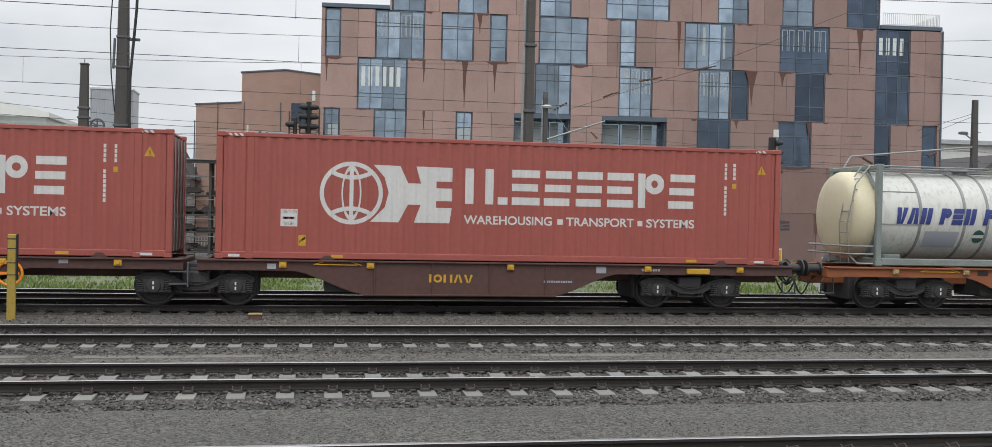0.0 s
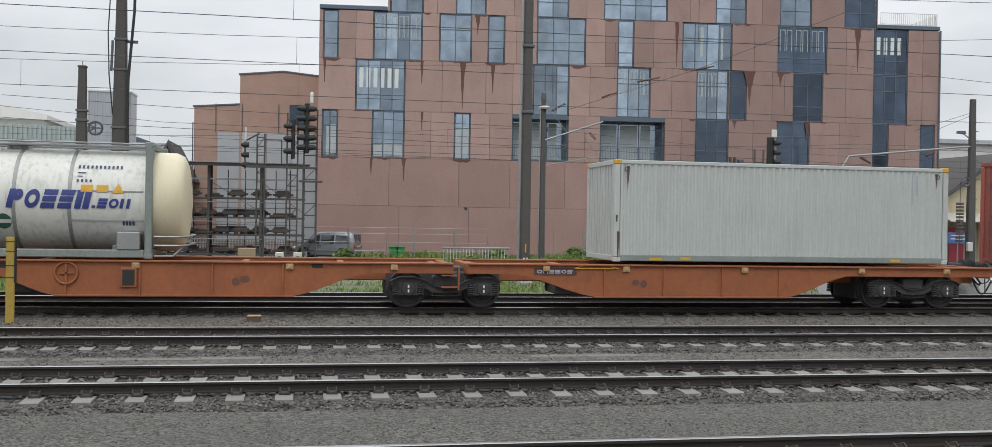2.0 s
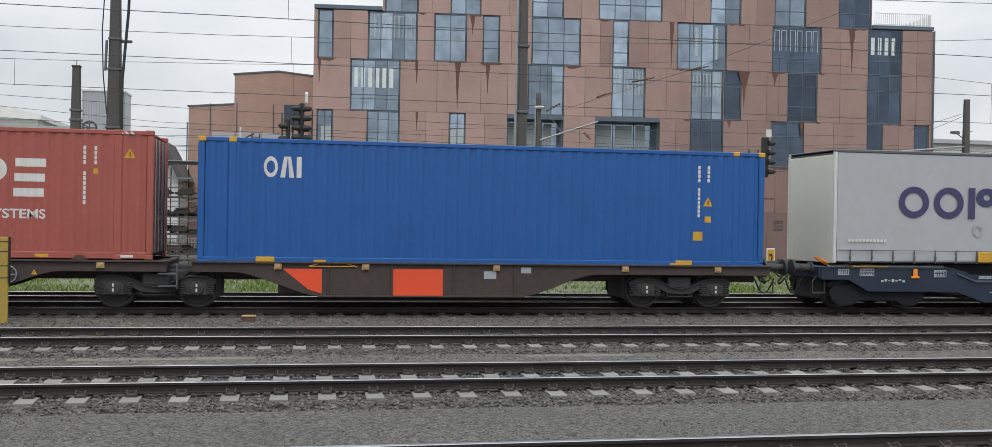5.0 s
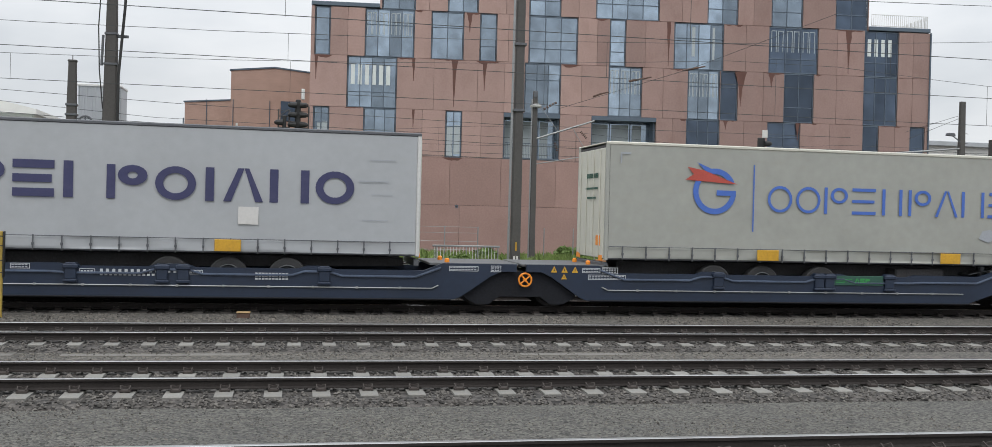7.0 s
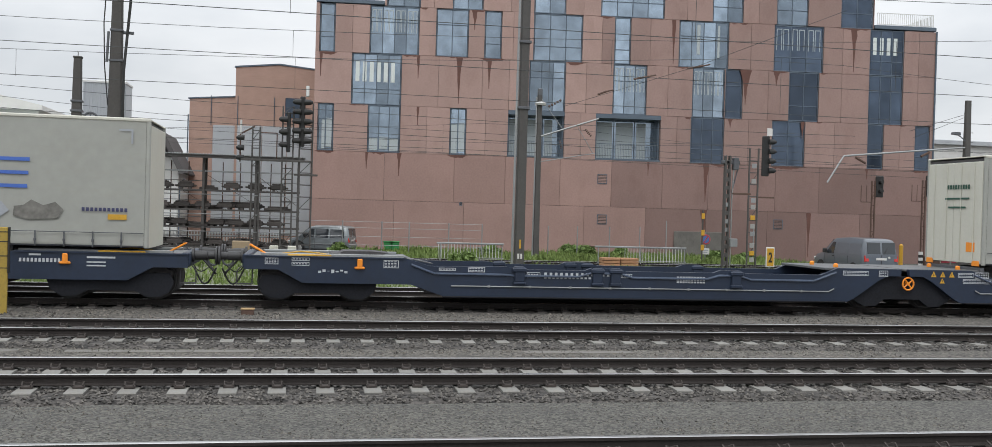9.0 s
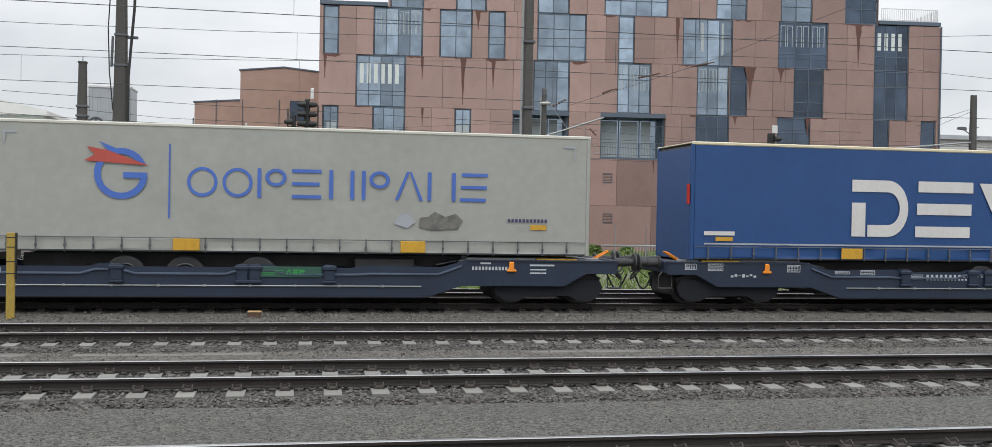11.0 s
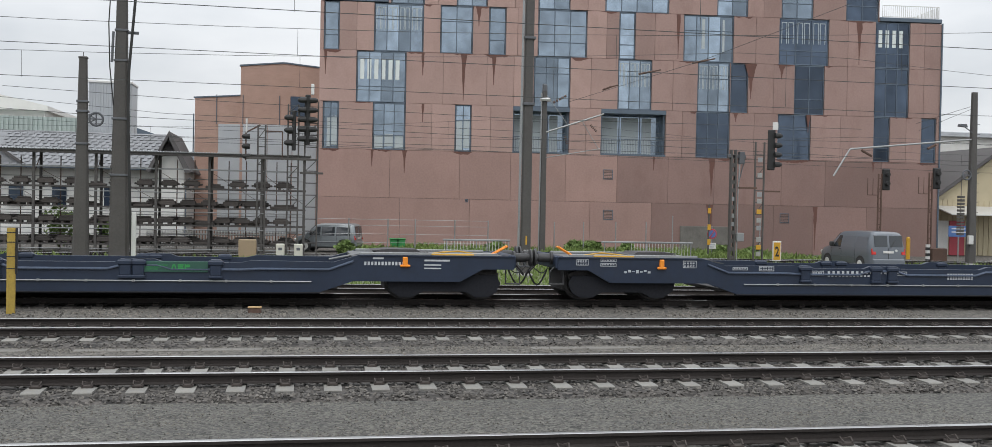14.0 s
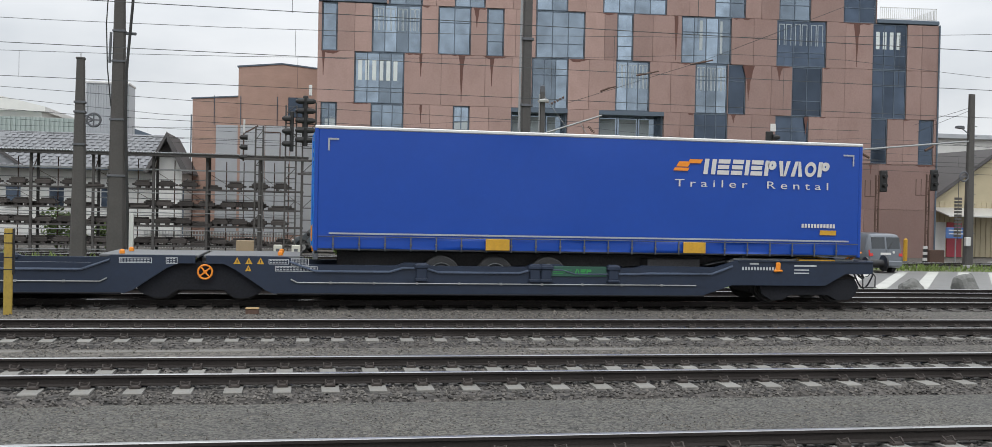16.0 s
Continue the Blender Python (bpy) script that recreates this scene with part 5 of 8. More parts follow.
def build_tank(u):
    """A tank container: barrel with bands and dished ends in a frame; x = 0 at the frame's left end."""
    c = thing("tank_container", "white tank container with cream dished ends in a grey steel frame", "tank container", at=(0, TRACK_Y, 0))
    L, r, cz = 6.15, 1.17, 2.42
    part("barrel", B().lathe([(0.1, r), (1.2, r), (3.0, r), (4.8, r), (L - 0.1, r)], (0, 0, cz), "x", 56), M["tank"], c, "white clad tank barrel", True)
    for s, x in ((-1, 0.1), (1, L - 0.1)):
        prof = [(0.0, r - 0.01), (0.42, r - 0.02), (0.56, r - 0.10), (0.63, r - 0.28), (0.67, r - 0.6), (0.69, 0.02)]
        part("tank_end", B().lathe([(x + s * d * (1.18 if s > 0 else 1.0), q) for d, q in prof], (0, 0, cz), "x", 56), M["cream"], c, "cream rounded tank end", True)
    for x in (1.28, 2.55, 3.22, 4.38):
        part("band", B().lathe([(x - 0.04, r), (x - 0.04, r + 0.012), (x + 0.04, r + 0.012), (x + 0.04, r)], (0, 0, cz), "x", 56), M["band"], c, "grey cladding band")
    seam = B()
    for a, b_, q in ((0.2, 1.25, 0.62), (0.2, 1.25, -0.22), (4.4, 5.95, 0.20), (4.4, 5.95, -0.45)):
        yy = -math.sqrt(r * r - q * q) - 0.006
        seam.box(a, b_, yy - 0.006, yy + 0.02, cz + q - 0.015, cz + q + 0.015)
    part("seam", seam, M["band"], c)
    for x in (0.0, L - 0.15):
        f = B()
        for y in (-1.25, 1.10):
            f.box(x, x + 0.15, y, y + 0.15, 1.14, 3.72, 0.02)
        f.box(x, x + 0.15, -1.1, 1.1, 1.16, 1.32, 0.02).box(x, x + 0.13, -1.1, 1.1, 3.6, 3.72, 0.02)
        for sy in (-1, 1):
            f.tube((x + 0.07, sy * 1.15, 2.0), (x + 0.07, sy * 0.55, 1.25), 0.05, 8).tube((x + 0.07, sy * 1.15, 3.0), (x + 0.07, sy * 0.55, 3.62), 0.05, 8)
        part("end_frame", f, M["tankframe"], c, "grey-green end frame")
        for y in (-1.256, 1.08):
            for zz in (1.12, 3.62):
                part("corner_casting", B().box(x - 0.012, x + 0.168, y, y + 0.17, zz, zz + 0.118, 0.015), M["tankframe"], c)
    for y in (-1.22, 1.08):
        part("bottom_rail", B().box(0.15, L - 0.15, y, y + 0.14, 1.14, 1.32, 0.02), M["tankframe"], c)
    part("saddle", B().box(0.4, 0.9, -0.9, 0.9, 1.18, 1.42, 0.03).box(L - 0.9, L - 0.4, -0.9, 0.9, 1.18, 1.42, 0.03), M["tankframe"], c)
    walkway = B()
    for y in (-0.62, -0.46, -0.3, 0.2, 0.36):
        walkway.box(0.1, L - 0.1, y, y + 0.12, 3.64, 3.68, 0.008)
    walkway.path([(-0.1, -0.7, 3.72), (L + 0.1, -0.7, 3.72)], 0.02)
    part("walkway", walkway, M["galv"], c, "grating walkway on top")
    part("manhole", B().lathe([(0, 0.28), (0.16, 0.28), (0.2, 0.24)], (3.05, 0, cz + r - 0.02), "z", 20), M["galv"], c)
    ladder = B().path([(-0.6, -0.55, 1.2), (-0.66, -0.55, 2.2), (-0.45, -0.55, 3.2), (-0.05, -0.55, 3.7)], 0.018).path([(-0.6, -0.95, 1.2), (-0.66, -0.95, 2.2), (-0.45, -0.95, 3.2), (-0.05, -0.95, 3.7)], 0.018)
    for k in range(8):
        zz = 1.4 + k * 0.28
        xx = -0.62 if zz < 2.4 else -0.62 + (zz - 2.4) * 0.32
        ladder.tube((xx, -0.55, zz), (xx, -0.95, zz), 0.014, 6)
    part("ladder", ladder, M["galv"], c, "end ladder")
    guard = B()
    for s, x in ((-1, -0.05), (1, L + 0.05)):
        for zz in (1.42, 1.62):
            guard.path([(x, -1.18, zz), (x + s * 0.55, -1.16, zz), (x + s * 0.66, -1.0, zz), (x + s * 0.66, 1.0, zz), (x + s * 0.55, 1.16, zz), (x, 1.18, zz)], 0.025, 8)
        guard.path([(x + s * 0.62, -1.05, 1.4), (x + s * 0.4, -1.1, 1.18), (x, -1.18, 1.18)], 0.025, 8)
    part("bumper_rail", guard, M["galv"], c, "bent tube guard rail")
    part("valve_box", B().box(L - 0.75, L - 0.25, -1.24, -0.95, 1.32, 1.72, 0.02), M["galv"], c)

    def curved(n, polys, mat, label=""):
        bm = bmesh.new()
        for p in polys:
            if len(p) > 2:
                bm.faces.new([bm.verts.new((x, 0, zz)) for x, zz in p])
        zs = [v.co.z for v in bm.verts]
        k = math.floor(min(zs) / 0.08) * 0.08
        while k < max(zs):
            bmesh.ops.bisect_plane(bm, geom=bm.verts[:] + bm.edges[:] + bm.faces[:], plane_co=(0, 0, k), plane_no=(0, 0, 1), dist=1e-5)
            k += 0.08
        for v in bm.verts:
            q = v.co.z - cz
            v.co.y = -math.sqrt(max(0.01, (r + 0.016) ** 2 - q * q))
        me = bpy.data.meshes.new(n)
        bm.to_mesh(me)
        bm.free()
        me.materials.append(mat)
        part(n, me, None, c, label)

    curved("large_lettering", slant(signs("VAU-PEU-POSSU", 0.55, 2.22, 4.80, 2.64, 0.26), 2.3, 0.22), M["royal"], "slanted dark blue shapes of lettering")
    curved("small_lettering", slant(signs(".SOU", 4.86, 2.24, 5.66, 2.46, 0.26), 2.3, 0.2), M["royal"], "small dark blue shapes")
    curved("data_plate", [rect(1.45, 1.62, 2.42, 2.04)], M["greybar"], "grey data plate")
    curved("round_badge", arc(3.0, 1.92, 0.0, 0.17, n=20), M["greenplate"], "round dark green badge")
    curved("badge_mark", [rect(2.84, 1.88, 3.16, 1.96)], M["white"])
    curved("code_marks", [rect(4.52 + k * 0.09, 3.13, 4.565 + k * 0.09, 3.2) for k in range(11)] + [rect(4.52, 3.02, 4.7, 3.04), rect(4.52, 2.94, 4.64, 2.96)] + [rect(4.52 + k * 0.09, 2.82, 4.565 + k * 0.09, 2.88) for k in range(4)], M["ink"], "dark code marks")
    curved("hazard_plate", [rect(4.62, 2.60, 4.87, 2.76), rect(4.95, 2.60, 5.2, 2.76), [(5.28, 2.58), (5.54, 2.58), (5.41, 2.80)]], M["yellow"], "yellow hazard plates")
    curved("code_marks", [rect(5.5 + k * 0.07, 1.86, 5.55 + k * 0.07, 1.96) for k in range(4)], M["ink"])
    MOVERS.append((c, u))
    return c


build_tank(14.30)


# bogie meshes, shared by all the wagons
def bogie_meshes():
    m = {}
    up = [(-1.32, 0.64), (-1.12, 0.73), (-0.72, 0.73), (-0.50, 0.66), (-0.26, 0.53), (0.0, 0.485)]
    down = [(0.0, 0.35), (-0.30, 0.38), (-0.56, 0.50), (-0.72, 0.58), (-1.12, 0.60), (-1.30, 0.54)]
    side = up + [(-x, z) for x, z in reversed(up[:-1])] + [(-x, z) for x, z in reversed(down[1:])] + down
    m["side_frame"] = B().prism(side, -0.06, 0.06).prism([(x, z + 0.0) for x, z in ((-1.32, 0.655), (-1.12, 0.745), (-0.72, 0.745), (-0.50, 0.675), (-0.26, 0.545), (0.0, 0.50), (0.26, 0.545), (0.50, 0.675), (0.72, 0.745), (1.12, 0.745), (1.32, 0.655), (1.30, 0.635), (1.12, 0.722), (0.72, 0.722), (0.49, 0.65), (0.25, 0.52), (0.0, 0.475), (-0.25, 0.52), (-0.49, 0.65), (-0.72, 0.722), (-1.12, 0.722), (-1.30, 0.635))], -0.11, 0.11).mesh("side_frame", M["bogieframe"])
    m["mark"] = B().box(-0.018, 0.018, -0.005, 0.005, -0.035, 0.035).mesh("axle_mark", M["white"])
    m["step_iron"] = B().path([(-0.32, 0, 0.62), (-0.32, 0, 0.30), (0.32, 0, 0.30), (0.32, 0, 0.62)], 0.014, 5).tube((-0.2, 0.0, 0.44), (0.2, 0.0, 0.40), 0.03, 6).mesh("brake_rigging", M["bogieframe"])
    # bolster and pivot, plus an added block that darkens the space between the wheels
    m["bolster"] = B().box(-0.3, 0.3, -1.02, 1.02, 0.5, 0.78, 0.04).box(-1.38, 1.38, -0.6, 0.6, 0.2, 0.86, 0.05).tube((0, 0, 0.7), (0, 0, 0.92), 0.22, 16).mesh("bolster", M["bogie"])
    m["axle_box"] = B().lathe([(-0.13, 0.10), (-0.12, 0.145), (-0.08, 0.17), (0.12, 0.17)], (0, 0, 0.46), "y", 16).box(-0.38, 0.38, -0.09, 0.1, 0.30, 0.36, 0.02).prism([(-0.20, 0.36), (0.20, 0.36), (0.24, 0.60), (-0.24, 0.60)], -0.08, 0.09).mesh("axle_box", M["bogieframe"])
    sp = B()
    sp.path([(0.085 * math.cos(k * 0.7), 0.085 * math.sin(k * 0.7), 0.32 + k * 0.0054) for k in range(52)], 0.02, 5)
    m["spring"] = sp.mesh("spring", M["bogieframe"], True)
    w = B()
    for s in (-1, 1):
        prof = [(-0.07, 0.46), (-0.065, 0.485), (-0.04, 0.485), (-0.035, 0.462), (0.065, 0.452), (0.065, 0.40), (0.02, 0.36), (0.01, 0.2), (0.06, 0.14), (0.06, 0.09)]
        w.lathe([(s * (0.75 - d) * 1.0, q) for d, q in [(-p[0], p[1]) for p in prof]], (0, 0, 0), "y", 32)
        for k in range(5):
            a = 2 * math.pi * k / 5
            w.tube((0.27 * math.cos(a), s * 0.79, 0.27 * math.sin(a)), (0.27 * math.cos(a), s * 0.70, 0.27 * math.sin(a)), 0.035, 6)
    w.tube((0, -0.98, 0), (0, 0.98, 0), 0.075, 14)
    m["wheelset"] = w.mesh("wheelset", M["wheel"], True)
    m["brake"] = B().box(-0.06, 0.06, -0.9, 0.9, 0.34, 0.44, 0.02).box(-0.1, 0.06, -0.86, -0.66, 0.28, 0.6, 0.02).box(-0.1, 0.06, 0.66, 0.86, 0.28, 0.6, 0.02).mesh("brake_beam", M["bogie"])
    return m


BOGIE = bogie_meshes()


def build_bogie(wagon, x, marks=True):
    b = part("bogie", BOGIE["bolster"], None, wagon, "sooty black two-axle bogie", at=(x, 0, 0))
    for y in (-1.0, 1.0):
        part("side_frame", BOGIE["side_frame"], None, b, at=(0, y, 0))
        for d in (-0.9, 0.9):
            part("axle_box", BOGIE["axle_box"], None, b, at=(d, y * 1.03, 0))
            for e in (-0.29, 0.29):
                part("spring", BOGIE["spring"], None, b, at=(d + e, y * 1.05, 0))
            if y < 0 and marks:
                for z in (0.42, 0.53):
                    part("axle_mark", BOGIE["mark"], None, b, "small white paint mark", at=(d, -1.168, z))
        part("brake_rigging", BOGIE["step_iron"], None, b, at=(0, y * 1.04, 0))
    for d in (-0.36, 0.36):
        part("brake_beam", BOGIE["brake"], None, b, at=(d, 0, 0))
    for d in (-0.9, 0.9):
        ws = part("wheelset", BOGIE["wheelset"], None, b, "steel wheels on an axle", at=(d, 0, 0.46))
        WHEELS.append((ws, d))
    return b


def build_buffers(wagon, x, s):
    """Two buffers at a wagon's end, pointing towards s."""
    for y in (-0.875, 0.875):
        f = B().lathe([(s * d, r) for d, r in ((0.0, 0.16), (0.05, 0.16), (0.06, 0.11), (0.34, 0.105), (0.35, 0.09), (0.50, 0.09), (0.52, 0.21), (0.56, 0.21), (0.575, 0.15))], (x, y, 1.03), "x", 20)
        part("buffer", f, M["bufferiron"], wagon, "dark steel buffer", True)
    hose = B()
    for k in range(9):
        a, c = k / 8, (k + 1) / 8
        zz = lambda t: 0.72 - 0.38 * math.sin(math.pi * t)
        if k < 8:
            hose.tube((x + s * 0.5 * a, -0.35 - 0.1 * a, zz(a)), (x + s * 0.5 * c, -0.35 - 0.1 * c, zz(c)), 0.022, 6)
    part("brake_hose", hose, M["rubber"], wagon)
    for y0, drop, reach in ((-0.55, 0.16, 0.40),):
        pts = [(x + s * reach * q / 7, y0 + 0.05 * math.sin(q), 0.80 - drop * math.sin(math.pi * (q / 7) ** 0.8)) for q in range(8)]
        part("air_hose", B().path(pts, 0.013, 6).tube((x, y0, 0.80), (x - s * 0.08, y0, 0.84), 0.035, 8), M["rubber"], wagon, "hanging black air hose")
    part("coupling_shackle", B().path([(x + s * 0.12, -0.12, 0.96), (x + s * 0.42, -0.10, 0.62), (x + s * 0.46, 0.0, 0.56), (x + s * 0.42, 0.10, 0.62), (x + s * 0.12, 0.12, 0.96)], 0.026, 6), M["bufferiron"], wagon)
    part("shunter_handrail", B().path([(x + s * 0.02, -1.16, 0.82), (x + s * 0.12, -1.18, 0.70), (x + s * 0.12, -1.18, 0.42), (x - s * 0.22, -1.18, 0.42), (x - s * 0.22, -1.16, 0.80)], 0.016, 6).box(min(x + s * 0.12, x - s * 0.22), max(x + s * 0.12, x - s * 0.22), -1.26, -1.04, 0.40, 0.425), M["bufferiron"], wagon, "shunter's step")
    part("coupling", B().box(min(x, x + s * 0.45), max(x, x + s * 0.45), -0.09, 0.09, 0.92, 1.02, 0.02).torus((x + s * 0.4, 0, 0.88), 0.12, 0.025, "y", 16, 6), M["steel"], wagon)


def belly(x0, x1, a0, a1, b0, b1, top, thin, low):
    """A fish-bellied side sill: ends at x0 and x1, sloping down from a0 to a1 and up from b0 to b1."""
    n, pts = 6, [(x0, top), (x1, top), (x1, thin)]
    for k in range(n + 1):
        t = k / n
        e = t * t * (3 - 2 * t) * 0.5 + t * 0.5
        pts.append((b1 + (b0 - b1) * t, thin + (low - thin) * e))
    for k in range(n + 1):
        t = 1 - k / n
        e = t * t * (3 - 2 * t) * 0.5 + t * 0.5
        pts.append((a0 + (a1 - a0) * t, thin + (low - thin) * e))
    return pts + [(x0, thin)]


def build_flat_wagon(u, label, paint, platforms, bogies, ends, top=1.08, low=0.30, extras=None):
    """A container wagon of one or two platforms; x = 0 at u. platforms: x0, x1 and the four belly marks of each."""
    w = thing("container_wagon", label, "railway wagon", group="wagons of the train", at=(0, TRACK_Y, 0))
    for x0, x1, a0, a1, b0, b1 in platforms:
        for y in (-1.24, 1.10):
            pts = belly(x0, x1, a0, a1, b0, b1, top, 0.84, low)
            sill = part("side_sill", B().prism(pts, y, y + 0.14), paint, w)
            yf = y - 0.05 if y < 0 else y + 0.14
            part("top_flange", B().box(x0, x1, min(y, yf) - 0.02, max(y + 0.14, yf) + 0.04, top - 0.03, top + 0.012, 0.008), paint, sill)
            part("lower_flange", B().box(a1, b0, y - 0.04, y + 0.18, low - 0.02, low + 0.02, 0.006), paint, sill)
            ribs = [a1 + 0.25 + k * (b0 - a1 - 0.5) / 3 for k in range(4)]
            for x in ribs:
                part("rib", B().box(x - 0.02, x + 0.02, y - 0.035, y + 0.175, low + 0.02, top - 0.03, 0.006), paint, sill)
        for k in range(7):
            x = x0 + 0.3 + k * (x1 - x0 - 0.6) / 6
            part("crossbeam", B().box(x - 0.08, x + 0.08, -1.10, 1.10, 0.86, 1.04, 0.015), paint, w)
        part("centre_sill", B().box(x0, x1, -0.35, 0.35, 0.62, 0.98, 0.02), paint, w)
        part("headstock", B().box(x0, x0 + 0.16, -1.10, 1.10, 0.80, 1.07, 0.02), paint, w)
        part("headstock", B().box(x1 - 0.16, x1, -1.10, 1.10, 0.80, 1.07, 0.02), paint, w)
        part("brake_reservoir", B().lathe([(-0.5, 0.05), (-0.46, 0.17), (0.46, 0.17), (0.5, 0.05)], ((a1 + b0) / 2, 0.5, 0.6), "x", 14), M["bogie"], w)
        for x in (x0 + 1.9, x0 + 3.9, (x0 + x1) / 2, x1 - 3.8, x1 - 1.4):
            part("spigot_bracket", B().box(x - 0.085, x + 0.085, -1.30, -1.18, top - 0.17, top - 0.02, 0.012).box(x - 0.05, x + 0.05, -1.315, -1.2, top - 0.14, top - 0.06, 0.01), M["yellow"] if paint is M["brown"] else M["spigot"], w, "small worn container bracket")
        part("equipment_box", B().box(a1 - 0.9, a1 - 0.15, -0.95, 0.2, 0.34, 0.80, 0.03), M["bogie"], w)
        part("lever", B().box(x0 + 2.6, x0 + 3.6, -1.28, -1.24, 0.98, 1.0).path([(x0 + 2.6, -1.27, 0.99), (x0 + 2.9, -1.27, 1.08), (x0 + 3.4, -1.27, 1.08), (x0 + 3.7, -1.27, 0.98)], 0.014, 5), M["yellow"], w)
    for x in bogies:
        build_bogie(w, x)
    for x, s in ends:
        build_buffers(w, x, s)
    if len(platforms) > 1:
        xj = (platforms[0][1] + platforms[1][0]) / 2
        part("joint", B().box(xj - 0.3, xj + 0.3, -0.5, 0.5, 0.74, 0.96, 0.03), M["bogie"], w)
        part("step", B().box(xj - 0.45, xj - 0.05, -1.27, -1.1, 0.78, 0.81).box(xj - 0.45, xj - 0.05, -1.27, -1.1, 0.50, 0.53).box(xj - 0.06, xj - 0.03, -1.27, -1.1, 0.45, 1.0), paint if paint is M["orange"] else M["steel"], w, "two-rung step")
    if extras:
        extras(w)
    MOVERS.append((w, u))
    return w


SIDE = -1.245


def touax_extras(w):
    decal("maker_mark", signs("IOUAV", 2.82, 0.60, 3.87, 0.79, 0.24), SIDE, M["yellow"], w, "yellow maker's mark of plain shapes")
    decal("data_marks", [rect(5.6 + k * 0.06, 0.62, 5.64 + k * 0.06, 0.67) for k in range(12)] + [rect(8.05 + k * 0.07, 0.92, 8.1 + k * 0.07, 0.98) for k in range(7)], SIDE, M["greybar"], w, "small pale data marks")
    decal("data_plate", [rect(6.9, 0.86, 7.15, 1.02), rect(-0.9, 0.88, -0.7, 1.0), rect(-5.4, 0.95, -5.2, 1.05)], SIDE, M["greybar"], w)
    part("bracket", B().box(9.2, 9.8, -1.30, -1.22, 0.86, 1.0, 0.02), M["yellow"], w, "yellow handbrake bracket")
    tor = B().torus((-6.4, -1.27, 0.72), 0.26, 0.03, "y").box(-6.6, -6.2, -1.28, -1.26, 0.69, 0.75)
    part("handbrake_wheel", tor, M["signal_orange"], w, "orange handbrake wheel")


build_flat_wagon(0.0, "rust-brown articulated container wagon", M["brown"], [(-17.3, -2.75, -13.2, -12.0, -7.6, -6.0), (-2.45, 12.0, -0.3, 1.3, 5.9, 7.4)],
                 (-15.0, -2.5, 9.4), [(12.0, 1)], extras=touax_extras)


def orange_extras(w):
    part("handbrake_wheel", B().torus((18.66, -1.27, 0.80), 0.24, 0.025, "y").box(18.5, 18.82, -1.28, -1.255, 0.78, 0.82).box(18.64, 18.68, -1.28, -1.255, 0.6, 1.0), M["orange"], w, "orange spoked handbrake wheel")
    part("document_box", B().box(19.8, 20.16, -1.30, -1.24, 0.48, 0.93, 0.02), M["orange"], w)
    decal("document_glass", [rect(19.85, 0.53, 20.11, 0.88)], -1.302, M["black"], w)
    decal("dark_smear", arc(22.3, 0.62, 0, 0.09, n=10) + arc(22.5, 0.68, 0, 0.08, n=10, sx=1.4) + arc(32.0, 0.62, 0, 0.09, n=10) + arc(31.8, 0.66, 0, 0.07, n=10, sx=1.4), SIDE, M["drip"], w, "dark oily smears")
    decal("maker_mark", [rect(29.25, 0.82, 30.3, 1.0)], SIDE, M["brown"], w)
    decal("maker_marks", signs("OUSEOS", 29.32, 0.86, 30.2, 0.95, 0.25), SIDE - 0.003, M["greybar"], w, "faded grey mark of plain shapes")
    decal("data_plate", [rect(17.2, 0.9, 17.5, 1.02), rect(24.0, 0.95, 24.25, 1.05)], SIDE, M["black"], w)


build_flat_wagon(0.0, "rust-stained orange articulated container wagon", M["orange"], [(12.95, 27.3, 16.9, 18.4, 23.6, 25.3), (27.65, 41.6, 28.8, 30.75, 35.8, 37.4)],
                 (15.3, 27.15, 39.4), [(12.95, -1), (41.6, 1)], extras=orange_extras)


def dark_extras(w):
    for x0, x1, z0, z1 in ((50.16, 50.93, 0.47, 0.94), (51.97, 52.75, 0.31, 0.94), (62.04, 63.22, 0.31, 0.94)):
        decal("paint_patch", [rect(x0, z0, x1, z1)], SIDE, M["patch"], w, "fresh bright orange paint patch")
    decal("paint_patch", [[(59.5, 0.93), (60.4, 0.93), (60.4, 0.36), (60.1, 0.45)]], SIDE, M["patch"], w, "fresh bright orange paint patch")
    part("handbrake_wheel", B().torus((53.62, -1.27, 0.76), 0.19, 0.016, "y").box(53.45, 53.79, -1.275, -1.262, 0.745, 0.775), M["galv"], w, "pale handbrake wheel")
    decal("data_marks", [rect(48.2 + k * 0.09, 0.50 + j * 0.075, 48.26 + k * 0.09, 0.55 + j * 0.075) for k in range(9) for j in range(3)] + [rect(47.5 + k * 0.08, 0.78, 47.56 + k * 0.08, 0.86) for k in range(10)]
          + [rect(51.0 + k * 0.07, 0.84, 51.05 + k * 0.07, 0.89) for k in range(7)] + [rect(51.6 + k * 0.07, 0.62, 51.65 + k * 0.07, 0.67) for k in range(4)], SIDE, M["greybar"], w, "small pale data marks")
    warning("warning_sign", 54.1, 0.76, 0.13, w, SIDE)
    decal("data_plate", [rect(64.2, 0.72, 64.5, 0.9), rect(65.1, 0.86, 65.35, 1.0)], SIDE, M["greybar"], w)


build_flat_wagon(0.0, "grimy dark brown articulated container wagon with orange patches", M["darkbrown"], [(42.95, 56.95, 46.4, 48.0, 52.9, 54.6), (57.5, 71.5, 58.5, 60.3, 65.2, 66.9)],
                 (44.9, 56.7, 69.2), [(42.95, -1), (71.5, 1)], extras=dark_extras)


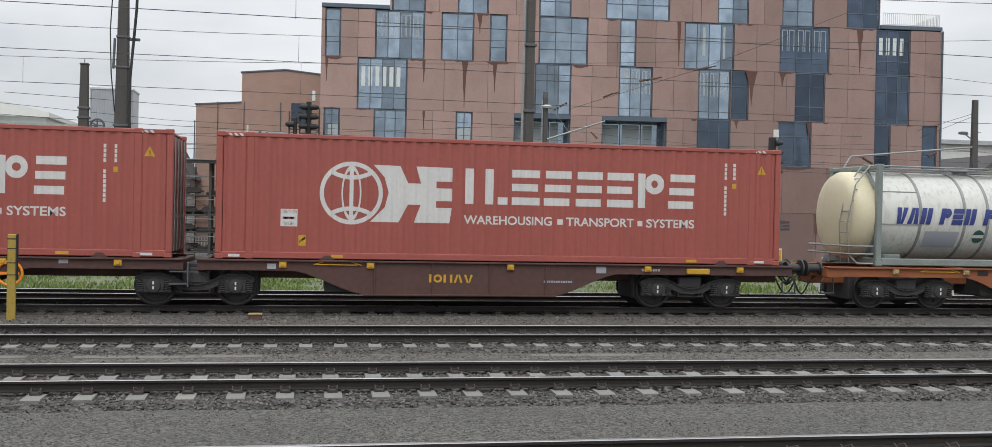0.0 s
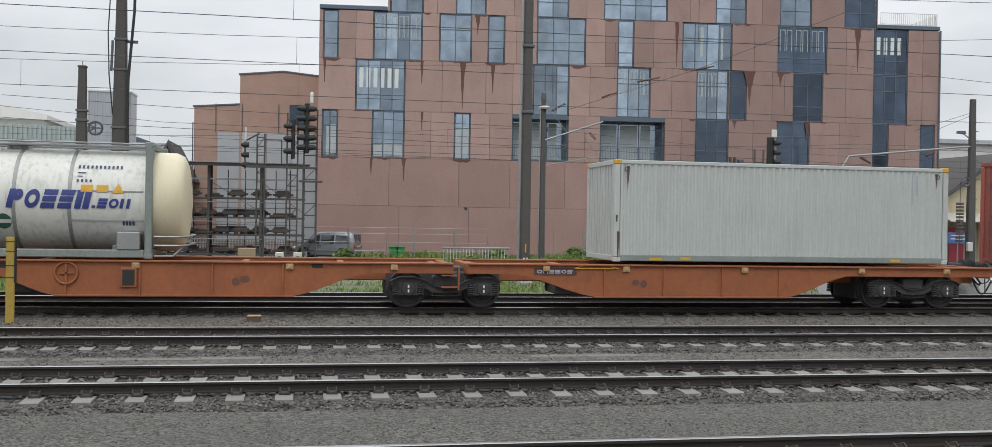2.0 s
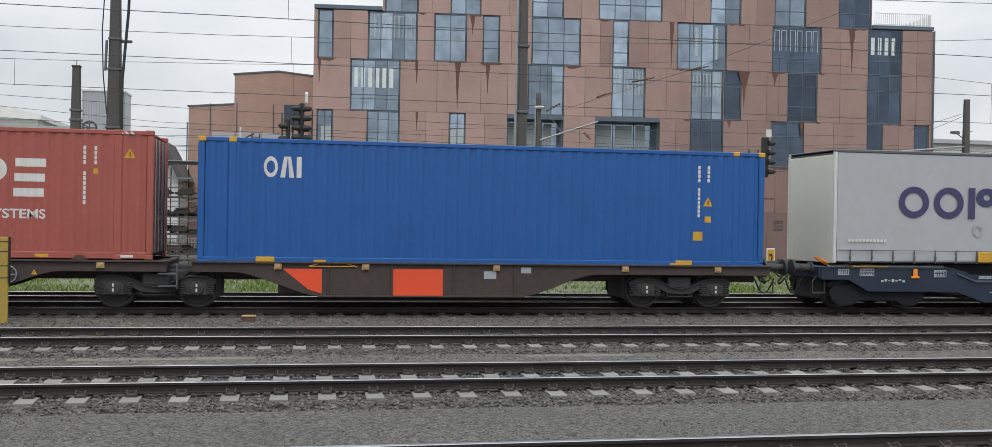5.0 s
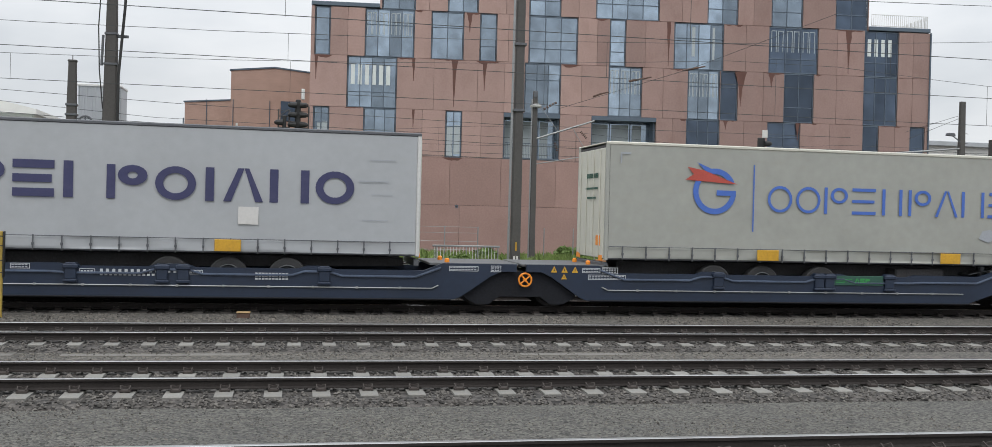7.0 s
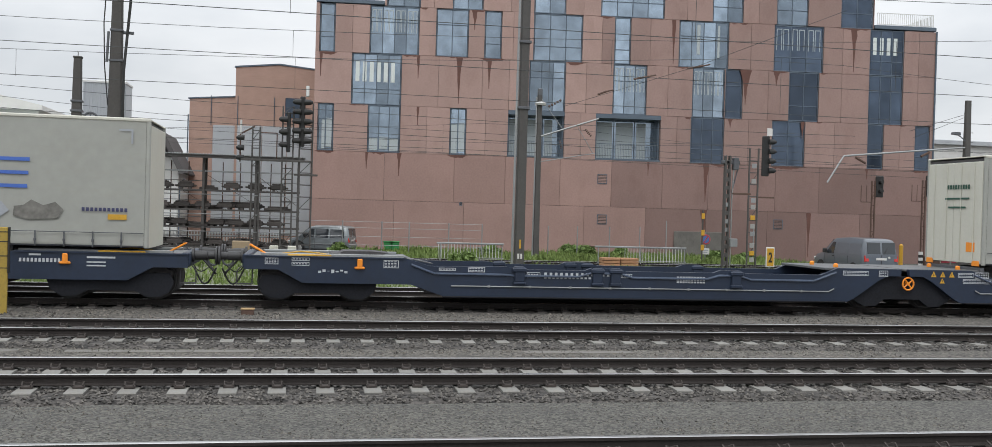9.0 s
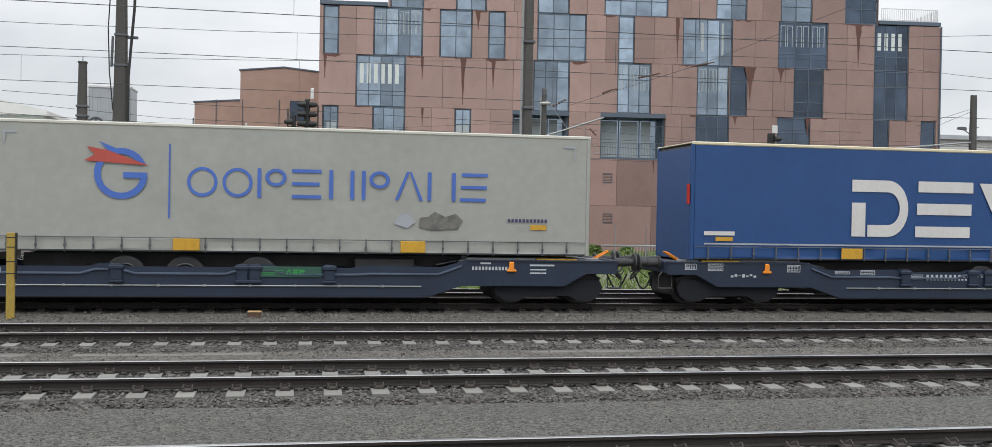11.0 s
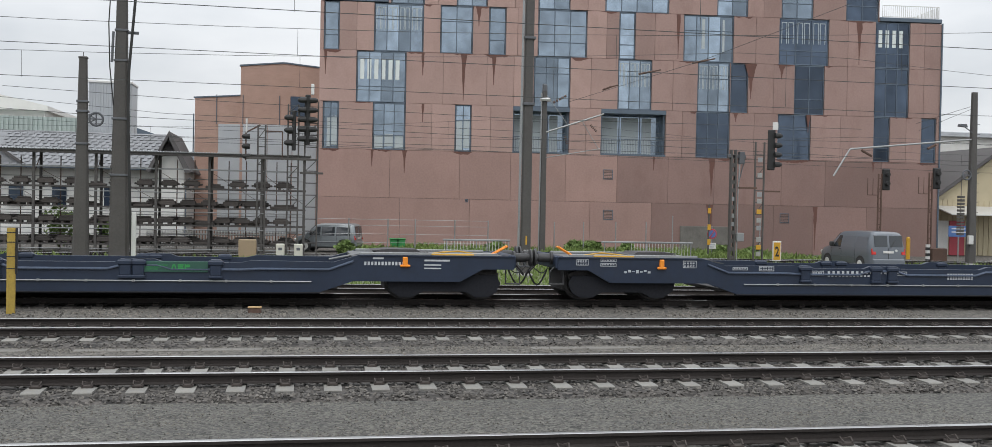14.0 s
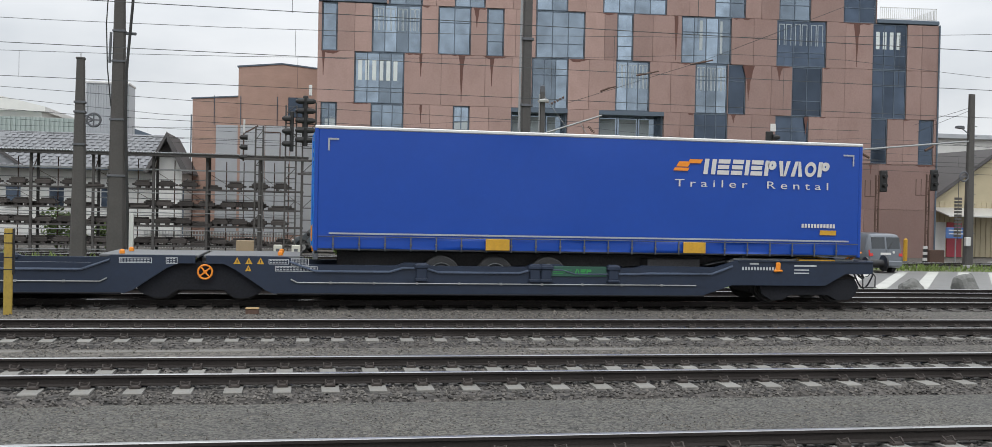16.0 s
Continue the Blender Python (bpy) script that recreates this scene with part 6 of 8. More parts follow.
def plate(x0, z0, x1, z1, rows=2):
    """A data panel: thin outline with rows of small bars."""
    t = 0.014
    out = [rect(x0, z0, x1, z0 + t), rect(x0, z1 - t, x1, z1), rect(x0, z0 + t, x0 + t, z1 - t), rect(x1 - t, z0 + t, x1, z1 - t)]
    h = (z1 - z0 - 2 * t) / rows
    n = max(2, int((x1 - x0) / 0.075))
    w = (x1 - x0 - 4 * t) / n
    return out + [rect(x0 + 2 * t + k * w, z0 + t + h * (j + 0.3), x0 + 2 * t + (k + 0.68) * w, z0 + t + h * (j + 0.75)) for j in range(rows) for k in range(n)]


def build_pocket_wagon(u, label):
    """A pocket wagon for lorry trailers: two platforms on three bogies; x = 0 at the middle bogie."""
    w = thing("pocket_wagon", label, "railway wagon", group="wagons of the train", at=(0, TRACK_Y, 0))
    left = [(-16.55, 1.08), (-12.9, 1.08), (-12.3, 0.90), (-10.45, 0.92), (-10.2, 0.86), (-8.55, 0.86), (-8.35, 0.93), (-7.7, 0.93), (-7.5, 0.86), (-5.25, 0.86), (-5.05, 0.93), (-4.6, 0.93), (-4.4, 0.86), (-2.35, 0.86), (-1.9, 1.04),
            (-0.12, 1.04), (-0.12, 0.86), (-0.5, 0.86), (-0.75, 0.74), (-1.45, 0.26), (-1.62, 0.19), (-11.95, 0.19), (-12.75, 0.46), (-15.25, 0.46), (-15.8, 0.76), (-16.55, 0.76)]
    for s in (-1, 1):
        poly = [(-s * x, z) for x, z in left]
        for y in (-1.33, 1.21):
            beam = part("side_beam", B().prism(poly, y, y + 0.12), M["navy"], w)
            ys = y - 0.05 if y < 0 else y + 0.12
            part("foot_flange", B().box(min(s * 1.7, s * 12.0), max(s * 1.7, s * 12.0), min(ys, y) - 0.01, max(ys + 0.05, y + 0.12), 0.17, 0.205, 0.01), M["nearblack"], beam)
            part("belt_pipe", B().path([(s * 2.0, ys + 0.025, 0.52), (s * 2.15, ys + 0.025, 0.445), (s * 11.8, ys + 0.025, 0.445)], 0.016, 8), M["galv"], beam, "pale pipe along the beam")
            # the folded skin: an upward-facing ledge that follows the beam's top
            out = -1 if y < 0 else 1
            ye = y if y < 0 else y + 0.12
            fold = [(12.75, 0.93), (12.2, 0.73), (10.6, 0.73), (10.3, 0.71), (8.7, 0.71), (8.4, 0.80), (7.65, 0.80), (7.35, 0.71), (5.4, 0.71), (5.1, 0.80), (4.55, 0.80), (4.25, 0.71), (2.55, 0.71), (1.95, 0.93)]
            ledge = B()
            for (p0, q0), (p1, q1) in zip(fold, fold[1:]):
                ring = [(p, ye + out * d, q + e) for p, q in ((s * p0, q0), (s * p1, q1)) for d, e in ((-0.01, 0.035), (0.045, 0.0), (0.045, -0.02), (-0.01, -0.03))]
                ledge.add(ring, [(k, (k + 1) % 4, (k + 1) % 4 + 4, k + 4) for k in range(4)] + [(3, 2, 1, 0), (4, 5, 6, 7)])
            # the paler paint gives this ledge its sky highlight
            part("fold", ledge, M["navylit"], beam, "pale edge of the folded skin, its sky highlight painted in")
            for q in range(9):
                part("pipe_clamp", B().box(s * (2.9 + q) - 0.025, s * (2.9 + q) + 0.025, min(ys, y), max(ys + 0.05, y + 0.12), 0.42, 0.475), M["galv"], beam)
            for xx in ((4.65, 7.77, 8.23, 10.16) if s < 0 else (5.0, 7.72, 8.0, 9.67)):
                part("bracket", B().box(s * xx - 0.125, s * xx + 0.125, min(ys, y) - 0.02, max(ys + 0.05, y + 0.12) + 0.01, 0.56, 0.93, 0.02).box(s * xx - 0.17, s * xx + 0.17, min(ys, y) - 0.045, max(ys + 0.05, y + 0.12), 0.80, 0.90, 0.02).box(s * xx - 0.15, s * xx + 0.15, min(ys, y) - 0.04, max(ys + 0.05, y + 0.12), 0.50, 0.57, 0.015), M["navy"], beam)
            part("edge_strip", B().prism([(-s * x, z) for x, z in ((-16.55, 1.08), (-12.9, 1.08), (-12.9, 1.05), (-16.55, 1.05))], y - 0.03 if y < 0 else y + 0.12, y if y < 0 else y + 0.15), M["navy"], beam)
        part("pocket_floor", B().box(min(s * 2.6, s * 12.4), max(s * 2.6, s * 12.4), -1.2, 1.2, 0.26, 0.34, 0.01), M["bogie"], w)
        part("end_deck", B().box(min(s * 12.7, s * 16.4), max(s * 12.7, s * 16.4), -1.2, 1.2, 0.98, 1.06, 0.015), M["deck"], w, "worn grey end deck plate")
        part("headstock", B().box(min(s * 16.4, s * 16.6), max(s * 16.4, s * 16.6), -1.30, 1.30, 0.78, 1.10, 0.03), M["navy"], w)
        hitch = B().box(min(s * 13.3, s * 14.6), max(s * 13.3, s * 14.6), -0.7, 0.7, 1.06, 1.12, 0.03).prism([(-s * x, z) for x, z in ((-14.4, 1.12), (-13.4, 1.12), (-13.2, 1.15), (-13.6, 1.185), (-14.3, 1.18))], -0.5, 0.5)
        part("trailer_hitch", hitch, M["bogie"], w, "black trailer hitch plate")
        part("folding_flap", B().prism([(-s * x, z) for x, z in ((-12.95, 1.075), (-12.2, 0.93), (-12.2, 0.95), (-12.95, 1.10))], -1.0, -0.55), M["deck"], w, "worn folding flap")
        part("guide_rail", B().box(min(s * 12.9, s * 16.2), max(s * 12.9, s * 16.2), -1.02, -0.97, 1.06, 1.125, 0.01), M["galv"], w, "pale guide rail on the deck")
        part("guide_rail", B().box(min(s * 12.9, s * 16.2), max(s * 12.9, s * 16.2), 0.97, 1.02, 1.06, 1.125, 0.01), M["galv"], w)
        part("deck_cable", B().path([(s * 15.9, -0.6, 1.07), (s * 15.3, -0.75, 1.16), (s * 14.9, -0.5, 1.12), (s * 14.5, -0.8, 1.08)], 0.018, 6), M["yellow"], w, "yellow cable on the deck")
        part("safety_lever", B().path([(s * 16.1, -0.95, 1.1), (s * 16.45, -0.95, 1.30), (s * 16.45, -0.75, 1.30), (s * 16.1, -0.75, 1.1), (s * 16.1, -0.95, 1.1)], 0.022, 6), M["signal_orange"], w, "orange folding lever")
        part("lashing_hook", B().box(s * 13.95 - 0.06, s * 13.95 + 0.06, -1.39, -1.33, 0.80, 1.04, 0.02).box(s * 13.95 - 0.12, s * 13.95 + 0.12, -1.395, -1.34, 0.80, 0.86, 0.02), M["signal_orange"], w, "orange jacking hook")
        part("wheel_chock_rail", B().box(min(s * 14.6, s * 15.6), max(s * 14.6, s * 15.6), -1.18, -1.05, 1.06, 1.11, 0.01), M["yellow"], w)
        build_bogie(w, s * 14.9, False)
        # added dark sheet: the shade over the end bogie drawn as a plate
        part("bogie_sheet", B().prism([(s * q, z) for q, z in ((13.5, 0.62), (16.15, 0.62), (16.25, 0.42), (16.15, 0.20), (15.95, 0.09), (15.65, 0.09), (15.4, 0.22), (14.4, 0.22), (14.15, 0.09), (13.85, 0.09), (13.6, 0.25))], -1.19, -1.11), M["nearblack"], w, "near-black bogie sheet: cover in the middle, painted shade at the ends")
        build_buffers(w, s * 16.6, s)
        part("cross_tie", B().box(s * 7.0 - 0.15, s * 7.0 + 0.15, -1.2, 1.2, 0.34, 0.42, 0.02).box(s * 3.4 - 0.15, s * 3.4 + 0.15, -1.2, 1.2, 0.34, 0.6, 0.02), M["navy"], w)
        for y in (-0.95, 0.3):
            part("position_knob", B().lathe([(0, 0.06), (0.07, 0.06), (0.1, 0.03)], (s * 1.75, y, 1.05), "z", 12), M["signal_orange"], w, "orange knob")
    part("centre_deck", B().box(-2.2, -0.05, -1.2, 1.2, 0.98, 1.045, 0.012).box(0.05, 2.2, -1.2, 1.2, 0.98, 1.045, 0.012), M["deck"], w, "worn grey deck plates over the middle bogie")
    build_bogie(w, 0.0, False)
    part("bogie_sheet", B().prism([(-1.45, 0.42), (-1.3, 0.86), (1.3, 0.86), (1.45, 0.42), (1.32, 0.2), (1.05, 0.08), (0.75, 0.08), (0.5, 0.26), (-0.5, 0.26), (-0.75, 0.08), (-1.05, 0.08), (-1.32, 0.2)], -1.19, -1.11), M["nearblack"], w, "near-black bogie sheet: cover in the middle, painted shade at the ends")
    part("handbrake_wheel", B().torus((0.1, -1.30, 0.67), 0.155, 0.022, "y").tube((0.0, -1.30, 0.79), (0.2, -1.30, 0.55), 0.02, 6).tube((-0.02, -1.30, 0.57), (0.22, -1.30, 0.77), 0.02, 6).tube((0.1, -1.32, 0.67), (0.1, -1.1, 0.67), 0.04, 8), M["signal_orange"], w, "orange handbrake wheel")
    y = -1.334
    decal("number_plate_bars", [rect(-9.55 + k * 0.13, 0.73, -9.485 + k * 0.13, 0.80) for k in range(13)] + [rect(-9.55 + k * 0.10, 0.655, -9.49 + k * 0.10, 0.70) for k in range(12)] + plate(-7.65, 0.70, -7.35, 0.80, 1) + plate(-9.98, 0.68, -9.65, 0.80, 1), y, M["stencil"], w, "white bars of vehicle data")
    decal("data_marks", [rect(-6.2 + k * 0.075, 0.60 + j * 0.06, -6.145 + k * 0.075, 0.64 + j * 0.06) for k in range(10) for j in range(3)] + plate(-12.1, 0.80, -11.7, 0.87, 1) + plate(-11.4, 0.78, -11.0, 0.9, 2)
          + plate(-1.75, 0.86, -1.05, 0.98) + plate(-0.75, 0.85, -0.5, 1.0, 3) + plate(-16.1, 0.88, -15.8, 1.03, 4) + plate(-15.5, 0.97, -15.1, 1.05, 1) + plate(-15.5, 0.86, -15.1, 0.94, 1) + plate(-13.4, 0.84, -13.05, 1.02, 4)
          + [rect(-14.9 + k * 0.1, 0.70 + 0.02 * (k % 3), -14.83 + k * 0.1, 0.75 + 0.03 * (k % 2)) for k in range(7)], y, M["stencil"], w, "small white data marks")
    decal("data_marks", [rect(13.0 + k * 0.08, 0.84, 13.05 + k * 0.08, 0.92) for k in range(12)] + [rect(13.2, 0.98, 13.45, 1.02), rect(14.4, 0.94, 15.0, 0.98), rect(14.4, 0.84, 14.8, 0.87), rect(14.4, 0.76, 14.8, 0.79)]
          + plate(1.5, 0.86, 1.95, 0.98) + plate(2.0, 0.84, 2.4, 1.0, 3) + plate(1.65, 0.70, 2.6, 0.82), y, M["stencil"], w, "small white data marks")
    for x in (0.72, 0.98, 1.24):
        warning("warning_sign", x, 0.86, 0.16, w, y)
    warning("warning_sign", 0.98, 0.70, 0.14, w, y)
    part("operator_plate", B().box(8.1, 9.5, -1.36, -1.335, 0.64, 0.885, 0.008), M["greenplate"], w, "dark green operator plate")
    decal("operator_mark", slant([rect(8.17, 0.70, 8.42, 0.715), rect(8.15, 0.745, 8.5, 0.76), rect(8.15, 0.79, 8.6, 0.805)], 0.7, 0.3) + signs("AEP", 8.7, 0.70, 9.12, 0.82, 0.25), -1.361, M["green"], w, "bright green mark of plain shapes")
    MOVERS.append((w, u))
    return w


for u0, label in ((89.41, "slate-blue pocket wagon loaded with two trailers"), (123.75, "slate-blue pocket wagon with an empty front pocket"),
                  (158.15, "slate-blue pocket wagon with an empty rear pocket"), (192.33, "slate-blue pocket wagon at the end of the train")):
    build_pocket_wagon(u0, label)


def sheet(x0, x1, z0, z1, y, seed, depth=0.02, side=-1):
    """A slightly slack curtain sheet with thickness."""
    b = B()
    nx, nz = 56, 12
    pts = []
    for j in range(nz + 1):
        for i in range(nx + 1):
            x, z = x0 + (x1 - x0) * i / nx, z0 + (z1 - z0) * j / nz
            edge = min(1.0, 4 * min(i, nx - i) / nx, 6 * min(j, nz - j) / nz)
            k = noise.noise((x * 0.7, z * 0.5, seed)) * depth + noise.noise((x * 3.0, z * 0.6, seed + 9)) * depth * 0.35
            pts.append((x, y + side * (k * edge), z))
    b.add(pts, [(j * (nx + 1) + i, j * (nx + 1) + i + 1, (j + 1) * (nx + 1) + i + 1, (j + 1) * (nx + 1) + i) for j in range(nz) for i in range(nx)])
    return b


def build_trailer(u, label, cloth, roofmat, rear, wheels, rear_left, band=None, z0=1.17, top=4.08, flaps=(4.1, 9.1), strip=True, length=13.75):
    """A curtain-sided lorry trailer; x = 0 at its left end. wheels: axle places; rear_left: the door end lies at x = 0."""
    c = thing("trailer", label, "trailer", group="lorry trailers on the train", at=(0, TRACK_Y, 0))
    L, half = length, 1.26
    zb = z0 + 0.33
    part("inner_box", B().box(0.05, L - 0.05, -half + 0.06, half - 0.06, z0 + 0.08, top - 0.08), M["bogie"], c)
    for s in (-1, 1):
        cur = part("curtain", sheet(0.10, L - 0.10, zb, top - 0.08, s * half, u + s, 0.02, s), cloth, c, smooth=True)
        part("curtain_hem", sheet(0.10, L - 0.10, z0 + 0.06, zb, s * (half + 0.004), u + 5 * s, 0.055, s), band or cloth, c, smooth=True)
        ya, yb = sorted((s * (half + 0.02), s * (half - 0.06)))
        part("roof_rail", B().box(0, L, ya, yb, top - 0.085, top, 0.02), roofmat, c)
        part("side_rave", B().box(0.05, L - 0.05, *sorted((s * (half - 0.02), s * (half - 0.09))), z0 + 0.02, z0 + 0.10, 0.015), M["steel"], c)
        if s < 0:
            x = 0.45
            k = 0
            while x < L - 0.3:
                st = B().box(x - 0.015, x + 0.015, -half - 0.066, -half - 0.048, z0 + 0.01, zb + 0.03).box(x - 0.026, x + 0.026, -half - 0.08, -half - 0.048, z0 + 0.13, z0 + 0.19, 0.006)
                part("strap_buckle", st, M["steel"], c, "dark strap with buckle")
                x += 0.6
            part("hem_rope", B().tube((0.1, -half - 0.05, z0 + 0.34), (L - 0.1, -half - 0.05, z0 + 0.34), 0.010, 6), M["steel"], c)
            for x in flaps:
                part("lifting_flap", B().box(x, x + 0.58, -half - 0.115, -half - 0.09, z0 + 0.06, z0 + 0.33, 0.01), M["yellow"], c, "yellow lifting point flap")
            if strip:
                decal("stripe", [rect(0.35, zb + 0.06, L - 0.35, zb + 0.10)], -half - 0.022, M["greybar"], c, "pale reflective stripe")
        for x in (0.0, L - 0.1):
            ya, yb = sorted((s * (half + 0.012), s * (half - 0.08)))
            part("corner_post", B().box(x, x + 0.1, ya, yb, z0, top - 0.02, 0.02), M["alu"] if roofmat is M["steel"] else cloth, c)
    part("roof", B().box(0.02, L - 0.02, -half + 0.03, half - 0.03, top - 0.04, top - 0.01, 0.008), roofmat, c)
    xr, xf = (0.0, L) if rear_left else (L, 0.0)
    d = 1 if rear_left else -1
    for s in (0, 1):
        y0 = -half + 0.08 + s * 1.175
        door = part("rear_door", B().box(*sorted((xr - d * 0.02, xr + d * 0.04)), y0, y0 + 1.165, z0 + 0.05, top - 0.16, 0.012), rear, c, "rear door leaf")
        for q in (0.3, 0.85):
            part("lock_rod", B().tube((xr - d * 0.035, y0 + q, z0 + 0.1), (xr - d * 0.035, y0 + q, top - 0.2), 0.016, 6), rear, door)
    part("front_wall", B().box(*sorted((xf, xf - d * 0.05)), -half + 0.08, half - 0.08, z0, top - 0.14, 0.01), rear, c)
    bumper = part("rear_bumper", B().box(*sorted((xr, xr + d * 0.12)), -1.2, 1.2, z0 - 0.22, z0 - 0.05, 0.02), M["steel"], c)
    for y in (-1.15, 0.85):
        part("tail_lamp", B().box(*sorted((xr - d * 0.03, xr)), y, y + 0.3, z0 - 0.02, z0 + 0.12, 0.01), M["signal_orange"], c, "orange tail lamp cluster")
    part("rear_plate", B().box(*sorted((xr - d * 0.03, xr - d * 0.021)), -0.95, -0.6, z0 + 0.35, z0 + 0.6), M["signal_orange"], c, "orange hazard plate")
    for y in (-0.5, 0.4):
        part("chassis_beam", B().prism([(0.6, z0 - 0.05), (L - 0.3, z0 - 0.05), (L - 0.3, z0 - 0.25), (4.0 if not rear_left else 0.6, z0 - 0.4), (0.6, z0 - 0.25)], y, y + 0.1), M["bogie"], c)
    tyre = B().lathe([(0.0, 0.33), (-0.17, 0.335), (-0.17, 0.47), (-0.14, 0.505), (0.14, 0.505), (0.17, 0.47), (0.17, 0.335), (0.0, 0.33)], (0, 0, 0), "y", 28, False)
    rim = B().lathe([(-0.165, 0.335), (-0.15, 0.31), (-0.06, 0.26), (-0.08, 0.13), (-0.16, 0.115), (-0.17, 0.004)], (0, 0, 0), "y", 24, False)
    tm, rm = tyre.mesh("tyre", M["rubber"], True), rim.mesh("rim", M["steel"], True)
    ring = B().torus((0, -0.16, 0), 0.318, 0.014, "y", 24, 5).mesh("rim_edge", M["galv"], True)
    nuts = B()
    for k in range(10):
        a = 2 * math.pi * k / 10
        nuts.tube((0.165 * math.cos(a), -0.13, 0.165 * math.sin(a)), (0.165 * math.cos(a), -0.07, 0.165 * math.sin(a)), 0.017, 5)
    nuts = nuts.lathe([(-0.19, 0.0), (-0.185, 0.085), (-0.1, 0.10)], (0, 0, 0), "y", 14).mesh("hub", M["galv"], True)
    for x in wheels:
        for y in (-1.03, 1.03):
            wh = part("wheel", tm, None, c, "black tyre on a pale rim", at=pose(x, y, 0.64 if z0 > 1.15 else 0.58, 0, 0, 0 if y < 0 else 180) @ Matrix.Scale(0.9, 4))
            part("rim", rm, None, wh)
            part("rim_edge", ring, None, wh)
            part("hub", nuts, None, wh)
        part("axle", B().tube((x, -0.9, 0.62), (x, 0.9, 0.62), 0.07, 8), M["bogie"], c)
    leg = L - 3.0 if rear_left else 3.0
    for y in (-0.9, 0.8):
        part("landing_leg", B().box(leg - 0.07, leg + 0.07, y, y + 0.13, 0.5, z0, 0.015), M["steel"], c)
    if rear_left:
        part("pallet_box", B().box(leg - 2.6, leg - 1.2, -1.0, 1.0, 0.55, z0 - 0.1, 0.03), M["bogie"], c)
    MOVERS.append((c, u))
    return c


SKIN = -1.286


def letters(kinds, x0, z0, x1, z1, weight, parent, mat, label, lean=0.0):
    """A row of plain shapes, one painted mark after another."""
    wide = {"I": 0.35}
    total = sum(wide.get(k, 1.0) + 0.16 for k in kinds) - 0.16
    unit, x = (x1 - x0) / total, x0
    for k in kinds:
        w = wide.get(k, 1.0) * unit
        decal("lettering", slant(signs(k, x, z0, x + w, z1, weight), z0, lean), SKIN, mat, parent, label)
        x += w + 0.16 * unit

t1 = build_trailer(73.2, "pale grey curtain-sided trailer with large dark lettering", M["curtain"], M["steel"], M["offwhite"], (8.1, 9.4, 10.72), False, M["curtain"], flaps=(4.05, 9.1), strip=False)
letters("OOPEI", 1.8, 2.36, 6.1, 3.17, 0.2, t1, M["ink"], "large dark blue shape of lettering")
letters("POIAUO", 6.75, 2.36, 12.2, 3.12, 0.2, t1, M["ink"], "large dark blue shape of lettering")
decal("white_patch", [rect(9.6, 1.85, 10.05, 2.25)], SKIN, M["white"], t1, "pale mended patch")
decal("code_marks", [rect(0.4 + k * 0.1, 1.72, 0.47 + k * 0.1, 1.8) for k in range(11)], SKIN, M["white"], t1)
decal("scuff", [rect(12.4, 2.0, 13.0, 2.02), rect(12.6, 2.6, 13.1, 2.615), rect(12.3, 2.9, 13.0, 2.93), rect(12.55, 3.4, 13.15, 3.42)] + arc(4.1, 2.05, 0.1, 0.16, n=10), SKIN, M["greybar"], t1, "grey scuffs on the curtain")


def emblem(t, x):
    e = x - 0.42
    decal("emblem", arc(e + 0.78, 2.93, 0.43, 0.57, 25, 350, 28), SKIN, M["logo_blue"], t, "blue curved emblem")
    decal("emblem_bar", [rect(e + 0.83, 2.83, e + 1.34, 2.96)], SKIN - 0.003, M["logo_blue"], t)
    decal("emblem_tip", [[(e + 0.3, 3.64), (e + 0.8, 3.44), (e + 1.05, 3.44), (e + 0.62, 3.33)]], SKIN - 0.003, M["logo_blue"], t)
    decal("emblem_flag", [[(e, 3.20), (e + 1.38, 3.12), (e + 0.5, 3.44), (e + 0.05, 3.52), (e + 0.22, 3.34)]], SKIN - 0.006, M["logo_red"], t, "dull red pointed flag")
    decal("emblem_line", [rect(x + 1.38, 1.95, x + 1.415, 3.62)], SKIN, M["logo_blue"], t)
    letters("OOPEI", x + 1.78, 2.45, x + 5.1, 3.12, 0.105, t, M["logo_blue"], "blue shape of lettering")
    letters("IPAUS", x + 5.35, 2.45, x + 8.65, 3.12, 0.105, t, M["logo_blue"], "blue shape of lettering")


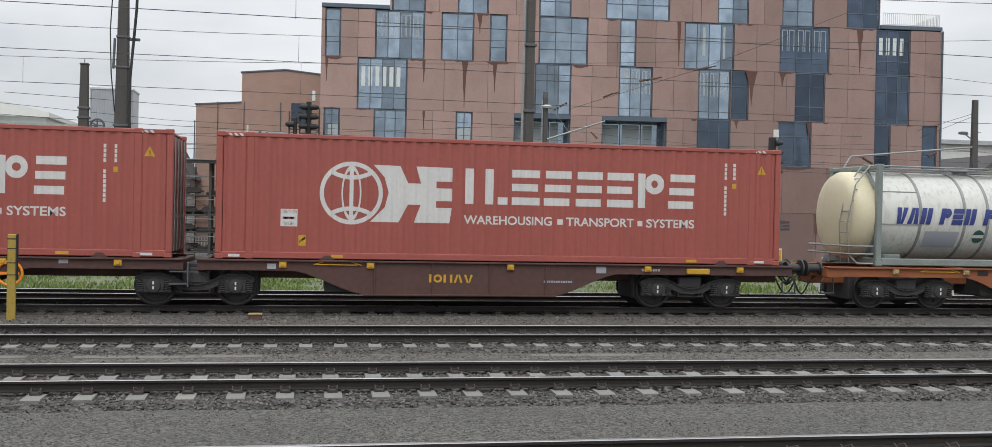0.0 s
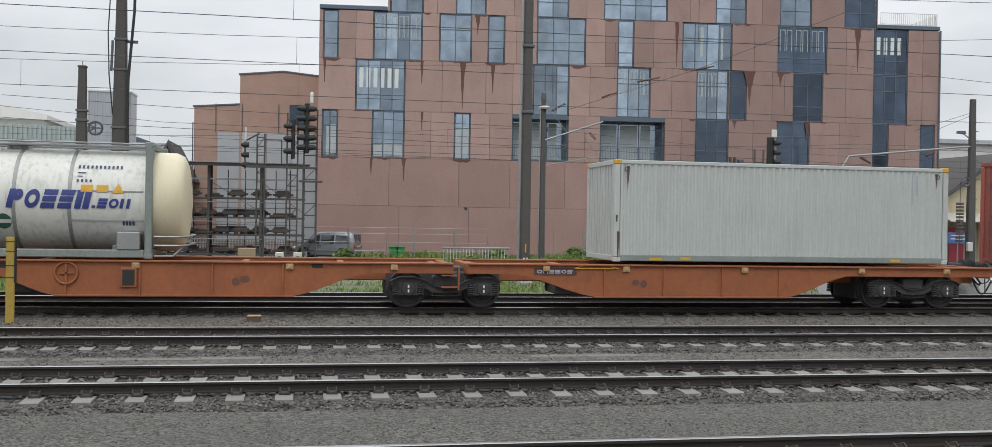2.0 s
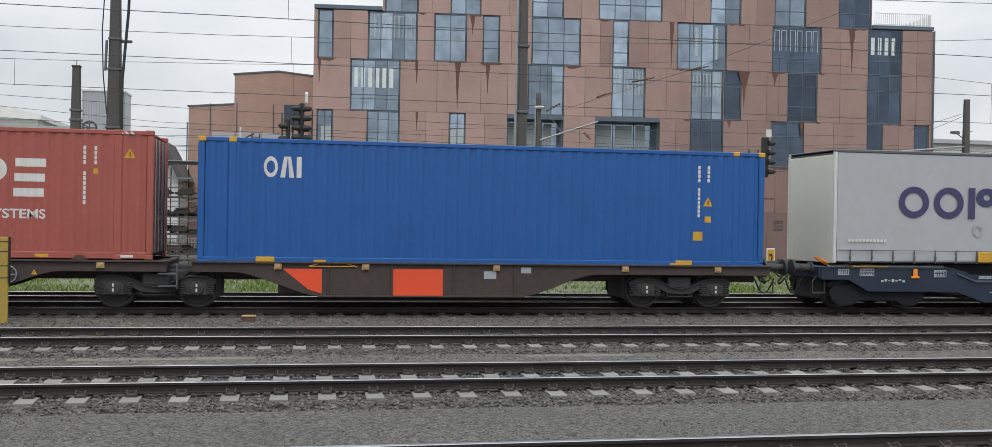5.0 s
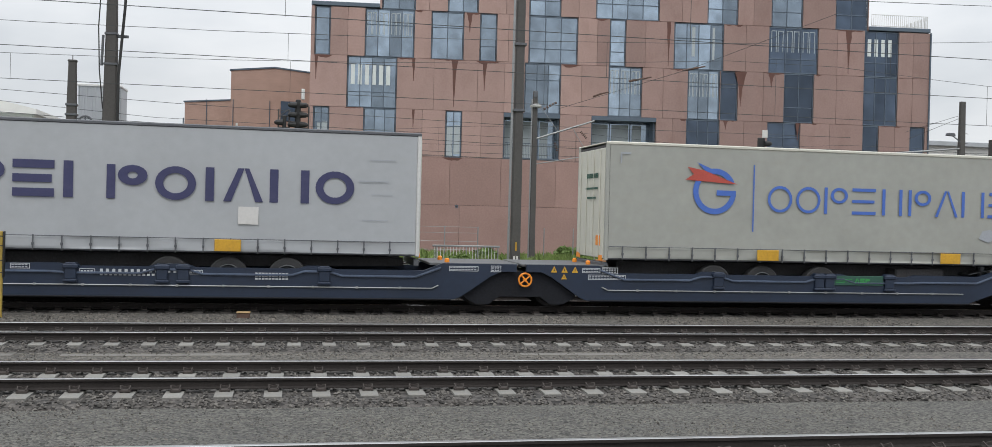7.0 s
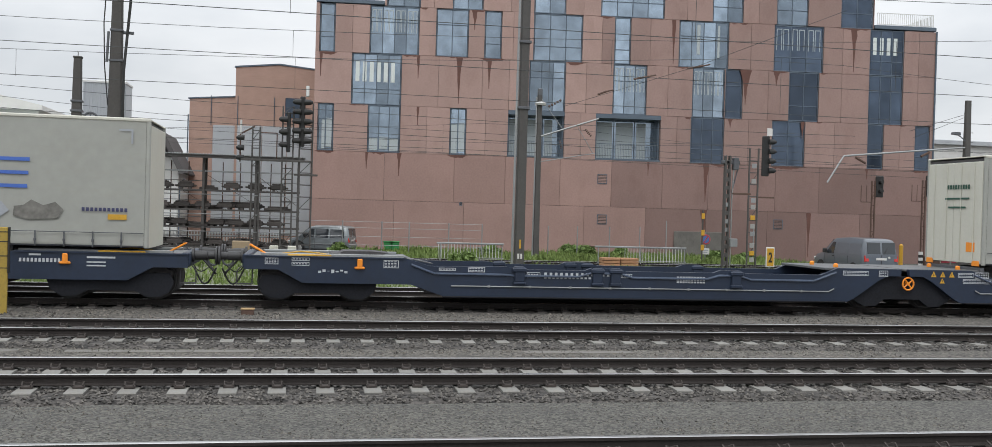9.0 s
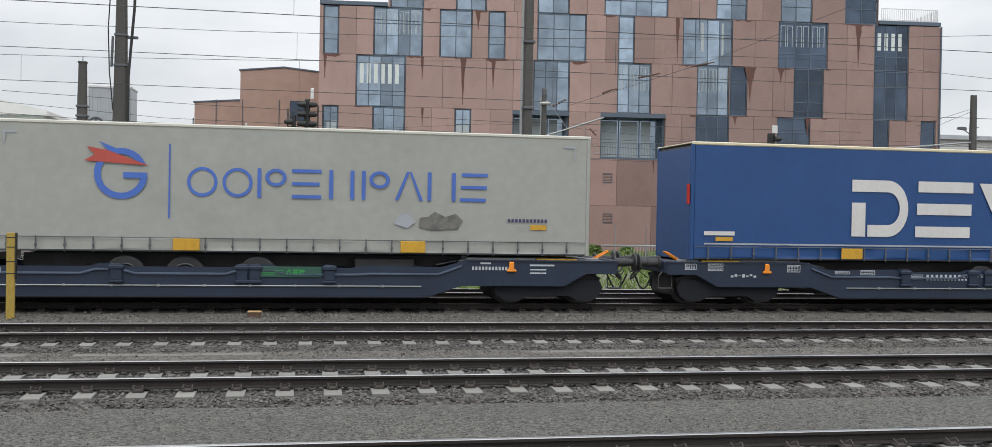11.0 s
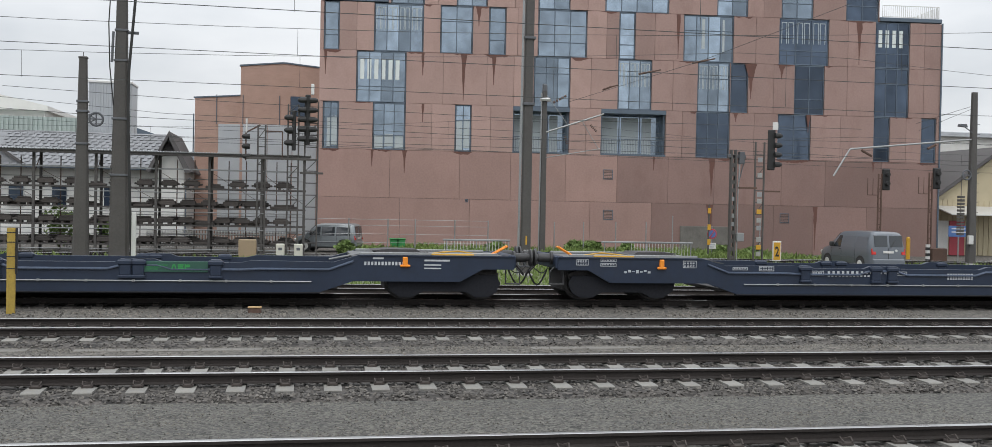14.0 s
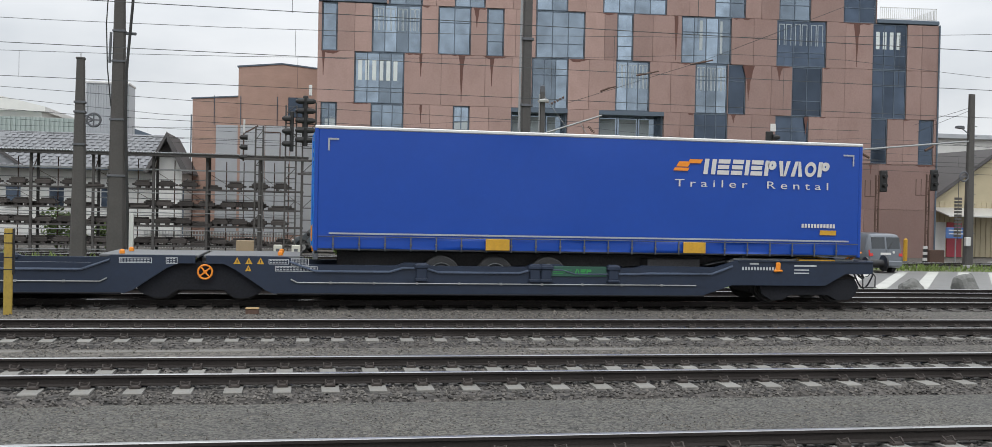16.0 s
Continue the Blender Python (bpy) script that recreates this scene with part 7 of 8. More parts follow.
for u0, code, dirt in ((91.47, 12.2, 11.2), (126.0, 11.6, 9.9)):
    t2 = build_trailer(u0, "dingy grey curtain-sided trailer with blue emblem and lettering", M["curtain_dirty"], M["offwhite"], M["offwhite"], (2.9, 4.2, 5.8), True, M["curtain_dirty"], flaps=(3.95, 9.05), strip=False, length=13.62)
    emblem(t2, 2.45)
    decal("code_marks", [rect(code + k * 0.09, 1.98, code + 0.06 + k * 0.09, 2.06) for k in range(11)], SKIN, M["ink"], t2, "small dark code marks")
    decal("yellow_plate", [rect(code + 0.55, 1.8, code + 0.95, 1.92)], SKIN, M["yellow"], t2)
    decal("dark_smudge", [[(dirt - 0.42, 1.84), (dirt - 0.1, 1.76), (dirt + 0.5, 1.8), (dirt + 0.62, 2.0), (dirt + 0.45, 2.16), (dirt + 0.2, 2.08), (dirt - 0.05, 2.2), (dirt - 0.2, 2.08), (dirt - 0.4, 2.05)]], SKIN, M["smudge"], t2, "dark scuffed smudge")
    decal("dark_smudge", [[(dirt - 1.0, 1.9), (dirt - 0.7, 1.8), (dirt - 0.5, 1.95), (dirt - 0.66, 2.15), (dirt - 0.9, 2.1)]], SKIN, M["greybar"], t2, "faint grey scuff")
    decal("corner_mark", [rect(0.35, 3.78, 0.62, 3.82), rect(0.35, 3.55, 0.39, 3.78), rect(12.95, 3.78, 13.25, 3.82), rect(13.21, 3.5, 13.25, 3.78)], SKIN, M["greybar"], t2)
    bars = B()
    for k in range(9):
        bars.box(-0.045, -0.038, -0.7 + k * 0.11, -0.63 + k * 0.11, 3.2, 3.32)
    bars.box(-0.045, -0.038, -0.7, 0.35, 2.92, 2.97).box(-0.045, -0.038, -0.55, 0.2, 2.68, 2.73)
    part("door_lettering", bars, M["greenplate"], t2, "dark marks on the rear door")

t3 = build_trailer(142.2, "dark blue curtain-sided trailer with huge pale rounded emblem", M["curtain_navy"], M["cream"], M["curtain_navy"], (8.1, 9.4, 10.7), False, M["curtain_navy"], z0=1.12, top=4.05, flaps=(4.0, 9.0))
decal("huge_emblem", [rect(4.3, 2.90, 5.3, 3.2), rect(4.3, 1.76, 4.68, 2.62), rect(4.74, 1.76, 5.3, 2.06)] + arc(5.3, 2.48, 0.42, 0.72, -90, 90, 14, 0.8)
      + [rect(6.15, 2.92, 7.72, 3.2), rect(6.12, 2.34, 7.68, 2.63), rect(6.08, 1.76, 7.64, 2.04)]
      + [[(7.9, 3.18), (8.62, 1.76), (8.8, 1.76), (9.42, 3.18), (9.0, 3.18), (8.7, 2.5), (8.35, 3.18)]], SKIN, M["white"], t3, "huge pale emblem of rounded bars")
decal("name_plate", [rect(0.35, 1.74, 1.15, 1.84)], SKIN, M["white"], t3)
decal("yellow_plate", [rect(0.65, 1.6, 1.1, 1.7), rect(11.0, 1.72, 11.08, 1.8)], SKIN, M["yellow"], t3)
decal("corner_mark", [rect(13.2, 3.75, 13.5, 3.79), rect(13.46, 3.5, 13.5, 3.75)], SKIN, M["greybar"], t3)
part("tail_lamp", B().box(-0.06, -0.02, -1.24, -1.1, 2.5, 3.0, 0.01), M["tail"], t3, "red upright lamp on the front edge")

t4 = build_trailer(194.82, "bright blue curtain-sided trailer with white lettering", M["curtain_royal"], M["alu"], M["skyblue"], (3.0, 4.3, 5.6), True, M["curtain_royal"], z0=1.18, top=4.08, flaps=(4.02, 8.95))
decal("emblem", slant([rect(8.74, 3.37, 9.05, 3.50)], 3.36, 0.6), SKIN, M["signal_orange"], t4, "orange-red stacked bars emblem")
decal("emblem", slant([rect(8.98, 3.46, 9.32, 3.56)], 3.36, 0.6), SKIN - 0.004, M["signal_orange"], t4)
decal("emblem", slant([rect(8.72, 3.27, 9.1, 3.345)], 3.36, 0.6), SKIN - 0.004, M["signal_orange"], t4)
letters("UESIEPVAOP", 9.45, 3.2, 12.8, 3.58, 0.24, t4, M["white"], "white shape of lettering", 0.12)
decal("small_lettering", writing("T r a i l e r    R e n t a l", 8.72, 2.88, 12.8, 3.06, 0.0), SKIN, M["white"], t4, "thin white lettering")
decal("code_marks", [rect(12.1 + k * 0.085, 1.92, 12.16 + k * 0.085, 2.02) for k in range(11)], SKIN, M["white"], t4, "white code marks")
decal("yellow_plate", [rect(12.6, 1.74, 13.05, 1.86)], SKIN, M["yellow"], t4)
decal("corner_mark", [rect(0.3, 3.75, 0.55, 3.79), rect(0.3, 3.5, 0.34, 3.75), rect(13.2, 3.75, 13.5, 3.79), rect(13.46, 3.5, 13.5, 3.75)], SKIN, M["greybar"], t4)
part("orange_panel", B().box(-0.05, -0.025, -1.15, -0.75, 1.4, 1.75, 0.005).box(-0.05, -0.025, 0.75, 1.15, 1.4, 1.75, 0.005), M["signal_orange"], t4, "orange hazard panel on the door")

for k in range(16):
    part("door_mark", B().box(-0.03, -0.024, -0.62, -0.53, 1.75 + k * 0.115, 1.82 + k * 0.115), M["white"], t4, "small white mark in an upright row")
part("door_line", B().box(-0.03, -0.024, -1.05, -0.2, 3.72, 3.80), M["signal_orange"], t4, "red-orange bar on the door")
for k in range(2):
    part("door_line", B().box(-0.03, -0.024, -1.0, -0.45 + 0.1 * k, 3.46 - k * 0.2, 3.54 - k * 0.2), M["white"], t4, "white bar on the door")


# ---- masts and overhead line ----
def build_mast(x, y, top, w0, w1, label, mat, group="overhead line masts", depth=0.8):
    m = thing("catenary_mast", label, "mast", group=group, at=(x, y, ground_height(y) - 0.05))
    h = top - ground_height(y) + 0.05
    b = B()
    a, c = w0 / 2, w1 / 2
    k = 0.12 * w0
    lo = [(-a + k, -a * depth), (a - k, -a * depth), (a, -a * depth + k), (a, a * depth - k), (a - k, a * depth), (-a + k, a * depth), (-a, a * depth - k), (-a, -a * depth + k)]
    hi = [(p * w1 / w0, q * w1 / w0) for p, q in lo]
    b.add([(p, q, 0) for p, q in lo] + [(p, q, h) for p, q in hi], [tuple(range(7, -1, -1)), tuple(range(8, 16))] + [(i, (i + 1) % 8, (i + 1) % 8 + 8, i + 8) for i in range(8)])
    part("pole", b, mat, m)
    part("foot", B().box(-w0 * 0.75, w0 * 0.75, -w0 * 0.7, w0 * 0.7, -0.1, 0.22, 0.05), M["concrete"], m)
    return m, h


def clamp(m, z, w, mat=None):
    part("clamp", B().box(-w / 2 - 0.03, w / 2 + 0.03, -w * 0.4 - 0.03, w * 0.4 + 0.03, z - 0.05, z + 0.05, 0.01), mat or M["steel"], m)


GREY = M["concretemast"]
m1, h1 = build_mast(-8.6, 50, 13.4, 0.86, 0.40, "tall tapered dark concrete catenary mast with hanging cable", GREY)
for z, w in ((10.7, 0.51), (9.3, 0.56), (6.6, 0.66), (4.0, 0.75)):
    clamp(m1, z, w)
part("bracket_arm", B().box(0.1, 0.75, -0.06, 0.06, 10.55, 10.68, 0.02).tube((-0.33, -0.25, 10.6), (-0.38, -0.25, 9.2), 0.06, 8), M["steel"], m1)
part("cable", B().path([(0.62, -0.2, 12.9), (0.6, -0.2, 12.0), (0.48, -0.2, 10.4), (0.38, -0.3, 8.8), (0.38, -0.35, 7.0), (0.42, -0.35, 5.5), (0.55, -0.4, 2.0), (0.62, -0.4, 0.3)], 0.065, 8), M["black"], m1, "thick black cable running down the mast")
part("insulator", B().path([(-0.45, -0.2, 13.0), (-0.55, -0.2, 11.0), (-0.48, -0.2, 9.0), (-0.3, -0.2, 7.2)], 0.03, 6), M["black"], m1)
part("cable_duct", B().box(0.62, 0.82, -0.5, -0.3, 0.0, 2.3, 0.02), M["alu"], m1, "white cable cover at the foot")
m2, h2 = build_mast(-10.28, 50, 8.75, 0.70, 0.34, "short tapered concrete anchor mast with pulley wheel", GREY)
part("cap", B().box(-0.2, 0.2, -0.16, 0.16, h2, h2 + 0.1, 0.03).tube((0, 0, h2), (0, 0, h2 + 0.3), 0.02, 6), GREY, m2)
for z, w in ((7.35, 0.44), (6.9, 0.46), (5.4, 0.5)):
    clamp(m2, z, w)
part("pulley_wheel", B().torus((0.62, -0.1, 6.55), 0.3, 0.05, "y", 20, 6).box(0.34, 0.9, -0.12, -0.08, 6.52, 6.58).box(0.59, 0.65, -0.12, -0.08, 6.28, 6.82).path([(0.15, -0.1, 6.3), (0.62, -0.1, 6.55), (0.15, -0.1, 6.8)], 0.03, 6), M["steel"], m2, "spoked tensioning pulley")
wt = B()
for k in range(13):
    wt.lathe([(0, 0.2), (0.13, 0.2)], (1.45, -0.1, 1.9 + k * 0.2), "z", 12)
wt.tube((1.45, -0.1, 1.8), (1.45, -0.1, 6.4), 0.02, 6)
part("tension_weight", wt, M["concretemast"], m2, "stack of round concrete weights")
m3, h3 = build_mast(8.5, 39.6, 12.5, 0.39, 0.33, "tall dark brown square mast beside the verge", M["mast"])
part("pipe", B().tube((-0.3, -0.1, 0), (-0.26, -0.1, 12.0), 0.05, 8), M["galv"], m3, "pale conduit on the mast")
decal("yellow_mark", [rect(-0.03, 1.35, 0.03, 1.7)], -0.172, M["yellow"], m3)
decal("white_mark", [rect(-0.1, 0.95, -0.02, 1.15), rect(0.02, 0.95, 0.1, 1.15)], -0.174, M["white"], m3)
for z in (6.9, 9.5):
    clamp(m3, z, 0.42)
m4, h4 = build_mast(13.2, 57, 9.15, 0.36, 0.26, "slim steel mast with tube cantilever", M["mast"])
part("pipe", B().tube((-0.22, -0.1, 0), (-0.2, -0.1, h4 - 0.3), 0.04, 8), M["galv"], m4)
arm = B().path([(0.1, -0.1, 7.2), (3.5, -0.1, 8.35)], 0.05, 8).path([(0.1, -0.1, 5.75), (3.3, -0.1, 6.35)], 0.025, 6).path([(2.2, -0.1, 7.9), (3.2, -0.1, 6.35)], 0.02, 6).path([(0.1, -0.1, 9.3), (1.4, -0.1, 7.6)], 0.02, 6)
part("cantilever", arm, M["galv"], m4, "galvanised tube cantilever")
ins = B()
for p, q in (((0.5, -0.1, 8.9), (1.3, -0.1, 9.35)), ((1.2, -0.1, 7.0), (1.35, -0.1, 6.5)), ((2.7, -0.1, 7.7), (3.1, -0.1, 7.3))):
    for k in range(5):
        a, c = Vector(p).lerp(Vector(q), k / 5), Vector(p).lerp(Vector(q), (k + 0.5) / 5)
        ins.tube(a, c, 0.07, 8)
part("insulator", ins, M["rust"], m4, "brown ribbed insulators")
part("cap", B().lathe([(0, 0.3), (0.1, 0.34), (0.2, 0.2)], (0.05, 0, h4 - 0.75), "z", 14), M["alu"], m4)
part("finial", B().box(-0.12, 0.12, -0.12, 0.12, h4 - 0.2, h4 + 0.2, 0.03), M["steel"], m4)
m5, h5 = build_mast(36.9, 52, 9.3, 0.50, 0.30, "dark lattice-backed mast with long tube arm", M["mast"])
arm = B().path([(-0.2, -0.1, 7.2), (-7.6, -0.1, 6.45), (-8.55, -0.1, 4.95)], 0.05, 8)
part("cantilever", arm, M["galv"], m5, "long galvanised tube arm bent down at its end")
part("street_lamp_head", B().path([(-0.1, -0.1, 7.55), (-0.7, -0.1, 7.95)], 0.03, 6).prism([(-1.0, 7.92), (-0.55, 7.88), (-0.6, 8.05), (-0.95, 8.05)], -0.25, 0.05), M["steel"], m5, "grey lamp head")
part("stay", B().path([(-0.1, 0, 9.1), (-2.3, 2, 8.2)], 0.012, 5).path([(-0.1, 0, 8.95), (-2.1, 2, 7.8)], 0.012, 5), M["wire"], m5)
part("insulator", B().tube((-2.4, -0.1, 6.85), (-2.9, -0.1, 6.6), 0.07, 8).tube((-6.9, -0.1, 6.4), (-6.3, -0.1, 6.1), 0.07, 8), M["rust"], m5)
part("pulley_wheel", B().torus((-0.5, -0.2, 5.2), 0.26, 0.05, "y", 20, 6).box(-0.74, -0.26, -0.22, -0.18, 5.17, 5.23), M["steel"], m5)
wt = B()
for k in range(12):
    wt.lathe([(0, 0.2), (0.13, 0.2)], (-0.75, -0.1, 1.8 + k * 0.19), "z", 12)
part("tension_weight", wt.tube((-0.75, -0.1, 1.6), (-0.75, -0.1, 5.2), 0.02, 5), M["concretemast"], m5, "stack of round concrete weights")
part("switch_box", B().box(-0.4, -0.1, -0.4, -0.2, 1.3, 1.8, 0.02), M["alu"], m5)
for k in range(12):
    part("climbing_rung", B().box(0.15, 0.38, -0.02, 0.0, 2.0 + k * 0.55, 2.03 + k * 0.55), M["steel"], m5)
m6, h6 = build_mast(42.2, 56, 7.6, 0.9, 0.85, "broad weathered grey concrete mast", GREY)


def build_wire(name, points, r, label, drops=()):
    w = thing(name, label, "overhead wire", group="overhead wires", kind="structure")
    part("wire", B().path(points, r, 5), M["wire"], w)
    for x, y, z0, z1 in drops:
        part("dropper", B().tube((x, y, z0), (x, y, z1), 0.006, 4), M["wire"], w)


def sag(x, a, b, hi, lo):
    k = ((x - a) % (b - a)) / (b - a)
    return lo + (hi - lo) * (2 * k - 1) ** 2


for y, zc, a, hi, lo, r in ((19.5, 5.81, -30.0, 7.6, 6.7, 0.0075), (25.2, 5.80, -36.0, 7.6, 6.40, 0.008), (32.0, 5.80, -42.0, 7.7, 6.55, 0.009), (52.0, 5.40, -26.0, 6.7, 5.75, 0.011), (57.0, 5.45, -46.0, 7.4, 6.1, 0.011)):
    build_wire("contact_wire", [(-90 + 10 * k, y, zc + 0.03 * math.sin(k)) for k in range(22)], r, "dark contact wire strung above the track")
    xs = [-90 + 4 * k for k in range(54)]
    build_wire("messenger_wire", [(x, y + 0.1, sag(x, a, a + 58, hi, lo)) for x in xs], r * 0.8, "sagging messenger wire with droppers",
               [(x, y + 0.05, zc, sag(x, a, a + 58, hi, lo)) for x in [-88.3 + 8.0 * k for k in range(26)]])
for pts, r in (([(-14.3, 52, 7.58), (-5.7, 52, 7.25), (10, 52, 6.9), (30, 52, 7.0)], 0.012), ([(-30, 58, 8.6), (-8, 60, 7.2), (20, 62, 6.9), (60, 62, 7.4)], 0.012),
               ([(14.6, 57, 8.4), (21, 53, 10.5), (27, 48, 13.0)], 0.012), ([(-60, 50, 8.4), (-10.3, 50, 6.2), (30, 50, 5.3)], 0.012), ([(-60, 64, 6.9), (0, 64, 6.0), (60, 64, 5.2)], 0.012)):
    build_wire("feeder_wire", pts, r, "thin slanting feeder wire")
hang = thing("line_insulator", "brown insulators on slanting wires", "insulator", group="overhead wires", at=(0, 0, 0))
for x, y, z, dx, dz in ((16.3, 55.9, 9.05, 0.5, 0.2), (20.6, 53.3, 10.4, 0.9, 0.2), (18.1, 55, 9.9, 0.9, 0.2)):
    part("ribbed_rod", B().tube((x, y, z), (x + dx, y, z + dz), 0.055, 8).tube((x + dx, y, z + dz), (x + dx + 0.4, y, z + dz + 0.1), 0.04, 6), M["rust"], hang)


# ---- signals ----
def build_lattice(parent, x0, x1, y, z0, z1, mat, step=0.6):
    b = B().box(x0, x0 + 0.08, y - 0.04, y + 0.04, z0, z1, 0.01).box(x1 - 0.08, x1, y - 0.04, y + 0.04, z0, z1, 0.01)
    part("upright", b, mat, parent)
    z, k = z0 + 0.2, 0
    while z < z1 - 0.1:
        part("rung", B().box(x0 + 0.08, x1 - 0.08, y - 0.03, y + 0.03, z, z + 0.05, 0.006), mat, parent)
        if k % 3 == 1:
            part("diagonal", B().tube((x0 + 0.06, y, z), (x1 - 0.06, y, min(z1, z + step)), 0.02, 5), mat, parent)
        z += step
        k += 1


def build_signal_head(parent, x, y, z0, z1, w, lamps, sides=(-1, 1)):
    part("backboard", B().box(x - w / 2, x + w / 2, y - 0.05, y + 0.05, z0, z1, 0.04), M["black"], parent, "black signal backboard")
    for k in range(lamps):
        z = z0 + (k + 0.6) * (z1 - z0) / (lamps + 0.2)
        for s in sides:
            hood = part("hood", B().lathe([(0.0, 0.15), (s * 0.3, 0.13), (s * 0.42, 0.06)], (x + s * w * 0.3, y - 0.1, z), "x", 12), M["black"], parent, "dark lamp hood")
            part("lens", B().lathe([(0.0, 0.1), (s * 0.02, 0.1)], (x + s * (w * 0.3 + 0.3), y - 0.12, z), "x", 12), M["lamp_red"], hood)


gl = ground_height(52)
s1 = thing("signal", "old rusty lattice signal mast with many dark lamps", "railway signal", group="signals", at=(0, 52, 0))
build_lattice(s1, -1.05, -0.45, 0, gl, 7.2, M["mast"], 0.55)
build_lattice(s1, -0.22, 0.5, 0.1, gl, 7.4, M["mast"], 0.6)
build_signal_head(s1, -0.06, -0.1, 5.2, 7.7, 0.26, 5, (-1, 1))
build_signal_head(s1, -0.72, -0.1, 4.9, 6.9, 0.2, 3, (-1,))
part("finial", B().box(0.08, 0.24, -0.1, 0.0, 7.7, 8.25, 0.03), M["alu"], s1)
part("cross_arm", B().box(-3.0, 0.5, -0.08, 0.0, 4.42, 4.52, 0.01).box(-0.4, 0.75, -0.08, 0.0, 3.75, 3.85, 0.01), M["mast"], s1)
for x in (-1.5, -0.62):
    cab = part("cabinet", B().box(x, x + 0.42, -0.5, 0.0, gl, 0.26, 0.03), M["offwhite"], s1, "pale trackside cabinet")
    part("cabinet_mark", B().box(x + 0.12, x + 0.3, -0.506, -0.5, -0.05, 0.08), M["steel"], cab)
part("cabinet", B().box(-3.3, -2.45, -0.4, 0.1, gl, 0.45, 0.03), M["tanbox"], s1, "tan wooden box")
s2 = thing("signal", "narrow rusty lattice signal mast with side lamps", "railway signal", group="signals", at=(0, 53, 0))
build_lattice(s2, -2.55, -2.1, 0, gl, 6.2, M["mast"], 0.45)
part("arm", B().path([(-2.4, 0, 6.2), (-3.1, 0, 5.8), (-3.1, 0, 4.4)], 0.04, 6).path([(-2.1, 0, 5.9), (-1.3, 0, 5.9), (-1.3, 0, 4.5)], 0.03, 6), M["rust"], s2)
for z in (5.6, 5.1, 4.6):
    part("hood", B().lathe([(0, 0.14), (-0.3, 0.12), (-0.4, 0.05)], (-2.9, -0.1, z), "x", 12), M["black"], s2)
part("finial", B().tube((-3.08, 0, 5.8), (-3.08, 0, 6.5), 0.05, 6), M["alu"], s2)
s3 = thing("signal", "tall signal mast with dark multi-lamp head and yellow marks", "railway signal", group="signals", at=(0, 50, 0))
build_lattice(s3, 22.85, 23.42, 0, gl, 5.95, M["mast"], 0.62)
build_signal_head(s3, 23.72, -0.1, 4.5, 6.6, 0.42, 4, (1,))
part("number_board", B().box(23.75, 24.05, -0.16, -0.12, 6.6, 7.0, 0.01), M["white"], s3, "blank white board")
part("side_arm", B().box(22.0, 23.0, -0.05, 0.05, 3.5, 3.6, 0.01).box(23.4, 24.3, -0.05, 0.05, 3.36, 3.44, 0.01), M["rust"], s3)
for k, z in enumerate((4.9, 4.1, 3.1, 2.75, 2.2, 1.75, 1.35, 0.75, 0.35, 0.0)):
    kind = M["yellow"] if k in (4, 8) else (M["concrete"] if k % 2 else M["galv"])
    part("marking_plate", B().box(23.0, 23.26, -0.08, -0.042, z, z + 0.24, 0.01), kind, s3, "marking plate on the signal mast")
s4 = thing("relay_mast", "dark equipment mast with small boxes", "mast", group="signals", at=(0, 50.6, 0))
for dx in (0.0, 0.24):
    part("channel", B().box(21.76 + dx, 21.86 + dx, -0.12, 0.12, gl, 5.55, 0.015), M["mast"], s4, "weathered steel channel")
for k in range(13):
    part("lacing", B().box(21.86, 22.0, -0.10, -0.06, gl + 0.3 + k * 0.44, gl + 0.52 + k * 0.44, 0.008), M["galv"] if k in (4, 5, 7) else M["mast"], s4)
part("conduit", B().path([(22.18, -0.1, gl), (22.18, -0.1, 3.2), (22.26, -0.1, 5.0)], 0.035, 6), M["galv"], s4)
part("box", B().box(22.1, 22.5, -0.3, 0.1, 0.75, 1.2, 0.03), M["galv"], s4)
part("fitting", B().box(21.6, 22.6, -0.1, 0.1, 5.1, 5.3, 0.03).box(22.2, 22.5, -0.2, 0.1, 4.8, 5.45, 0.03).path([(22.2, 0, 3.6), (22.6, 0, 5.2)], 0.03, 6), M["steel"], s4)
for x, z1 in ((34.35, 5.1), (37.75, 5.25)):
    s = thing("signal", "slim signal mast with a two-lamp black head", "railway signal", group="signals", at=(0, 57, 0))
    build_lattice(s, x - 0.28, x + 0.0, 0, ground_height(57), z1 - 0.3, M["rust"], 0.4)
    part("head", B().box(x + 0.0, x + 0.48, -0.12, 0.1, z1 - 1.3, z1, 0.05), M["black"], s, "black signal head")
    for z in (z1 - 0.35, z1 - 0.9):
        part("hood", B().lathe([(0.0, 0.13), (-0.22, 0.12)], (x + 0.24, -0.12, z), "y", 12), M["black"], s)
    part("side_rail", B().path([(x - 0.28, 0, z1 - 1.6), (x - 0.95, 0, z1 - 1.6), (x - 0.95, 0, z1 - 0.6)], 0.025, 6).path([(x - 0.6, 0, z1 - 1.6), (x - 0.6, 0, z1 - 0.6)], 0.02, 6), M["rust"], s)
wp = thing("marker_post", "striped black and white marker post with rusty box", "post", at=(37.2, 56.5, ground_height(56)))
for k in range(6):
    part("stripe", B().box(-0.12, 0.12, -0.06, 0.06, k * 0.18, k * 0.18 + 0.18), M["white"] if k % 2 else M["black"], wp)
part("box", B().box(0.2, 1.2, -0.2, 0.4, 0.0, 0.85, 0.03), M["rust"], wp)


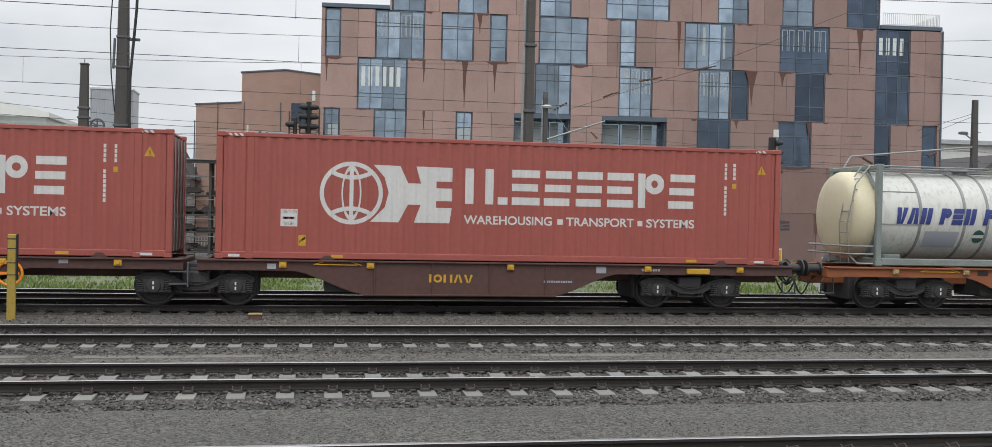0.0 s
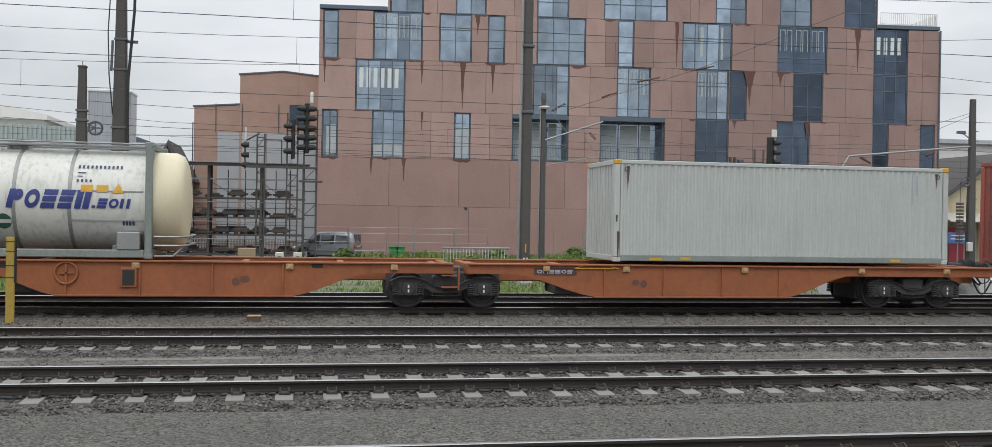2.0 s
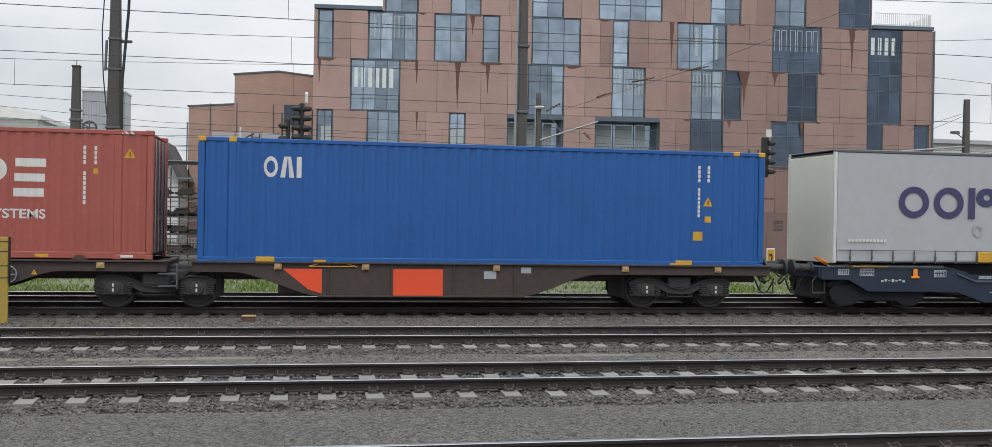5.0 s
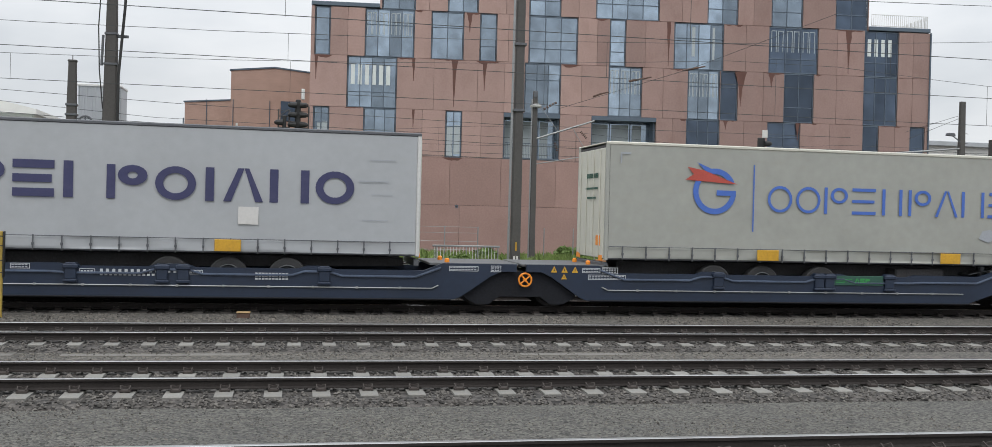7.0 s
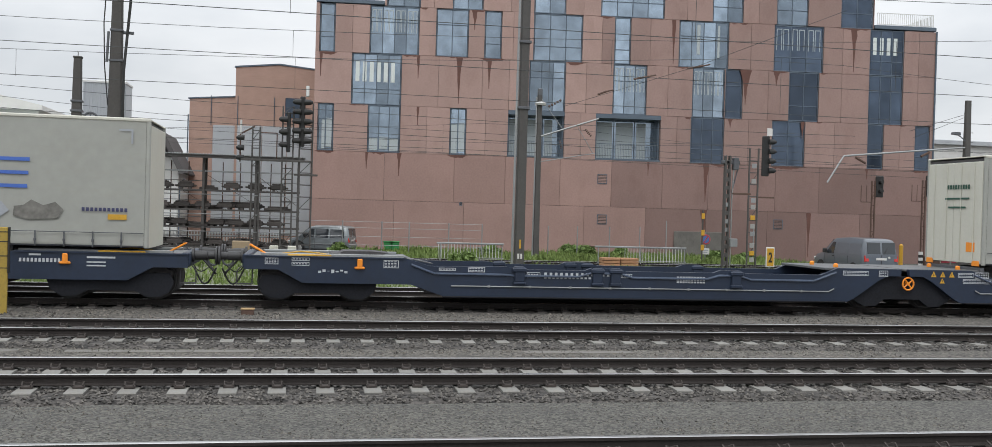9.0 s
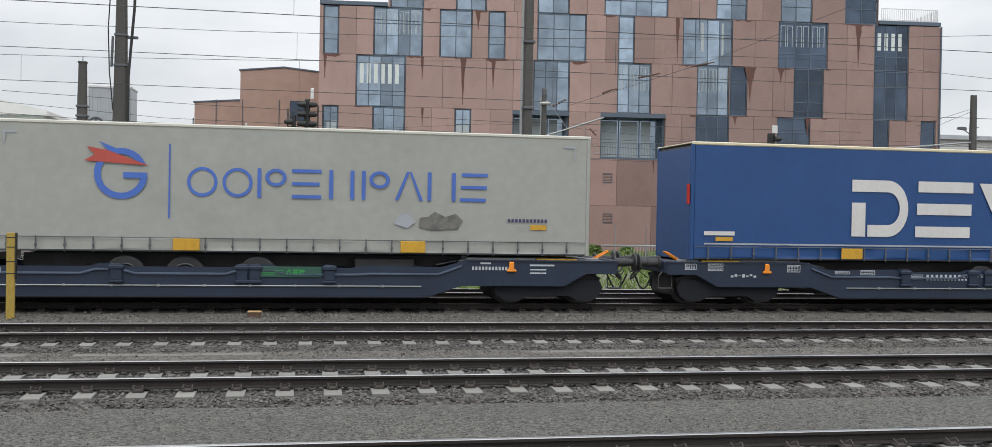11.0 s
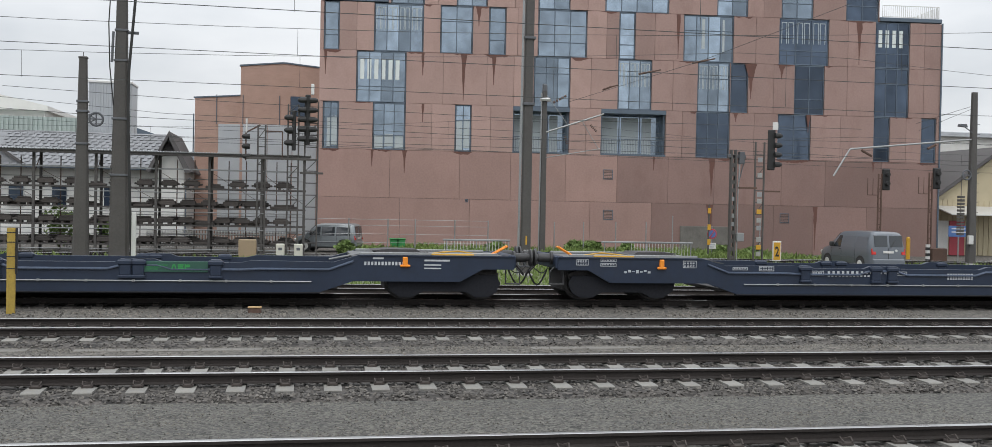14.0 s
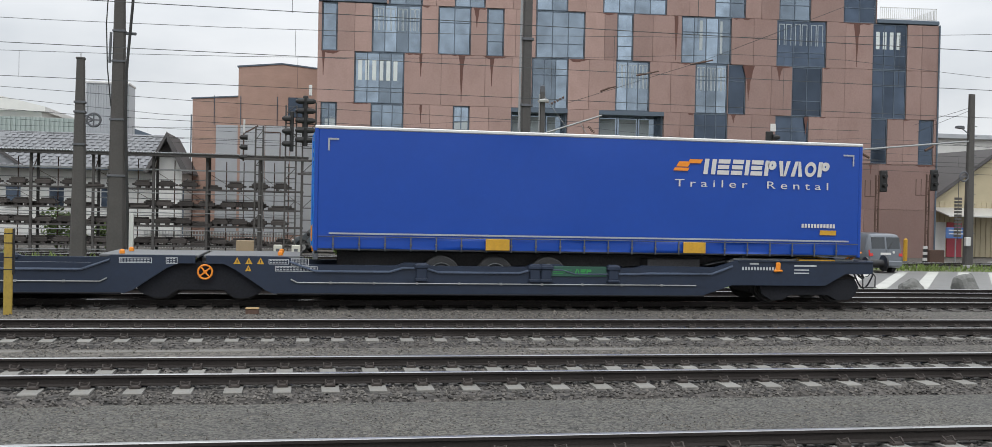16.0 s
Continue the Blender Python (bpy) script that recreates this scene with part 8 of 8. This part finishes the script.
# ---- storage rack with cast-iron parts ----
def build_rack():
    r = thing("storage_rack", "long open steel rack with a corrugated canopy", "storage rack", at=(0, 58, ground_height(58)))
    g = ground_height(58)
    posts = (-20.5, -17.4, -14.34, -11.2, -8.1, -5.3, -2.5, -0.2)
    for x in posts:
        for y in (0.0, 1.5):
            part("post", B().box(x - 0.07, x + 0.07, y - 0.07, y + 0.07, 0, 4.85 - g, 0.01), M["mast"], r)
        part("brace", B().tube((x, 0, 3.6 - g), (x, 1.5, 4.7 - g), 0.03, 5), M["rust"], r)
    for z in (3.02, 1.95, 1.0, -0.08):
        for y in (0.0, 1.45):
            part("shelf_beam", B().box(-20.5, -0.1, y - 0.05, y + 0.05, z - g - 0.09, z - g, 0.01), M["mast"], r)
        part("back_tube", B().tube((-20.5, -0.08, z - g - 0.27), (-0.1, -0.08, z - g - 0.27), 0.028, 6), M["galv"], r)
        part("back_tube", B().tube((-20.5, 1.5, z - g + 0.5), (-0.1, 1.5, z - g + 0.5), 0.022, 6), M["galv"], r)
    for x0_, x1_ in zip(posts, posts[1:]):
        for q in (0.33, 0.67):
            x = x0_ + q * (x1_ - x0_)
            part("slim_post", B().box(x - 0.025, x + 0.025, 1.42, 1.48, 0, 4.6 - g, 0.008), M["rust"], r)
        part("tie_rod", B().tube((x0_, 1.5, 3.9 - g), (x1_, 1.5, 2.2 - g), 0.014, 5), M["rust"], r)
    part("top_beam", B().box(-20.5, -0.1, -0.05, 0.05, 3.98 - g, 4.06 - g, 0.01), M["galv"], r)
    pts = []
    for k in range(140):
        x = -20.8 + k * 0.15
        pts += [(x, 4.92 - g), (x + 0.05, 4.97 - g), (x + 0.1, 4.92 - g)]
    pts = pts + [(x, z - 0.02) for x, z in reversed(pts)]
    part("canopy", B().prism(pts, -0.6, 2.2), M["zinc"], r, "corrugated grey canopy")
    part("eaves_beam", B().box(-20.8, 0.1, -0.5, -0.4, 4.72 - g, 4.88 - g, 0.01), M["mast"], r)
    me = B().box(-0.42, 0.42, -0.25, 0.25, 0.10, 0.34, 0.03).mesh("cast_block", M["machine"])
    pieces = [("lug", B().box(-0.56, -0.42, -0.2, 0.2, 0.14, 0.24, 0.02)), ("lug", B().box(0.42, 0.56, -0.2, 0.2, 0.14, 0.24, 0.02)), ("cover", B().box(-0.34, 0.30, -0.18, 0.18, 0.34, 0.43, 0.02)),
              ("foot", B().box(-0.3, -0.16, -0.27, 0.27, 0.0, 0.10)), ("foot", B().box(0.16, 0.3, -0.27, 0.27, 0.0, 0.10))]
    pieces = [(n, b.mesh(n, M["machine"])) for n, b in pieces]
    flat = B().box(-0.5, 0.5, -0.3, 0.3, 0.0, 0.14, 0.02).mesh("cast_plate", M["machine"])
    boss = B().box(-0.3, 0.3, -0.2, 0.2, 0.14, 0.24, 0.02).mesh("boss", M["machine"])

    def casting(low, at):
        ob = tagged(new("machine_casting", flat if low else me), "flat oily iron casting lying on the rack" if low else "dark oily iron gear casting stored on the rack", "machine part", "castings on the rack")
        ob.matrix_basis = at
        for n, mesh_ in ([("boss", boss)] if low else pieces):
            part(n, mesh_, None, ob)

    rng = random.Random(21)
    for z in (3.02, 1.95, 1.0, -0.08):
        x = -20.0
        while x < -0.6:
            if rng.random() < 0.93:
                low = rng.random() < 0.2
                casting(low, pose(x, 58 + rng.uniform(0.2, 0.5), z, 0, 0, rng.uniform(-4, 4)))
                if z < 2.0 and rng.random() < 0.85:
                    casting(rng.random() < 0.5, pose(x + rng.uniform(0.3, 0.6), 59.05, z, 0, 0, rng.uniform(-6, 6)))
            x += rng.uniform(1.05, 1.45) if z > 1.5 else rng.uniform(0.92, 1.1)
    fence = thing("picket_fence", "white picket fence behind the rack", "fence", at=(0, 63, ground_height(63)))
    for k in range(48):
        part("picket", B().box(-9.3 + k * 0.17, -9.22 + k * 0.17, -0.02, 0.02, 0.1, 1.1), M["alu"], fence)
    part("fence_rail", B().box(-9.3, -1.2, 0.02, 0.05, 0.35, 0.42).box(-9.3, -1.2, 0.02, 0.05, 0.85, 0.92), M["alu"], fence)


build_rack()


# ---- vehicles ----
def build_van(x, y, size, label, paint, glazed, turn=0.0):
    """A parked van; its nose lies at x = 0 and points towards -x before it is turned. glazed: windows all along its sides."""
    L, H, W = size
    v = thing("van", label, "van", group="parked vans", at=pose(x, y, ground_height(y) + 0.03, 0, 0, turn))
    k, h = L / 4.9, H / 1.97
    # along the van: place, sill, shoulder, roof height, half width at the shoulder, half width at the roof
    rows = [(0.0, 0.34, 0.62, 0.70, 0.62, 0.55), (0.06, 0.26, 0.66, 0.86, 0.80, 0.66), (0.30, 0.24, 0.80, 1.04, 0.92, 0.78), (0.95, 0.24, 0.98, 1.16, 0.95, 0.84), (1.35, 0.24, 1.04, 1.50, 0.95, 0.80),
            (1.75, 0.24, 1.06, 1.82, 0.95, 0.76), (2.05, 0.24, 1.06, 1.92, 0.95, 0.77), (3.2, 0.24, 1.06, 1.97, 0.95, 0.78), (4.45, 0.24, 1.06, 1.95, 0.95, 0.77), (4.70, 0.26, 1.06, 1.90, 0.94, 0.76), (4.80, 0.28, 1.05, 1.80, 0.92, 0.74), (4.90, 0.34, 1.02, 1.12, 0.86, 0.84)]
    b, n = B(), 12
    verts = []
    for p, z0, zs, zt, w, wr in rows:
        half = [(w * 0.9, z0), (w, z0 + 0.12), (w, zs), (wr + (w - wr) * 0.12, zs + (zt - zs) * 0.86), (wr - 0.05, zt - 0.03), (wr * 0.6, zt)]
        verts += [(p * k, -q * W / 1.9, z * h) for q, z in half] + [(p * k, q * W / 1.9, z * h) for q, z in reversed(half)]
    m = len(rows)
    b.add(verts, [(j * n + i, j * n + (i + 1) % n, (j + 1) * n + (i + 1) % n, (j + 1) * n + i) for j in range(m - 1) for i in range(n)] + [tuple(range(n)), tuple(range(m * n - 1, m * n - n - 1, -1))])
    body = part("body", b, paint, v, "painted van body", True)

    def skin(p, z, s, off):
        """A point on the upper side, which leans inwards above the shoulder."""
        e = max(0.0, z - 1.06) / 0.75
        return (p * k, s * ((0.95 - 0.155 * e) * W / 1.9 + off), z * h)

    def panel(name, quad, s, off, mat_, parent, label_=""):
        c = len(quad)
        g = B().add([skin(p, z, s, off) for p, z in quad] + [skin(p, z, s, -0.03) for p, z in quad], [tuple(range(c)), tuple(range(2 * c - 1, c - 1, -1))] + [(i, (i + 1) % c, (i + 1) % c + c, i + c) for i in range(c)])
        part(name, g, mat_, parent, label_)

    for s in (-1, 1):
        panel("side_window", [(1.42, 1.12), (2.15, 1.10), (2.15, 1.70), (1.92, 1.70)], s, 0.012, M["carglass"], v, "dark cab window")
        if glazed:
            panel("side_window", [(2.28, 1.10), (3.28, 1.10), (3.28, 1.70), (2.28, 1.70)], s, 0.012, M["carglass"], v, "dark van window")
            panel("side_window", [(3.40, 1.10), (4.52, 1.12), (4.42, 1.68), (3.40, 1.70)], s, 0.012, M["carglass"], v, "dark van window")
        else:
            for p0, p1 in ((2.32, 3.38), (3.5, 4.5)):
                panel("pressed_panel", [(p0, 1.14), (p1, 1.14), (p1 - 0.02, 1.68), (p0, 1.68)], s, 0.010, paint, v)
        for p in (1.28, 2.22, 3.44):
            panel("door_seam", [(p, 0.40), (p + 0.014, 0.40), (p + 0.014, 1.06), (p, 1.06)], s, 0.004, M["black"], body)
        panel("rub_strip", [(1.3, 0.60), (3.5, 0.60), (3.5, 0.66), (1.3, 0.66)], s, 0.014, M["steel"], v)
        panel("sill_trim", [(1.3, 0.25), (3.55, 0.25), (3.55, 0.32), (1.3, 0.32)], s, 0.006, M["black"], v)
        panel("door_handle", [(2.05, 0.98), (2.19, 0.98), (2.19, 1.02), (2.05, 1.02)], s, 0.03, M["black"], v)
        ym = s * (W / 2 + 0.10)
        part("mirror", B().box(1.38 * k, 1.56 * k, ym - 0.11, ym + 0.11, 1.12 * h, 1.36 * h, 0.05), M["black"], v, "black door mirror")
        zl = 1.12
        part("tail_lamp", B().prism([(4.86 * k, 0.82 * h), (4.93 * k, 0.84 * h), (4.87 * k, zl * h), (4.76 * k, zl * h)], s * W * 0.37, s * W * 0.475), M["tail"], v, "red tail lamp")
        part("headlamp", B().box(0.03 * k, 0.34 * k, *sorted((s * W * 0.28, s * W * 0.455)), 0.70 * h, 0.88 * h, 0.05), M["alu"], v)
        for p in (0.95, 3.97):
            # a black disc on the body side stands in for the shaded wheel well
            part("wheel_well_shade", B().lathe([(0.0, 0.385), (s * 0.016, 0.385), (s * 0.018, 0.35)], (p * k, s * W / 2, 0.36), "y", 28), M["black"], v, "black disc for the shaded wheel well")
            wh = part("wheel", B().lathe([(-0.11, 0.2), (-0.11, 0.30), (-0.08, 0.33), (0.08, 0.33), (0.11, 0.30), (0.11, 0.2)], (p * k, s * (W / 2 - 0.07), 0.30), "y", 28), M["rubber"], v, "black tyre", True)
            part("rim", B().lathe([(s * 0.112, 0.22), (s * 0.125, 0.20), (s * 0.10, 0.15), (s * 0.125, 0.05), (s * 0.125, 0.0)], (p * k, s * (W / 2 - 0.07), 0.30), "y", 20), M["alu"], wh, "pale wheel rim", True)
    part("windscreen", B().add([(1.02 * k, -W * 0.42, 1.21 * h), (1.02 * k, W * 0.42, 1.21 * h), (1.72 * k, W * 0.375, 1.82 * h), (1.72 * k, -W * 0.375, 1.82 * h)] + [(1.10 * k, -W * 0.42, 1.16 * h), (1.10 * k, W * 0.42, 1.16 * h), (1.80 * k, W * 0.375, 1.78 * h), (1.80 * k, -W * 0.375, 1.78 * h)],
                               [(0, 1, 2, 3), (7, 6, 5, 4), (0, 4, 5, 1), (2, 6, 7, 3), (1, 5, 6, 2), (0, 3, 7, 4)]), M["carglass"], v)
    for y0, y1 in ((-0.40, -0.03), (0.03, 0.40)):
        part("rear_window", B().prism([(4.80 * k, 1.20 * h), (4.895 * k, 1.20 * h), (4.83 * k, 1.76 * h), (4.72 * k, 1.76 * h)], y0 * W, y1 * W), M["carglass"], v, "dark rear door window")
    part("rear_seam", B().box(4.88 * k, 4.912 * k, -0.012, 0.012, 0.5 * h, 1.15 * h), M["black"], v)
    part("bumper", B().box(4.80 * k, 5.0 * k, -W * 0.46, W * 0.46, 0.34, 0.62, 0.05), paint, v, "rear bumper")
    part("number_plate", B().box(4.90 * k, 4.93 * k, -0.30, 0.26, 0.90 * h, 1.01 * h), M["white"], v, "blank pale number plate")
    part("badge", B().lathe([(4.885 * k, 0.07), (4.92 * k, 0.06)], (0, 0.42, 1.03 * h), "x", 16), M["alu"], v, "round chrome badge")
    part("wiper", B().tube((4.91 * k, 0.12, 1.18 * h), (4.86 * k, 0.34, 1.5 * h), 0.012, 5), M["black"], v)
    return v


build_van(27.75, 50.5, (4.9, 1.97, 1.9), "grey panel van parked nose-in on the damp paving", M["van"], False, -88)
build_van(-0.55, 61.9, (3.75, 1.68, 1.72), "small silver-grey van with side windows parked by the fence", M["silver"], True, -18)


# ---- signs, posts, barriers, boulders ----
sg = thing("track_sign", "yellow track sign with white rim and black figure two", "sign", at=(24.2, 50, ground_height(50)))
part("board", B().box(-0.24, 0.24, -0.03, 0.03, 0.28, 1.32, 0.02), M["white"], sg)
part("face", B().box(-0.19, 0.19, -0.045, -0.03, 0.34, 1.26, 0.01), M["yellow"], sg, "orange-yellow sign face")
decal("figure", writing("2", -0.11, 0.52, 0.11, 1.05, 0.03), -0.046, M["black"], sg, "black figure two")
part("post", B().box(-0.05, 0.05, 0.03, 0.1, 0.0, 1.0, 0.01), M["galv"], sg)
np_ = thing("no_stopping_sign", "round blue and red no-stopping sign on a post", "sign", at=(23.05, 56, ground_height(56)))
part("post", B().tube((0, 0, 0), (0, 0, 1.95), 0.035, 8), M["galv"], np_)
part("disc", B().lathe([(-0.04, 0.30), (-0.06, 0.285), (-0.06, 0.0)], (0, 0, 1.52), "y", 24), M["signred"], np_)
part("disc_face", B().lathe([(-0.062, 0.215), (-0.066, 0.0)], (0, 0, 1.52), "y", 24), M["signblue"], np_)
part("disc_bar", B().prism([(-0.17, 1.31), (-0.12, 1.28), (0.17, 1.73), (0.12, 1.76)], -0.072, -0.064), M["signred"], np_)
part("plate", B().box(-0.25, 0.25, -0.05, -0.03, 0.65, 1.0, 0.01), M["white"], np_, "white plate with grey marks")
decal("plate_marks", [rect(-0.18, 0.86, 0.18, 0.92), rect(-0.12, 0.74, 0.12, 0.8)], -0.051, M["greybar"], np_)
yp = thing("track_marker", "thin post with yellow marker boards", "post", at=(22.65, 55.5, ground_height(55)))
part("post", B().tube((0, 0, 0), (0, 0, 3.2), 0.05, 8), M["mast"], yp)
for z in (2.7, 1.75, 0.9):
    part("marker_board", B().box(-0.1, 0.1, -0.08, -0.05, z, z + 0.32, 0.01), M["yellow"], yp)
bs = thing("direction_sign", "blue direction sign on a thin post", "sign", at=(38.2, 55, ground_height(55)))
part("post", B().tube((0, 0, 0), (0, 0, 2.2), 0.04, 8), M["galv"], bs)
part("board", B().box(-0.7, 0.7, -0.06, -0.03, 1.6, 2.25, 0.02), M["signblue"], bs)
decal("board_marks", [rect(-0.5, 2.05, 0.4, 2.12), rect(-0.5, 1.85, 0.5, 1.92)], -0.062, M["white"], bs)
bo = thing("bollard", "weathered yellow steel bollard by the street", "bollard", at=(38.1, 60, ground_height(60)))
part("tube", B().lathe([(0, 0.13), (1.35, 0.13), (1.45, 0.05)], (0, 0, 0), "z", 12), M["yellow"], bo)
for k, (x, z) in enumerate([(14.65, 1.5), (16.47, 1.52), (18.5, 1.55), (20.43, 1.58), (22.13, 2.0), (27.88, 1.9), (2.38, 1.5), (4.65, 1.5), (6.25, 1.5), (8.6, 1.5), (10.6, 1.5)]):
    fp = thing("fence_post", "thin pale fence post in the weeds", "post", group="fence posts", at=(x, 60, ground_height(60)))
    part("tube", B().tube((0, 0, 0), (0, 0, z - ground_height(60)), 0.035, 8), M["galv"], fp)
fw = thing("wire_fence", "thin wire fence between the pale posts", "fence", at=(0, 60, 0))
for z in (0.1, 0.6, 1.1, 1.45):
    part("strand", B().tube((0.5, 0, z), (10.6, 0, z), 0.012, 5), M["galv"], fw)
for x0, x1 in ((15.6, 20.8), (7.0, 10.6)):
    br = thing("barrier", "galvanised crowd barrier standing in the grass", "barrier", group="barriers", at=(0, 53.2, ground_height(53)))
    part("top_bar", B().box(x0, x1, -0.04, 0.04, 1.0, 1.1, 0.02), M["galv"], br)
    part("low_bar", B().tube((x0 + 1.6, 0, 0.3), (x1, 0, 0.3), 0.025, 6), M["galv"], br)
    x = x0 + (1.7 if x0 > 10 else 0.1)
    while x < x1 - 0.05:
        part("upright", B().tube((x, 0, 0.25), (x, 0, 1.0), 0.014, 5), M["alu"], br)
        x += 0.17
    for x in (x0 + 0.2, (x0 + x1) / 2, x1 - 0.1):
        part("leg", B().tube((x, 0, 0.0), (x, 0, 1.0), 0.03, 6), M["galv"], br)
for k, (x, w) in enumerate(((15.15, 0.85), (16.08, 0.9))):
    pl = thing("timber_stack", "stack of reddish timber packed on a pallet", "timber stack", group="timber stacks", at=(x, 49.0, ground_height(49)))
    for j in range(4):
        part("plank", B().box(-w / 2, w / 2, -0.4, 0.4, 0.1 + j * 0.14, 0.22 + j * 0.14, 0.015), M["timber"], pl)
    part("bearer", B().box(-w / 2 + 0.1, -w / 2 + 0.2, -0.4, 0.4, 0, 0.1).box(w / 2 - 0.2, w / 2 - 0.1, -0.4, 0.4, 0, 0.1), M["wood"], pl)
for x in (5.6, 6.0):
    bn = thing("bin", "green plastic bin in the weeds", "bin", group="bins", at=(x - 0.4, 62, ground_height(62)))
    part("tub", B().prism([(-0.2, 0), (0.2, 0), (0.26, 0.75), (-0.26, 0.75)], -0.22, 0.22), M["plastic_green"], bn)
    part("lid", B().box(-0.29, 0.29, -0.26, 0.26, 0.75, 0.82, 0.02), M["plastic_green"], bn)


def build_boulder(x, y, w, h, seed):
    bm = bmesh.new()
    bmesh.ops.create_icosphere(bm, subdivisions=3, radius=1.0)
    for v in bm.verts:
        p = v.co.copy()
        k = 1 + 0.35 * noise.noise(p * 1.3 + Vector((seed, 0, 0))) + 0.08 * noise.noise(p * 5 + Vector((seed, 3, 0)))
        v.co = Vector((p.x * w * k, p.y * w * 0.7 * k, max(-0.25, p.z * h * k)))
    me = bpy.data.meshes.new("boulder")
    bm.to_mesh(me)
    bm.free()
    me.materials.append(M["rock"])
    ob = new("boulder", me)
    ob.matrix_basis = pose(x, y, ground_height(y) + 0.12, 0, 0, 40 * seed)
    tagged(ob, "rough grey boulder on the grass edge", "boulder", "boulders")


for k, (x, y, w, h) in enumerate(((21.9, 34.0, 0.55, 0.34), (24.3, 34.3, 0.62, 0.62), (26.2, 34.6, 0.5, 0.45), (28.0, 34.5, 0.6, 0.5))):
    build_boulder(x, y, w, h, k + 1)

yl = thing("distance_post", "yellow-painted steel trackside post with black edge", "post", at=(-6.05, 22.8, -0.25))
part("board", B().box(-0.085, 0.085, -0.05, 0.02, 0.0, 1.86, 0.012), M["oldyellow"], yl, "scratched yellow post")
part("edge", B().box(0.085, 0.11, -0.06, 0.05, 0.9, 1.86, 0.006), M["black"], yl)
for z in (1.0, 1.25, 1.55, 1.75):
    part("band", B().box(-0.088, 0.088, -0.054, -0.049, z, z + 0.02), M["black"], yl)
bx = thing("junction_box", "small yellow-brown junction box between tracks", "box", at=(-1.1, 23.05, -0.25))
part("case", B().box(-0.14, 0.14, -0.1, 0.1, 0.03, 0.17, 0.02), M["rust"], bx)
part("lid", B().box(-0.15, 0.15, -0.11, 0.11, 0.17, 0.20, 0.01), M["spigot"], bx)
part("foot", B().box(-0.13, -0.1, -0.08, 0.08, 0, 0.03).box(0.1, 0.13, -0.08, 0.08, 0, 0.03), M["steel"], bx)


# ---- what moves ----
def motions():
    times = [float(k) for k in range(17)]
    for ob, u in MOVERS:
        walk(ob, [(t, pose(u - run(t), TRACK_Y, 0)) for t in times])
    ticks = [k / 30 for k in range(481)]
    for ob, d in WHEELS:
        walk(ob, [(t, pose(d, 0, 0.46, 0, -math.degrees(run(t) / 0.46) % 360, 0)) for t in ticks])


motions()
